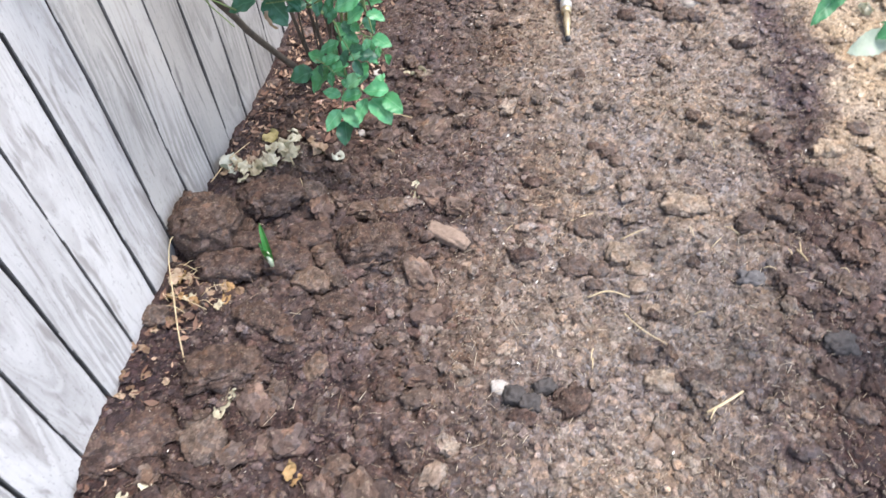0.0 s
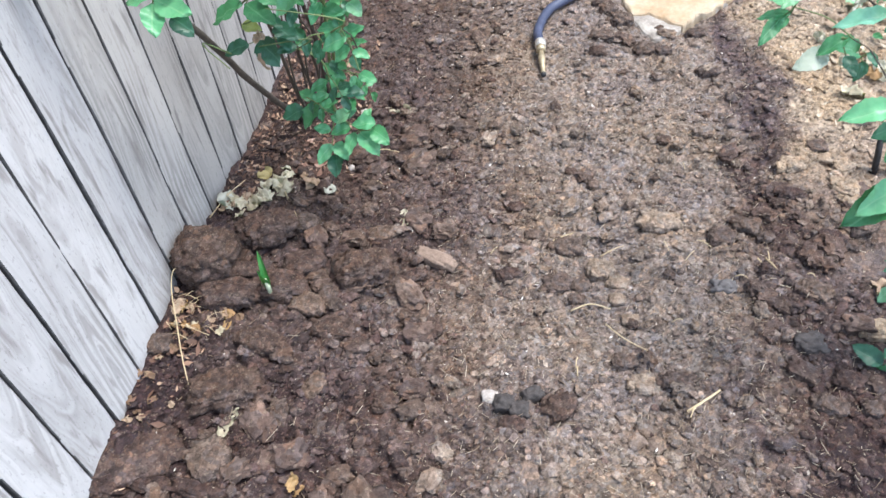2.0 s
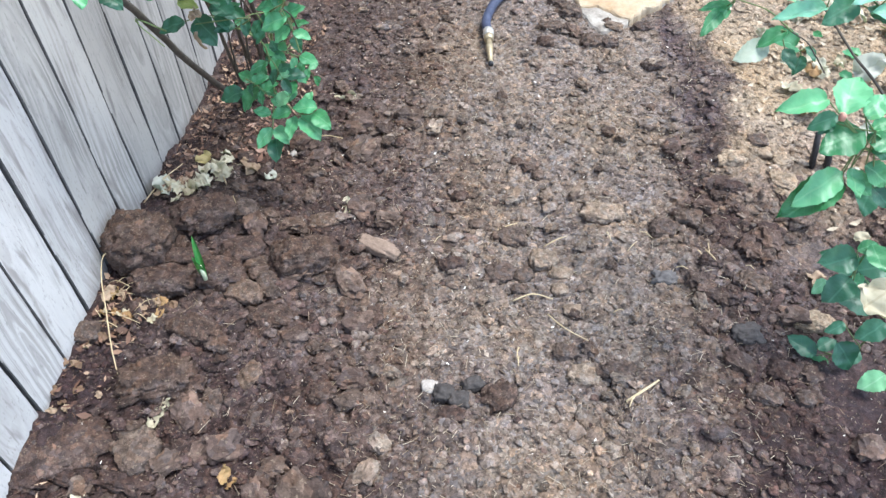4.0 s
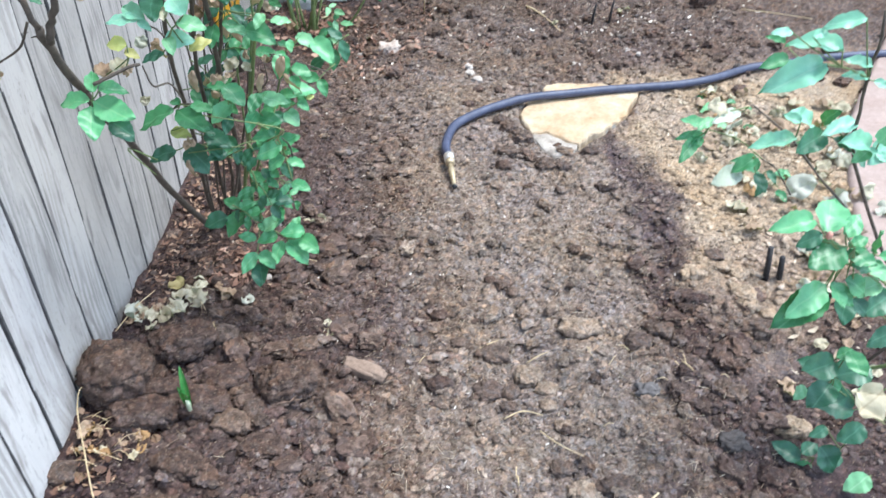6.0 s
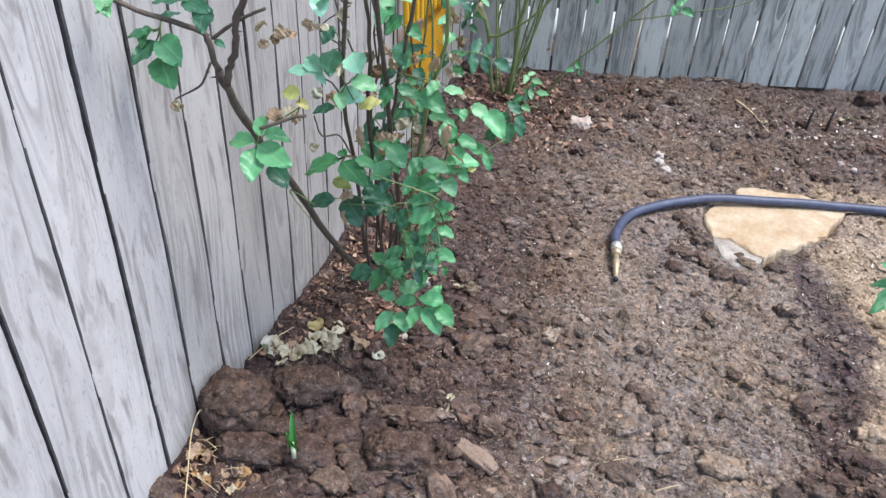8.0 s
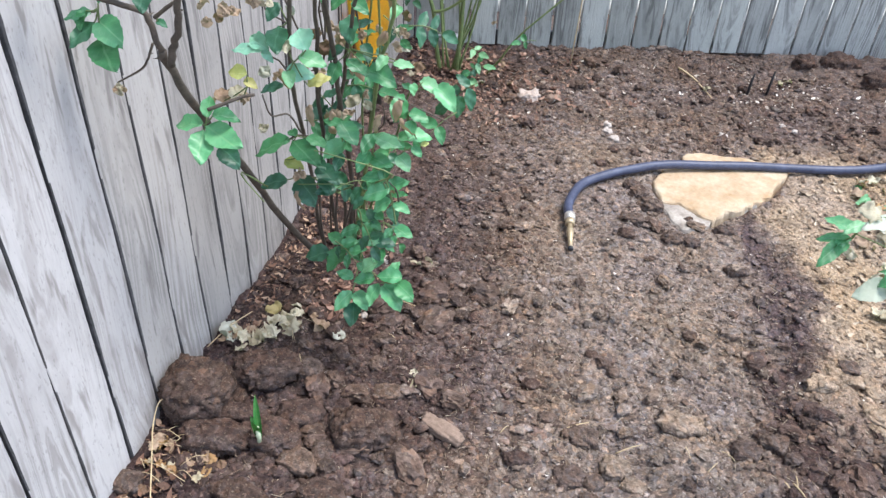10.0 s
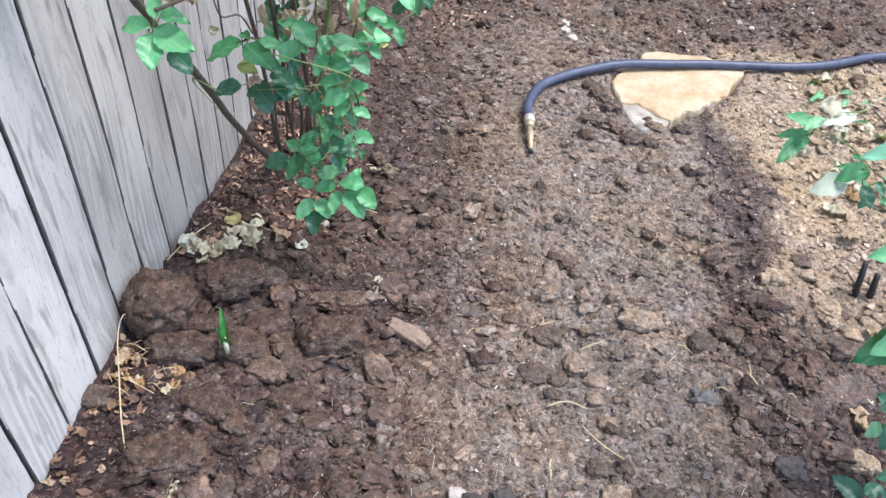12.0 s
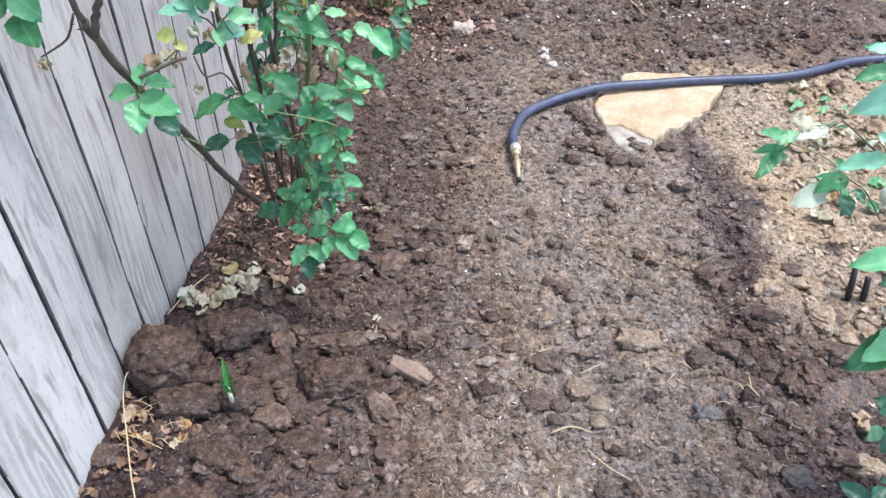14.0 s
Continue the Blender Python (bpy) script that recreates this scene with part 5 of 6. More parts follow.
def rose_by_fence():
    rng = random.Random(11)
    b = thing("rose_bush", on_ground(0.22, 0.97), "leggy rose bush with many thorny canes beside the fence", "rose bush")
    o = b.location
    cane(b, [(.159, .927, -.018), (.156, .715, .243), (.158, .568, .430), (.165, .425, .623), (.169, .334, .746), (.170, .279, .818), (.171, .220, .894), (.180, .172, .972), (.185, .144, 1.016)], 0.0078, 0.0062, cane_old, rng, 10)
    cane(b, [(.185, .144, 1.016), (.171, .145, 1.066), (.157, .137, 1.086), (.126, .113, 1.107), (.089, .084, 1.126), (.060, .063, 1.147), (.036, .045, 1.167)], 0.0048, 0.003, cane_old, rng, 2)
    cane(b, [(.197, .144, .991), (.222, .131, 1.048), (.247, .114, 1.112), (.273, .098, 1.176), (.297, .076, 1.253)], 0.0058, 0.0045, cane_old, rng, 4)
    cane(b, [(.186, .136, 1.078), (.214, .134, 1.100), (.255, .132, 1.126), (.294, .129, 1.146)], 0.003, 0.0024, cane_old, rng, 0)
    cane(b, [(.164, .152, 1.024), (.134, .159, .975), (.090, .164, .945), (.069, .167, .932)], 0.002, 0.0013, cane_old, rng, 1)
    cane(b, [(.233, .182, .892), (.273, .197, .908), (.298, .207, .917), (.316, .212, .920)], 0.003, 0.0024, cane_old, rng, 1)
    cane(b, [(.150, .992, -.018), (.191, .812, .266), (.254, .610, .598), (.283, .487, .791), (.302, .423, .895), (.365, .314, 1.094), (.392, .242, 1.216)], 0.005, 0.0035, cane_old, rng, 8)
    cane(b, [(.191, 1.020, -.018), (.237, .845, .256), (.293, .646, .569), (.337, .500, .802), (.383, .370, 1.013), (.428, .242, 1.220)], 0.005, 0.003, cane_old, rng, 6)
    cane(b, [(.224, 1.045, -.018), (.285, .882, .244), (.342, .674, .564), (.378, .519, .801), (.402, .397, .983), (.444, .242, 1.222)], 0.006, 0.004, cane_old, rng, 6)
    cane(b, [(.241, 1.065, -.018), (.281, .960, .150), (.386, .706, .556), (.467, .531, .838), (.523, .421, 1.015), (.556, .303, 1.201)], 0.005, 0.003, cane_green, rng, 6)
    cane(b, [(.205, 1.039, -.018), (.269, .836, .309), (.302, .680, .553), (.399, .495, .869), (.467, .381, 1.066), (.496, .303, 1.194)], 0.0045, 0.003, cane_old, rng, 6)
    cane(b, [(.260, 1.072, -.018), (.339, .922, .251), (.401, .814, .447), (.465, .720, .614), (.516, .636, .765)], 0.0038, 0.0018, cane_green, rng, 3)
    cane(b, [(.374, .545, .500), (.409, .542, .467), (.423, .523, .413), (.425, .498, .355), (.418, .471, .299), (.413, .455, .265)], 0.0024, 0.0014, cane_green, rng, 0)
    cane(b, [(.424, .500, .353), (.453, .477, .335), (.497, .455, .318)], 0.0016, 0.0012, cane_green, rng, 0)
    cane(b, [(.444, .515, .623), (.482, .511, .601), (.508, .486, .555), (.528, .455, .501)], 0.0022, 0.0014, cane_green, rng, 0)
    cane(b, [(.313, .500, .569), (.344, .515, .534), (.387, .541, .501), (.404, .545, .473)], 0.002, 0.0015, cane_green, rng, 0)
    cane(b, [(.254, .500, .664), (.274, .504, .678), (.315, .500, .682)], 0.0018, 0.0014, cane_old, rng, 0)
    cane(b, [(.287, .500, .691), (.281, .448, .760), (.261, .401, .778), (.262, .364, .843)], 0.002, 0.0014, cane_old, rng, 1)
    cane(b, [(.332, .364, .887), (.313, .354, .925), (.299, .345, .939), (.281, .333, .955)], 0.0018, 0.0012, cane_old, rng, 0)
    rose_leaf(b, (.059, .085, .717),
              ("green", (.053, .085, .683), (.080, .052, .659), 1.25),
              ("dark", (.050, .085, .699), (.029, .057, .681), 1.05),
              ("dark", (.049, .085, .711), (.018, .078, .705), 1),
              ("bright", (.056, .085, .702), (.089, .072, .687), 1.2),
              ("green", (.042, .085, .712), (.041, .067, .698), 1),
              ("dark", (.060, .085, .723), (.073, .102, .735), 1.1))
    rose_leaf(b, (.117, .085, .727),
              ("dark", (.122, .085, .751), (.126, .055, .730), 1.2),
              ("dark", (.100, .085, .755), (.067, .066, .755), 1),
              ("dark", (.095, .085, .755), (.130, .072, .748), 1))
    rose_leaf(b, (.056, .030, .764),
              ("pale", (.052, .030, .767), (.034, .010, .756), 1.2),
              ("pale", (.034, .030, .773), (.051, .005, .752), 1))
    rose_leaf(b, (.124, .095, .714),
              ("dark", (.121, .095, .705), (.135, .093, .704), 1))
    rose_leaf(b, (.145, .125, .566),
              ("bright", (.141, .125, .565), (.098, .126, .558), 0.9),
              ("bright", (.141, .125, .556), (.148, .083, .533), 1.15),
              ("bright", (.146, .125, .563), (.198, .101, .550), 1),
              ("dark", (.160, .125, .536), (.193, .111, .522), 1.1),
              ("green", (.148, .125, .576), (.142, .154, .593), 0.9),
              ("green", (.156, .125, .579), (.189, .131, .581), 0.9))
    rose_leaf(b, (.181, .180, .597),
              ("yellow", (.182, .180, .614), (.158, .175, .616), 1.25),
              ("yellow", (.177, .180, .604), (.196, .179, .601), 1),
              ("tan", (.147, .180, .573), (.132, .194, .581), 1),
              ("cream", (.170, .180, .577), (.153, .196, .587), 1))
    rose_leaf(b, (.201, .220, .623),
              ("skylit", (.189, .220, .632), (.146, .221, .629), 0.8),
              ("skylit", (.197, .220, .632), (.157, .241, .642), 0.7),
              ("skylit", (.189, .220, .631), (.206, .206, .622), 0.8))
    rose_leaf(b, (.222, .200, .749),
              ("skylit", (.207, .200, .742), (.221, .178, .726), 1.3),
              ("green", (.226, .200, .749), (.202, .183, .733), 1))
    rose_leaf(b, (.218, .240, .665),
              ("dark", (.208, .240, .688), (.195, .222, .671), 1.2),
              ("dark", (.206, .240, .657), (.213, .195, .640), 1.1))
    rose_leaf(b, (.230, .220, .620),
              ("skylit", (.248, .220, .638), (.224, .248, .657), 1.2),
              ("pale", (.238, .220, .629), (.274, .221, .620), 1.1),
              ("skylit", (.218, .220, .600), (.253, .228, .608), 1.2),
              ("dark", (.213, .220, .586), (.186, .205, .581), 0.9),
              ("yellow", (.247, .220, .590), (.275, .233, .600), 1.1),
              ("cream", (.225, .220, .632), (.212, .232, .644), 1),
              ("pale", (.220, .220, .606), (.234, .200, .597), 1))
    rose_leaf(b, (.281, .270, .701),
              ("pale", (.281, .270, .717), (.256, .271, .720), 1),
              ("green", (.290, .270, .704), (.272, .248, .686), 1),
              ("green", (.296, .270, .690), (.322, .258, .685), 1),
              ("green", (.275, .270, .714), (.268, .237, .701), 1),
              ("pale", (.281, .270, .730), (.306, .274, .727), 1))
    rose_leaf(b, (.282, .300, .613),
              ("dark", (.283, .300, .660), (.291, .257, .638), 1),
              ("dark", (.273, .300, .613), (.253, .284, .601), 1),
              ("green", (.277, .300, .597), (.311, .281, .584), 1),
              ("green", (.307, .300, .585), (.351, .285, .582), 1),
              ("pale", (.334, .300, .609), (.324, .276, .599), 1),
              ("pale", (.343, .300, .600), (.372, .297, .598), 1),
              ("green", (.264, .300, .593), (.259, .270, .571), 1))
    rose_leaf(b, (.341, .300, .693),
              ("pale", (.350, .300, .680), (.348, .278, .671), 1),
              ("pale", (.345, .300, .701), (.331, .288, .694), 1),
              ("green", (.340, .300, .715), (.356, .313, .719), 1))
    rose_leaf(b, (.340, .420, .505),
              ("bright", (.346, .420, .518), (.348, .398, .507), 1),
              ("pale", (.360, .420, .521), (.389, .409, .517), 1.1),
              ("bright", (.382, .420, .517), (.420, .390, .503), 0.9),
              ("pale", (.358, .420, .515), (.366, .441, .524), 1),
              ("green", (.340, .420, .505), (.323, .430, .512), 1))
    rose_leaf(b, (.186, .320, .455),
              ("green", (.174, .320, .446), (.118, .306, .423), 0.85),
              ("green", (.179, .320, .444), (.230, .282, .430), 1),
              ("green", (.186, .320, .453), (.166, .331, .457), 1),
              ("green", (.202, .320, .454), (.238, .312, .447), 0.9))
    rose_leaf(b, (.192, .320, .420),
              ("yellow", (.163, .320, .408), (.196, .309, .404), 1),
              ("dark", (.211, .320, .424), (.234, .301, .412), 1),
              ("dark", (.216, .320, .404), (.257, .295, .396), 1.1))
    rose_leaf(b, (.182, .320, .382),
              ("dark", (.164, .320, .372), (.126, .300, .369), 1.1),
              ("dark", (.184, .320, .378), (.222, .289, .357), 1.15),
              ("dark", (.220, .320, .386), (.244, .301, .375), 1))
    rose_leaf(b, (.266, .300, .486),
              ("bright", (.270, .300, .466), (.243, .275, .450), 1),
              ("green", (.264, .300, .499), (.293, .277, .478), 1.2),
              ("green", (.264, .300, .493), (.236, .306, .499), 1),
              ("bright", (.269, .300, .477), (.286, .313, .485), 1),
              ("dark", (.265, .300, .447), (.258, .272, .432), 1))
    rose_leaf(b, (.308, .310, .448),
              ("green", (.311, .310, .480), (.297, .282, .463), 1.05),
              ("pale", (.314, .310, .474), (.354, .302, .468), 1.15),
              ("bright", (.304, .310, .450), (.291, .277, .434), 0.9),
              ("green", (.305, .310, .440), (.341, .296, .438), 1),
              ("green", (.330, .310, .425), (.329, .288, .413), 1),
              ("green", (.310, .310, .461), (.315, .338, .476), 1))
    rose_leaf(b, (.341, .300, .380),
              ("bright", (.325, .300, .412), (.293, .299, .413), 1.1),
              ("bright", (.338, .300, .396), (.297, .285, .385), 1),
              ("green", (.336, .300, .396), (.362, .313, .412), 1.2),
              ("bright", (.339, .300, .376), (.313, .286, .362), 1.2),
              ("bright", (.344, .300, .370), (.372, .288, .365), 1),
              ("green", (.330, .300, .421), (.336, .317, .432), 1))
    rose_leaf(b, (.331, .300, .331),
              ("green", (.308, .300, .332), (.326, .287, .324), 1),
              ("bright", (.347, .300, .326), (.377, .283, .323), 1),
              ("bright", (.341, .300, .322), (.331, .287, .311), 1),
              ("green", (.327, .300, .336), (.309, .311, .342), 1))
    rose_leaf(b, (.361, .320, .501),
              ("green", (.354, .320, .539), (.343, .289, .522), 1.2),
              ("green", (.360, .320, .521), (.342, .305, .507), 1),
              ("green", (.362, .320, .517), (.393, .318, .514), 1.1),
              ("bright", (.366, .320, .506), (.366, .297, .490), 1.1),
              ("bright", (.361, .320, .475), (.393, .338, .480), 1),
              ("yellow", (.380, .320, .467), (.392, .326, .469), 1),
              ("green", (.352, .320, .534), (.340, .331, .542), 1))
    rose_leaf(b, (.356, .320, .455),
              ("pale", (.345, .320, .444), (.370, .305, .434), 1.25),
              ("bright", (.367, .320, .462), (.385, .311, .456), 1),
              ("bright", (.356, .320, .460), (.343, .323, .464), 1))
    rose_leaf(b, (.252, .340, .241),
              ("dark", (.221, .340, .226), (.183, .323, .216), 1.2),
              ("green", (.248, .340, .247), (.216, .345, .258), 1),
              ("green", (.254, .340, .246), (.264, .363, .261), 1),
              ("green", (.252, .340, .234), (.223, .308, .210), 1.1),
              ("green", (.254, .340, .241), (.285, .321, .231), 1),
              ("dark", (.300, .340, .257), (.336, .346, .264), 1))
    rose_leaf(b, (.278, .310, .199),
              ("pale", (.314, .310, .240), (.284, .299, .227), 1.1),
              ("bright", (.272, .310, .200), (.242, .313, .209), 1),
              ("green", (.309, .310, .209), (.280, .291, .209), 1),
              ("green", (.310, .310, .240), (.317, .334, .257), 1))
    rose_leaf(b, (.328, .300, .210),
              ("bright", (.359, .300, .225), (.320, .290, .230), 1),
              ("bright", (.335, .300, .224), (.351, .322, .240), 1.15),
              ("bright", (.318, .300, .205), (.308, .263, .185), 1),
              ("bright", (.328, .300, .204), (.369, .271, .190), 1.05),
              ("green", (.351, .300, .212), (.385, .276, .206), 1.1))
    rose_leaf(b, (.273, .300, .175),
              ("bright", (.271, .300, .178), (.246, .271, .157), 1),
              ("dark", (.275, .300, .155), (.282, .262, .137), 1.1),
              ("bright", (.277, .300, .177), (.308, .276, .171), 1))
    for p in ((.291, .2, 1.085), (.315, .3, 1.065), (.447, .5, .811), (.404, .5, .763), (.504, .6, .917), (.21, .3, .868), (.294, .45, .613), (.36, .55, .934), (.425, .55, .933),
              (.22, .45, .724), (.066, .166, .925), (.07, .168, .93), (.25, .28, .88), (.46, .62, .75), (.4, .7, .6), (.45, .6, .85), (.33, .72, .7), (.48, .65, 1.0)):
        dead_tuft(b, V(*p) - o, rng, 4, rng.choice(("tan", "tan", "cream")))
    for x, y, z, key, size in ((0.402, 0.600, 0.750, "cream", 0.72), (0.410, 0.600, 0.737, "cream", 0.50), (0.319, 0.580, 0.911, "brown", 0.60), (0.336, 0.580, 0.888, "brown", 0.70), (0.359, 0.580, 0.905, "tan", 0.60),
                               (0.371, 0.580, 0.878, "tan", 0.55), (0.380, 0.600, 0.892, "brown", 0.50), (0.365, 0.550, 0.736, "tan", 0.55), (0.377, 0.550, 0.729, "cream", 0.45), (0.297, 0.300, 1.066, "tan", 0.50),
                               (0.287, 0.300, 1.056, "tan", 0.40), (0.269, 0.400, 0.891, "ash", 0.55), (0.278, 0.400, 0.875, "tan", 0.50), (0.239, 0.220, 1.083, "tan", 0.55), (0.267, 0.220, 1.086, "tan", 0.50),
                               (0.253, 0.220, 1.065, "brown", 0.40), (0.277, 0.220, 1.067, "tan", 0.45), (0.247, 0.220, 1.051, "tan", 0.40), (0.438, 0.750, 0.859, "cream", 0.60), (0.445, 0.750, 0.831, "tan", 0.60),
                               (0.470, 0.750, 0.854, "tan", 0.50), (0.465, 0.750, 0.816, "ash", 0.50), (0.445, 0.700, 0.817, "tan", 0.50), (0.422, 0.680, 0.884, "cream", 0.40), (0.184, 0.300, 0.857, "tan", 0.50),
                               (0.306, 0.350, 1.087, "tan", 0.40), (0.325, 0.350, 1.074, "cream", 0.50), (0.315, 0.450, 0.996, "ash", 0.50), (0.356, 0.500, 0.852, "tan", 0.50), (0.375, 0.500, 0.862, "tan", 0.40),
                               (0.469, 0.800, 0.895, "brown", 0.60), (0.487, 0.800, 0.763, "brown", 0.70)):
        lf = part("leaf", rng.choice(LEAVES[key]), None, b)
        lf.matrix_basis = Matrix.Translation(V(x, y, z) - o) @ facing(Vector((rng.uniform(-1, 1), rng.uniform(-0.5, 0.5), rng.uniform(-1, 0.2))), Vector((rng.uniform(-0.5, 0.5), -1, rng.uniform(0, 0.8)))) @ Matrix.Scale(size, 4)
    for k in range(7):
        x, y = rng.uniform(.16, .3), rng.uniform(.93, 1.1)
        u, v = x + rng.uniform(.02, .2), rng.uniform(.62, .85)
        cane(b, [(x, y, -.02), ((x + u) / 2, y - .12, .25), (u, v, .65), (u + rng.uniform(-.05, .12), v - .1, .95), (u + rng.uniform(-.08, .18), v - .2, 1.3)],
             rng.uniform(.0025, .0042), .0016, rng.choice((cane_old, cane_old, cane_green)), rng, 5, 16)
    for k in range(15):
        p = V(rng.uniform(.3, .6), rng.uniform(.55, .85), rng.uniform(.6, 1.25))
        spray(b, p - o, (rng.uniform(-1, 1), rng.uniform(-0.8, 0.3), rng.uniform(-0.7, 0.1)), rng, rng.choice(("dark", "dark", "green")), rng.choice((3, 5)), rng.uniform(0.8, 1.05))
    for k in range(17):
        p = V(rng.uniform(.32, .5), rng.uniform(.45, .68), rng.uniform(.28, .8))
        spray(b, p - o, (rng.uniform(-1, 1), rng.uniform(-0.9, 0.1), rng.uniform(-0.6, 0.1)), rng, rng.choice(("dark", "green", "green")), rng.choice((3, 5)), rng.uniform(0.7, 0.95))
    for k in range(26):
        p = V(rng.uniform(.26, .56), rng.uniform(.4, .7), rng.uniform(.55, 1.15))
        lf = part("leaf", rng.choice(LEAVES["husk"]), None, b, "dry hanging leaf")
        lf.matrix_basis = Matrix.Translation(p - o) @ facing(Vector((rng.uniform(-0.6, 0.6), rng.uniform(-0.5, 0.3), -1)), Vector((rng.uniform(-1, 1), -1, 0.3))) @ Matrix.Scale(rng.uniform(0.6, 1.0), 4)
    for k in range(8):
        x, y, z = rng.uniform(.2, .55), rng.uniform(.4, .6), rng.uniform(.5, .95)
        cane(b, [(x, y, z), (x + rng.uniform(-.06, .06), y - .03, z + .05), (x + rng.uniform(-.14, .14), y - .05, z + rng.uniform(-.02, .14))], .0018, .001, rng.choice((cane_old, cane_green)), rng, 1, 8)



rose_by_fence()


def rose_by_path():
    rng = random.Random(23)
    b = thing("rose_bush", on_ground(2.05, 0.3), "young rose bush with broad bright leaves beside the path", "rose bush")
    o = b.location
    cane(b, [(2.05, .3, -.02), (2.079, .182, .183), (1.816, .051, .525), (1.671, .000, .625)], 0.0042, 0.0022, cane_green, rng, 2)
    cane(b, [(2.05, .3, -.02), (2.072, .227, .255), (1.932, .219, .442), (1.774, .202, .672), (1.710, .192, .777), (1.692, .177, .862), (1.673, .163, .937), (1.656, .148, 1.013), (1.637, .136, 1.077)], 0.0038, 0.0022, cane_old, rng, 2)
    cane(b, [(1.655, .136, .950), (1.608, .151, .964), (1.539, .167, .967)], 0.0016, 0.0011, cane_green, rng, 0)
    cane(b, [(1.753, .152, .620), (1.729, .175, .645), (1.683, .217, .685), (1.636, .265, .735), (1.590, .302, .766), (1.550, .333, .790)], 0.0026, 0.0013, cane_old, rng, 1)
    cane(b, [(1.703, .182, .784), (1.664, .196, .810), (1.643, .197, .805)], 0.0014, 0.001, cane_green, rng, 0)
    cane(b, [(1.689, .303, .576), (1.637, .304, .643), (1.596, .303, .671)], 0.0014, 0.001, cane_old, rng, 0)
    cane(b, [(1.596, .303, .671), (1.554, .349, .691), (1.496, .394, .692)], 0.0013, 0.001, cane_green, rng, 0)
    cane(b, [(2.180, .152, -.087), (1.975, .098, .056), (1.783, .061, .228)], 0.0022, 0.0012, cane_green, rng, 0)
    rose_leaf(b, (1.095, .000, .427),
              ("bright", (1.060, .000, .462), (1.085, .052, .486), 1),
              ("bright", (1.038, -.000, .481), (.986, -.015, .478), 0.75),
              ("dark", (1.056, .000, .459), (1.024, -.008, .448), 1),
              ("green", (1.094, .000, .436), (1.039, -.018, .428), 1.35),
              ("bright", (1.088, .000, .375), (1.029, -.040, .358), 0.8),
              ("green", (1.090, .000, .362), (1.024, -.042, .337), 0.75),
              ("bright", (1.097, .000, .381), (1.106, -.029, .359), 1.1))
    rose_leaf(b, (1.110, .010, .414),
              ("bright", (1.093, .010, .449), (1.121, .033, .464), 1),
              ("green", (1.104, .010, .425), (1.137, -.012, .416), 1.1),
              ("pale", (1.168, .010, .370), (1.130, -.002, .361), 0.95),
              ("pale", (1.144, .010, .394), (1.182, .002, .385), 1))
    rose_leaf(b, (1.193, .040, .307),
              ("dark", (1.153, .040, .325), (1.140, .006, .297), 1.2),
              ("dark", (1.218, .040, .325), (1.172, .013, .313), 1.1),
              ("dark", (1.253, .040, .254), (1.207, .027, .236), 1))
    rose_leaf(b, (1.267, .040, .077),
              ("dark", (1.196, .040, .152), (1.147, .063, .163), 1.1),
              ("dark", (1.252, .040, .074), (1.179, .058, .092), 1),
              ("dark", (1.245, .040, .170), (1.186, .029, .165), 1.2),
              ("bright", (1.250, .040, .099), (1.272, .056, .110), 1))
    rose_leaf(b, (1.158, -.100, .286),
              ("cream", (1.155, -.100, .281), (1.112, -.128, .267), 1.2))
    rose_leaf(b, (1.173, .050, .091),
              ("pale", (1.164, .050, .118), (1.143, .033, .108), 1.2))
    rose_leaf(b, (1.092, .090, .627),
              ("skylit", (1.063, .090, .701), (1.017, .094, .692), 0.7),
              ("skylit", (1.093, .090, .627), (1.059, .093, .632), 0.7),
              ("skylit", (1.101, .090, .624), (1.116, .079, .620), 1),
              ("skylit", (1.091, .090, .643), (1.058, .091, .651), 0.7))
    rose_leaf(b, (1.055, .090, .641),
              ("skylit", (.983, .090, .682), (.958, .093, .683), 0.9),
              ("skylit", (1.049, .090, .661), (.991, .104, .671), 0.8),
              ("skylit", (1.032, .090, .645), (.964, .067, .620), 0.68),
              ("skylit", (1.008, .090, .678), (1.028, .096, .683), 1))
    rose_leaf(b, (1.096, .250, .571),
              ("green", (1.071, .250, .575), (1.032, .235, .573), 0.8),
              ("green", (1.058, .250, .599), (1.037, .271, .604), 0.7))
    rose_leaf(b, (1.113, .130, .517),
              ("dark", (1.090, .130, .528), (1.048, .108, .515), 1.05),
              ("skylit", (1.127, .130, .545), (1.076, .113, .541), 0.7),
              ("dark", (1.104, .130, .521), (1.123, .111, .512), 1),
              ("skylit", (1.134, .130, .502), (1.158, .117, .489), 1.1),
              ("skylit", (1.184, .130, .518), (1.147, .107, .498), 1.1))
    rose_leaf(b, (1.069, .160, .499),
              ("skylit", (1.070, .160, .502), (1.008, .153, .494), 0.6),
              ("skylit", (1.069, .160, .527), (1.047, .167, .534), 0.9))
    rose_leaf(b, (.987, .260, .456),
              ("bright", (.984, .260, .460), (.949, .279, .466), 0.8),
              ("green", (.985, .260, .447), (.942, .264, .441), 0.6),
              ("green", (.974, .260, .442), (.940, .222, .424), 0.7),
              ("pale", (.993, .260, .475), (.963, .243, .467), 0.8),
              ("bright", (.982, .260, .442), (.964, .242, .429), 0.7))
    rose_leaf(b, (1.020, .220, .517),
              ("white", (1.011, .220, .508), (.966, .206, .502), 0.8),
              ("cream", (.990, .220, .510), (.962, .224, .519), 1.2))
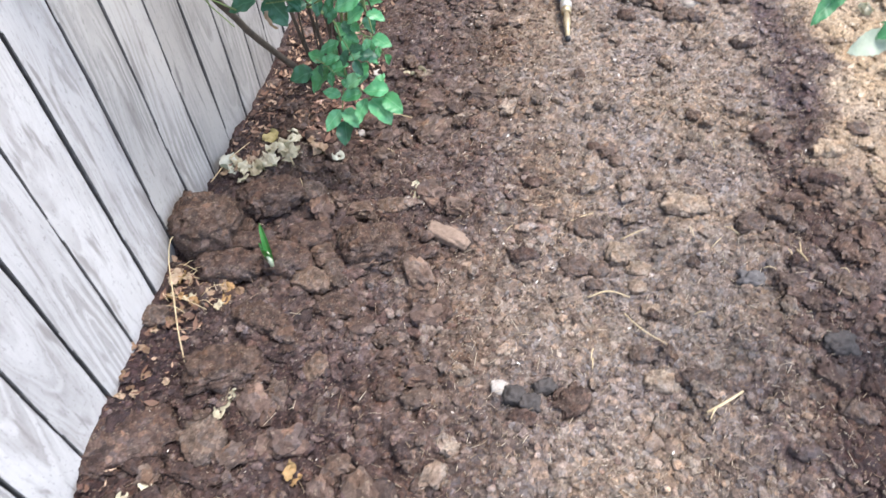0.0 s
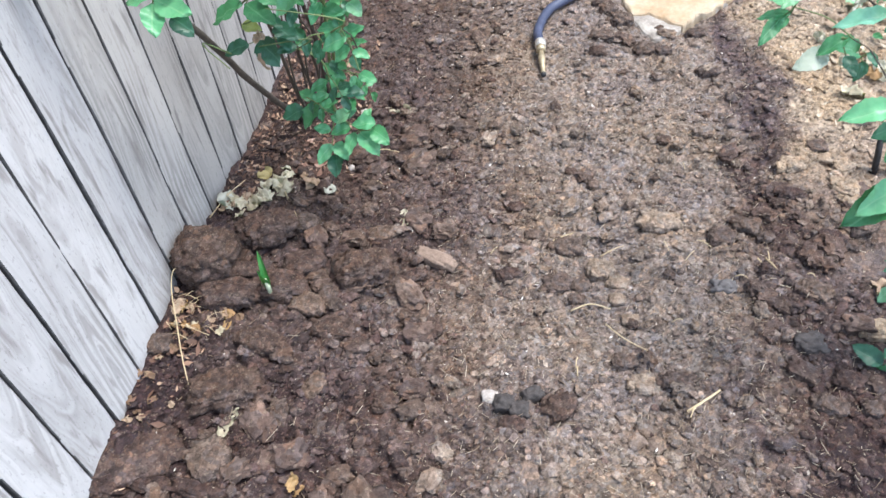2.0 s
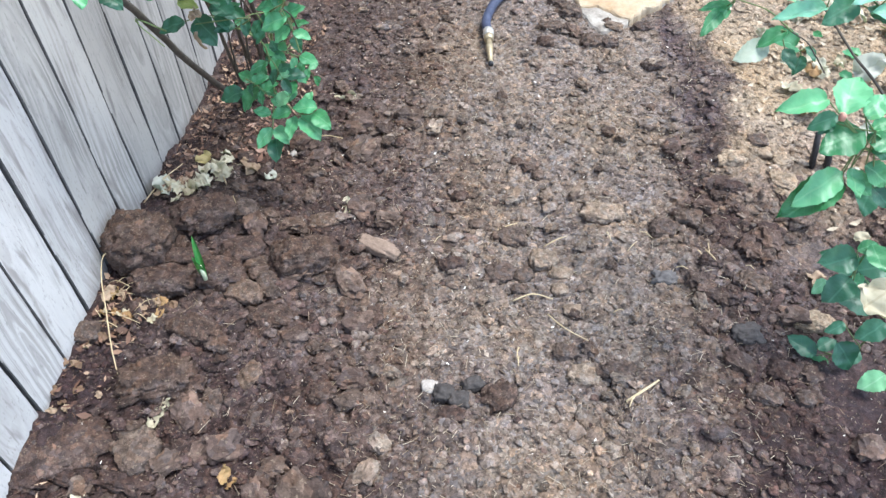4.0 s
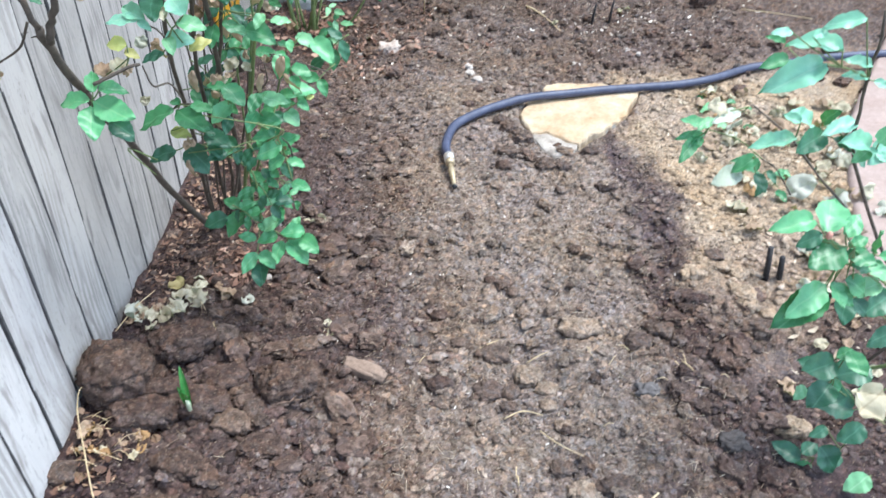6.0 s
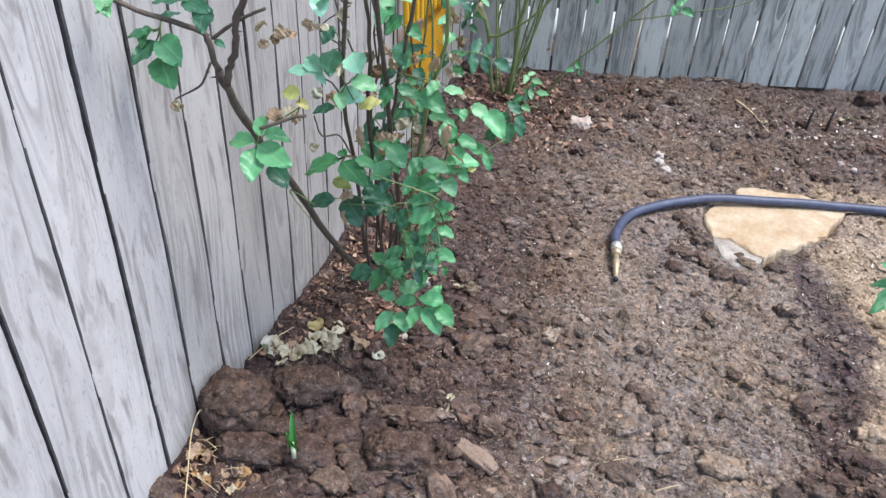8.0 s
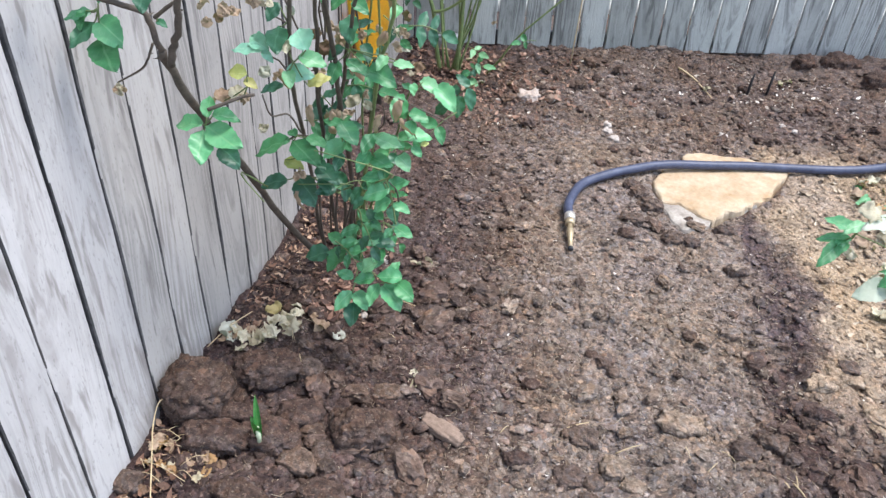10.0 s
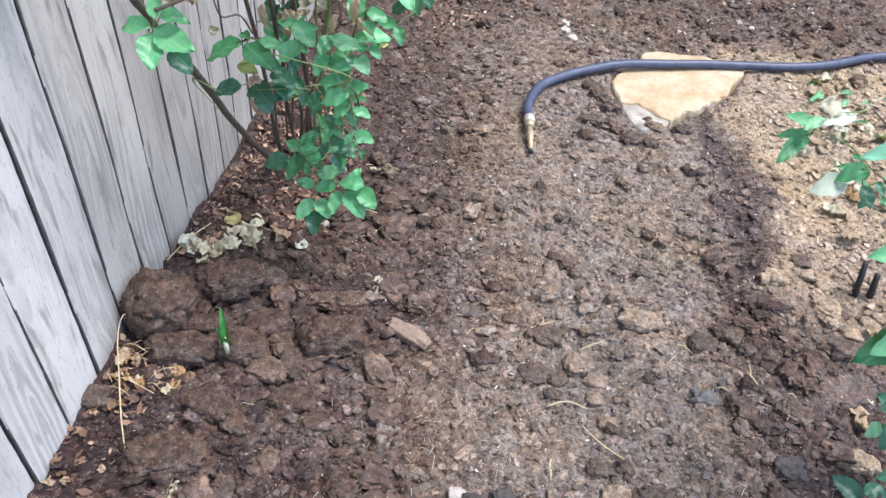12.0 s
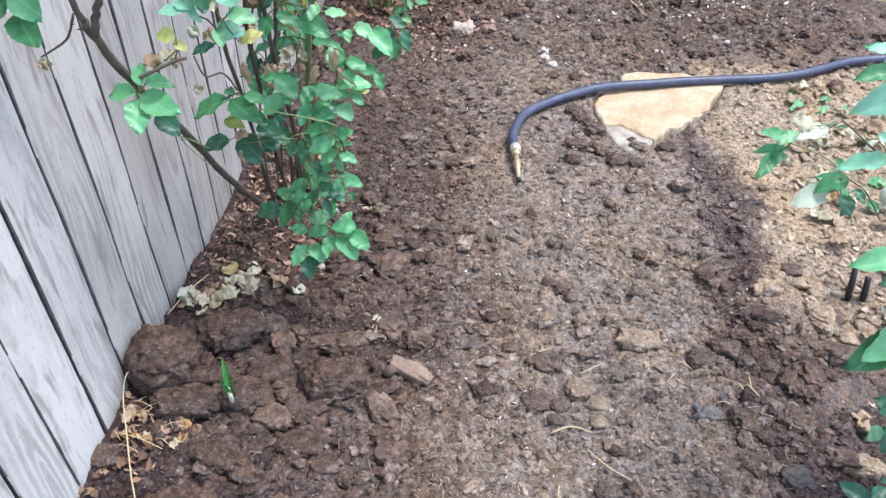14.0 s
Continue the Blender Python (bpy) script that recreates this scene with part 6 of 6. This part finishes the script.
    rose_leaf(b, (1.039, .200, .447),
              ("green", (1.046, .200, .445), (1.010, .187, .430), 0.8),
              ("dark", (1.051, .200, .418), (1.060, .172, .404), 1),
              ("white", (1.029, .200, .422), (.982, .182, .415), 1))
    rose_leaf(b, (1.197, .000, .001),
              ("dark", (1.175, .000, -.002), (1.133, .021, .011), 0.95),
              ("dark", (1.173, .000, .013), (1.200, .014, .025), 1.1),
              ("green", (1.197, .000, -.016), (1.158, -.014, -.028), 0.9))
    rose_leaf(b, (1.232, .000, .025),
              ("dark", (1.197, .000, .031), (1.223, -.030, .007), 1.3),
              ("dark", (1.246, .000, .085), (1.211, -.022, .065), 1.2),
              ("dark", (1.190, .000, .080), (1.165, -.015, .071), 1),
              ("dark", (1.237, .000, .010), (1.214, -.017, .004), 1.2))
    rose_leaf(b, (1.259, -.050, .024),
              ("pale", (1.255, -.050, .024), (1.221, -.069, .006), 1.2),
              ("bright", (1.307, -.050, -.115), (1.252, -.074, -.146), 1),
              ("green", (1.287, -.050, -.068), (1.257, -.048, -.065), 1))
    rose_leaf(b, (1.178, .020, .183),
              ("dark", (1.168, .020, .206), (1.123, .001, .203), 1.2),
              ("dark", (1.178, .020, .158), (1.144, -.013, .140), 1.2),
              ("green", (1.182, .020, .229), (1.194, -.017, .213), 1.2),
              ("green", (1.167, .020, .217), (1.194, .026, .228), 1),
              ("bright", (1.186, .020, .140), (1.208, .042, .146), 1))
    rose_leaf(b, (1.105, .000, .438),
              ("green", (1.100, .000, .442), (1.121, .008, .452), 1),
              ("green", (1.110, .000, .413), (1.137, -.007, .402), 1.2),
              ("green", (1.112, -.000, .387), (1.143, -.013, .371), 1.2),
              ("dark", (1.134, -.000, .350), (1.154, -.017, .338), 1.2),
              ("bright", (1.084, .000, .462), (1.109, .017, .477), 1),
              ("green", (1.096, .000, .377), (1.121, -.025, .359), 1),
              ("dark", (1.054, -.000, .450), (1.040, -.011, .440), 1))
    rose_leaf(b, (1.160, 0.120, 0.504),
              ("skylit", (1.153, 0.120, 0.513), (1.108, 0.100, 0.535), 0.9),
              ("skylit", (1.161, 0.120, 0.520), (1.159, 0.100, 0.555), 0.9),
              ("skylit", (1.163, 0.120, 0.507), (1.171, 0.100, 0.500), 1),
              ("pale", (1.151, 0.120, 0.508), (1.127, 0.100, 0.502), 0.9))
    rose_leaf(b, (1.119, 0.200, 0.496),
              ("skylit", (1.109, 0.200, 0.500), (1.070, 0.180, 0.530), 0.9),
              ("skylit", (1.130, 0.200, 0.499), (1.155, 0.180, 0.506), 0.7),
              ("green", (1.123, 0.200, 0.505), (1.124, 0.180, 0.536), 0.8))
    rose_leaf(b, (1.158, 0.030, 0.404),
              ("bright", (1.150, 0.030, 0.413), (1.141, 0.010, 0.458), 1),
              ("bright", (1.165, 0.030, 0.401), (1.184, 0.010, 0.409), 0.9),
              ("bright", (1.158, 0.030, 0.394), (1.172, 0.010, 0.383), 1),
              ("pale", (1.145, 0.030, 0.408), (1.103, 0.010, 0.442), 0.9))
    rose_leaf(b, (1.113, 0.300, 0.351),
              ("green", (1.106, 0.300, 0.356), (1.062, 0.280, 0.389), 0.8),
              ("dark", (1.118, 0.300, 0.342), (1.112, 0.280, 0.320), 0.9),
              ("dark", (1.120, 0.300, 0.357), (1.134, 0.280, 0.349), 0.8))
    bud = rock(0.0038, 0.0038, 0.0055, 5, 2, 0.1, 0.02)
    part("bud", bud, bud_mat, b, "small pinkish rose bud").location = V(1.592, -.033, .718) - o


rose_by_path()


def cut_stubs():
    t = thing("cut_rose_stump", on_ground(1.955, 0.64), "blackened stubs of a cut rose in sandy soil", "stump")
    rng = random.Random(31)
    for x, y, h, lean in ((1.918, .648, .145, -.016), (1.956, .640, .115, -.013), (1.99, .60, .03, .008)):
        p = V(x, y) - t.location
        part("stub", tube([p + Vector((0, 0, -0.02)), p + Vector((lean * .5, 0, h * K * .5)), p + Vector((lean, 0, h * K))], [.0068, .006, .0052], 9, 0.12, rng), cane_black, t)


cut_stubs()


def rose_by_back_fence():
    rng = random.Random(37)
    b = thing("rose_bush", on_ground(0.3, 2.5), "tall bare green-caned rose bush before the back fence", "rose bush")
    o = b.location
    cane(b, [(.32, 2.5, -.02), (.34, 2.45, .31), (.37, 2.45, .58), (.42, 2.4, 1.2)], .009, .006, cane_green, rng, 5)
    cane(b, [(.24, 2.5, -.02), (.2, 2.45, .31), (.14, 2.45, .55), (.1, 2.45, 1.1)], .009, .006, cane_green, rng, 5)
    cane(b, [(.2, 2.45, .30), (.28, 2.44, .33), (.40, 2.42, .43), (.53, 2.4, .6), (.7, 2.35, .95)], .006, .004, cane_green, rng, 5)
    cane(b, [(.46, 2.53, -.02), (.54, 2.47, .12), (.62, 2.45, .24), (.82, 2.45, .46), (.98, 2.45, .64), (1.2, 2.45, .95)], .0045, .003, cane_green, rng, 4)
    cane(b, [(.82, 2.45, .46), (1.07, 2.45, .53), (1.27, 2.45, .59), (1.39, 2.45, .67), (1.62, 2.45, .73)], .0025, .0016, cane_green, rng, 0, 14)
    for k in range(9):
        x = rng.uniform(.2, .42)
        cane(b, [(.3 + rng.uniform(-.05, .05), 2.52, -.02), (x, 2.5 + rng.uniform(-.08, .1), .35), (x + rng.uniform(-.12, .15), 2.5 + rng.uniform(-.15, .1), .8), (x + rng.uniform(-.2, .3), 2.5, 1.2)],
             .0045, .0022, cane_green, rng, 3, 14)
    for p, tone in (((.44, 2.42, .15), "pale"), ((.47, 2.4, .1), "pale"), ((.41, 2.38, .03), "pale"), ((.40, 2.38, .07), "green"), ((.66, 2.4, .6), "green"), ((1.04, 2.44, .55), "green"),
                    ((.15, 2.4, .43), "green"), ((.17, 2.4, .5), "pale"), ((.12, 2.42, .36), "dark"), ((.62, 2.42, .22), "green"), ((.9, 2.4, .72), "yellow"), ((1.0, 2.4, .68), "green")):
        spray(b, V(*p) - o, (rng.uniform(-1, 1), rng.uniform(-1, 0), rng.uniform(-0.5, 0.1)), rng, tone, 3, rng.uniform(0.8, 1.1))
    for p in ((.1, 2.4, .3), (.2, 2.4, .25), (.5, 2.42, .3)):
        dead_tuft(b, V(*p) - o, rng)


rose_by_back_fence()

# ---- things along the fences ----
for x, y, h in ((1.715, 2.65, .075), (1.805, 2.66, .085)):
    p = on_ground(x, y)
    single("dead_stem", tube([Vector((0, 0, -0.02)), Vector((0.003, 0, h * .5)), Vector((0.006, 0, h))], [.0045, .004, .003], 8, 0.15, random.Random(int(x * 100))), cane_black, p,
           "blackened dead stem standing before the back fence", "stem", "dead stems")



def rake():
    """A leaf rake's yellow head, propped tines up on the side fence."""
    t = thing("leaf_rake", V(0.03, 2.05, 0), "yellow plastic leaf rake head propped against the fence", "rake")
    bm = bmesh.new()
    cols, rows, grid = 18, 8, []
    for j in range(rows + 1):
        v = j / rows
        half = (0.20 + 0.17 * v) * K
        row = []
        for i in range(cols + 1):
            s = 2 * i / cols - 1
            row.append(bm.verts.new((0.004 + 0.012 * math.cos(s * math.pi / 2) + 0.0018 * (i % 2), s * half, (0.20 + 0.05 * s * s * (1 - v) + v * 0.33) * K)))
        grid.append(row)
    for a, c in zip(grid, grid[1:]):
        for i in range(cols):
            bm.faces.new((a[i], a[i + 1], c[i + 1], c[i]))
    bmesh.ops.solidify(bm, geom=bm.faces[:], thickness=0.004)
    part("shell", bm, yellow_plastic, t)
    for i in range(13):
        s = 2 * i / 12 - 1
        a = Vector((0.010, s * 0.355 * K, 0.52 * K))
        m = Vector((0.012, s * 0.39 * K, 0.66 * K))
        e = Vector((0.016, s * 0.44 * K, 0.84 * K))
        part("tine", tube(smooth_line([a, m, e], 8), 0.0078, 6), yellow_plastic, t)
    part("handle", tube([Vector((0.012, 0, 0.0)), Vector((0.012, 0, 0.08)), Vector((0.012, 0, 0.16))], [0.010, 0.010, 0.010], 12), cane_old, t, "short end of a wooden handle")


rake()


def block():
    bm = bmesh.new()
    bmesh.ops.create_cube(bm, size=1)
    bmesh.ops.scale(bm, vec=(0.085, 0.05, 0.055), verts=bm.verts)
    bmesh.ops.bevel(bm, geom=bm.edges[:], offset=0.006, segments=2, affect="EDGES")
    bmesh.ops.subdivide_edges(bm, edges=bm.edges[:], cuts=2, use_grid_fill=True)
    for v in bm.verts:
        v.co += 0.0025 * noise.noise_vector(v.co * 60)
    ob = single("concrete_block", bm, grey_block, on_ground(0.235, 2.77, 0.022), "small grey concrete block at the foot of the back fence", "block")
    ob.rotation_euler = (0, 0, 0.1)


block()


def path():
    """The paved walk beyond the second rose."""
    edge = [(2.1, -4.0), (2.12, -1.2), (2.16, 0.0), (2.24, 0.6), (2.36, 1.05), (2.50, 1.4), (2.58, 1.58), (2.71, 1.8), (2.95, 2.16), (3.46, 2.95), (3.69, 3.3)]
    pts = smooth_line([V(*p) for p in edge], 40)
    bm = bmesh.new()
    rows = []
    for i, p in enumerate(pts):
        w = 0.006 * noise.noise(Vector((i * 0.7, 0, 3)))
        q = p + Vector((w, 0, 0))
        far = Vector((2.9, p.y, 0))
        rows.append([bm.verts.new(c) for c in (Vector((q.x - 0.004, q.y, -0.03)), Vector((q.x, q.y, 0.020)), Vector((q.x + 0.012, q.y, 0.028)),
                                               Vector((q.x + 0.2, q.y, 0.034)), Vector((far.x, q.y, 0.036)), Vector((far.x, q.y, -0.03)))])
    for a, b in zip(rows, rows[1:]):
        for k in range(5):
            bm.faces.new((a[k], a[k + 1], b[k + 1], b[k]))
    single("path", bm, concrete, (0, 0, 0), "pinkish concrete walk beside the planting bed", "path", kind="structure")


path()

# ---- fallen leaves and litter ----
leaf_rng = random.Random(51)


def fallen(x, y, key, size, label, group):
    ob = new("fallen_leaf", leaf_rng.choice(LEAVES[key]))
    up = Vector((leaf_rng.uniform(-1, 1), leaf_rng.uniform(-1.1, 0.7), 0.9))
    ob.matrix_basis = Matrix.Translation(on_ground(x, y, 0.008)) @ facing(Vector((leaf_rng.uniform(-1, 1), leaf_rng.uniform(-1, 1), 0.1)), up) @ Matrix.Scale(size, 4)
    tagged(ob, label, "fallen leaf", group)


for x, y, key, size in ((.063, .425, "ash", 1.35), (.10, .40, "cream", .8), (.111, .456, "cream", 1.0), (.116, .482, "cream", 1.0), (.085, .485, "tan", .8), (.150, .544, "cream", 1.1),
                        (.180, .536, "cream", 1.2), (.117, .559, "straw", .9), (.14, .515, "cream", .9), (.168, .62, "cream", .7), (.216, .599, "cream", .55), (.22, .557, "cream", .5),
                        (.24, .583, "tan", .5), (.303, .556, "tan", .95), (.279, .574, "tan", .8), (.328, .537, "ash", .75), (.13, .50, "cream", 1.1), (.16, .565, "cream", 1.1), (.10, .47, "cream", 1.1), (.195, .52, "cream", 1.0), (.17, .50, "cream", .8), (.075, .455, "cream", .9), (.21, .575, "cream", .7), (.055, .45, "tan", .7), (.03, .42, "tan", .6)):
    fallen(x, y, key, size, "crumpled pale cream dead leaf beside the fence", "pale dead leaves")
for x, y in ((.577, .417), (.587, .42), (.27, -.28), (.255, -.27), (.28, -.26), (.49, .95), (.495, .97), (.11, -.49), (.17, -.48), (.92, 1.42), (1.92, 2.86), (1.9, 2.84), (1.51, 2.63)):
    fallen(x, y, "cream", 0.68, "small pale withered leaf lying on soil", "pale dead leaves")
for x, y in ((1.826, .262), (1.842, .252)):
    fallen(x, y, "tan", 0.85, "pale tan leaf lying on damp soil", "pale dead leaves")
for x, y in ((.47, -.40), (.455, -.39), (.485, -.405)):
    fallen(x, y, "ochre", 0.6, "curled ochre leaf lying on soil", "ochre dead leaves")
for k in range(14):
    fallen(leaf_rng.uniform(0.03, 0.2), leaf_rng.uniform(-0.04, 0.09), leaf_rng.choice(("tan", "ochre", "cream", "tan")), leaf_rng.uniform(0.35, 0.7), "curled tan leaf beside the dry vine", "tan dead leaves")
for k in range(13):
    fallen(leaf_rng.uniform(0.01, 0.1), leaf_rng.uniform(-0.3, -0.03), leaf_rng.choice(("brown", "brown", "tan")), leaf_rng.uniform(0.3, 0.55), "curled brown leaf at the foot of the fence", "brown dead leaves")
for x, y, key, size in ((.167, .028, "ochre", .9), (.147, .007, "tan", .7), (.186, .014, "ochre", .8), (.19, .04, "tan", .7), (.116, .016, "tan", .6), (.089, -.001, "ochre", .6), (.086, -.03, "brown", .6), (.05, .035, "ochre", .9), (.055, .07, "tan", .8), (.04, .055, "tan", .9), (.205, .022, "brown", .6), (.13, .02, "ochre", .6)):
    fallen(x, y, key, size * 0.75, "curled orange-tan leaf caught in the dry vine", "tan dead leaves")
for k in range(16):
    fallen(leaf_rng.uniform(0.1, 0.6), leaf_rng.uniform(2.3, 2.7), leaf_rng.choice(("tan", "tan", "cream")), leaf_rng.uniform(0.5, 0.9), "curled dead leaf before the back fence", "tan dead leaves")
for k in range(64):
    fallen(leaf_rng.uniform(1.95, 2.42), leaf_rng.uniform(0.95, 1.9), leaf_rng.choice(("cream", "tan", "cream", "tan", "green")), leaf_rng.uniform(0.6, 1.1), "dry leaf lying on sandy soil", "leaves on sand")
for k in range(22):
    fallen(leaf_rng.uniform(1.93, 2.14), leaf_rng.uniform(0.3, 0.75), leaf_rng.choice(("cream", "tan")), leaf_rng.uniform(0.5, 0.9), "dry leaf lying on sandy soil", "leaves on sand")
for x, y, key, size in ((2.119, 1.735, "ochre", 1.3), (2.137, 1.620, "ash", 1.7), (2.184, 1.509, "cream", 1.5), (2.079, 1.452, "ash", 1.3), (1.927, 1.335, "cream", 0.9), (2.209, 1.438, "ash", 1.1), (2.142, 1.094, "ash", 1.9), (2.295, 1.081, "ash", 1.9),
                        (2.479, 1.338, "ash", 1.6), (2.067, 0.753, "ash", 1.3), (2.001, 0.607, "ash", 1.3), (2.322, 1.242, "cream", 1.3), (2.434, 1.074, "cream", 1.5), (2.411, 0.942, "ash", 1.5), (2.220, 0.840, "tan", 1.2), (1.996, 1.026, "tan", 1.2),
                        (1.982, 0.889, "tan", 1.2), (2.042, 1.105, "ochre", 1.0), (2.549, 1.838, "tan", 1.0), (2.627, 1.809, "cream", 1.0), (2.724, 1.833, "cream", 1.1), (2.454, 1.826, "tan", 0.9), (1.962, 1.177, "cream", 0.9), (2.061, 1.221, "tan", 1.0)):
    fallen(x, y, key, size, "large bleached dead leaf lying on sandy soil", "leaves on sand")
for x, y in ((2.11, 1.66), (2.17, 1.60), (2.28, 1.62), (2.37, 1.69), (2.09, 1.45), (2.00, 1.45), (2.48, 1.66), (2.62, 1.82), (2.36, 1.28), (2.46, 1.29), (2.23, 1.17), (2.22, 1.49), (2.40, 1.09), (2.48, 1.84), (2.03, 1.79)):
    fallen(x, y, leaf_rng.choice(("cream", "cream", "tan")), leaf_rng.uniform(1.0, 1.6), "large pale dead leaf lying on sandy soil", "leaves on sand")
for x, y in ((2.08, 1.80), (2.02, 1.72), (2.11, 1.71), (2.05, 1.6)):
    fallen(x, y, "pale", 1.0, "pale green fallen leaf on sandy soil", "leaves on sand")


def litter(name, spots, count, label, mat, lo, hi, seed):
    """Torn bits of dead leaves in one mesh: curled four-cornered flakes."""
    rng = np.random.RandomState(seed)
    cos, faces = [], []
    for i in range(count):
        x0, y0, x1, y1 = spots[rng.randint(len(spots))]
        x, y = rng.uniform(x0, x1) * K, rng.uniform(y0, y1) * K
        s, a = lo + (hi - lo) * rng.rand() ** 2, rng.rand() * 6.283
        d = np.array([np.cos(a), np.sin(a), rng.uniform(-0.5, 0.5)]) * s
        w = np.array([-np.sin(a), np.cos(a), rng.uniform(-0.9, 0.9)]) * s * rng.uniform(0.15, 0.55)
        z = float(rough_height(np.array([x]), np.array([y]))[0]) + 0.003 + rng.rand() * 0.008
        c = np.array([x, y, z])
        lift = np.array([0, 0, s * rng.uniform(0.1, 0.5)])
        cos += [c - d + lift, c - d * 0.2 + w, c - d * 0.1 - w, c + d * 0.4 + w * 0.9, c + d * 0.5 - w * 0.7, c + d + lift]
        k = 6 * i
        faces += [(k, k + 2, k + 1), (k + 1, k + 2, k + 4), (k + 1, k + 4, k + 3), (k + 3, k + 4, k + 5)]
    me = numpy_mesh(name, np.array(cos), np.array(faces), mat)
    return tagged(new(name, me), label, "leaf litter", kind="stuff")


def litter_material(name, a, b, c):
    n = Nodes(name)
    r = n.island()
    col = n.ramp(r, (0.0, a), (0.5, b), (1.0, c))
    g = n.math("MULTIPLY_ADD", n.noise(n.coords(), 180, 4, 0.7), 0.9, 0.55)
    return n.done(n.mix(1.0, col, n.join(g, g, g), "MULTIPLY"), 0.8, n.bump(n.noise(n.coords(), 300, 3, 0.7), 0.4, 0.002))


brown_litter = litter_material("brown_leaf_litter", (0.06, 0.031, 0.021), (0.17, 0.088, 0.055), (0.40, 0.27, 0.18))
rust_litter = litter_material("rusty_leaf_litter", (0.05, 0.026, 0.019), (0.16, 0.078, 0.05), (0.40, 0.25, 0.18))
straw_litter = litter_material("straw_bits", (0.18, 0.12, 0.075), (0.30, 0.22, 0.145), (0.55, 0.46, 0.34))
white_litter = litter_material("pale_flecks", (0.35, 0.29, 0.23), (0.55, 0.48, 0.4), (0.75, 0.7, 0.62))
litter("leaf_litter", ((.02, .45, .14, 1.5), (.05, .6, .4, 1.1), (.05, .9, .35, 1.4)), 1300, "brown dead rose leaves under the bush along the fence", brown_litter, 0.003, 0.010, 61)
litter("leaf_litter", ((.05, 2.2, .5, 2.75), (.3, 2.3, .9, 2.85)), 900, "rust-brown dead leaves before the back fence", rust_litter, 0.004, 0.015, 62)
litter("leaf_litter", ((.01, -.5, .12, 0.1), (.02, -.1, .16, .08)), 130, "dry brown leaf bits where soil meets fence", brown_litter, 0.003, 0.012, 63)
litter("leaf_litter", ((1.8, .3, 2.3, 1.9),), 420, "dry leaf bits strewn over the sandy soil", straw_litter, 0.003, 0.013, 64)
litter("leaf_litter", ((.1, 2.3, .6, 2.8), (.5, 2.1, 1.2, 2.6), (.4, 2.0, .8, 2.4)), 420, "curled rust-brown rose leaves on dark soil", rust_litter, 0.004, 0.013, 68)
litter("leaf_litter", ((.18, 2.4, .42, 2.72), (.22, 2.45, .36, 2.6)), 420, "heap of rust-red dead leaves at the back fence", rust_litter, 0.005, 0.016, 69)
litter("leaf_litter", ((.26, .60, .36, .70), (.22, .62, .34, .76)), 170, "heap of curled rust-brown leaves under the rose", rust_litter, 0.005, 0.014, 67)
litter("pale_scraps", ((1.2, 2.45, 2.9, 3.0), (.5, 2.0, 1.3, 2.8), (1.6, 2.5, 2.2, 2.9)), 200, "pale bark and paper scraps near the back fence", white_litter, 0.003, 0.011, 66)
litter("soil_flecks", ((.1, -.5, 1.9, 1.2), (.3, 1.0, 1.9, 2.9), (.9, 2.2, 2.6, 3.0)), 900, "pale flecks of straw and stone in the soil", white_litter, 0.0012, 0.0042, 65)


def straw_bits(count, seed, x0, y0, x1, y1, longest):
    """Fine bits of straw and root in one mesh, each a thin three-sided rod."""
    rng = np.random.RandomState(seed)
    x, y = rng.uniform(x0, x1, count) * K, (y0 + (y1 - y0) * rng.rand(count) ** 1.4) * K
    z = rough_height(x, y) + 0.004 + rng.rand(count) * 0.003
    cos, faces = [], []
    for i in range(count):
        a, s, r = rng.rand() * 6.283, 0.0015 + longest * rng.rand() ** 3, rng.uniform(0.0003, 0.0006)
        d = np.array([np.cos(a), np.sin(a), rng.uniform(-0.25, 0.25)]) * s
        w = np.array([-np.sin(a), np.cos(a), 0]) * r
        c = np.array([x[i], y[i], z[i]])
        u = np.array([0, 0, r * 1.6])
        cos += [c - d - w, c - d + w, c - d + u, c + d - w, c + d + w, c + d + u]
        k = 6 * i
        faces += [(k, k + 3, k + 5, k + 2), (k + 1, k + 2, k + 5, k + 4), (k, k + 1, k + 4, k + 3)]
    me = numpy_mesh("straw_bits", np.array(cos), np.array(faces), straw_litter)
    tagged(new("straw_bits", me), "fine bits of straw and root strewn over the soil", "straw", kind="stuff")


straw_bits(3000, 71, 0.1, -0.55, 1.95, 2.75, 0.012)
straw_bits(3200, 72, 0.7, -0.55, 1.65, 1.1, 0.006)
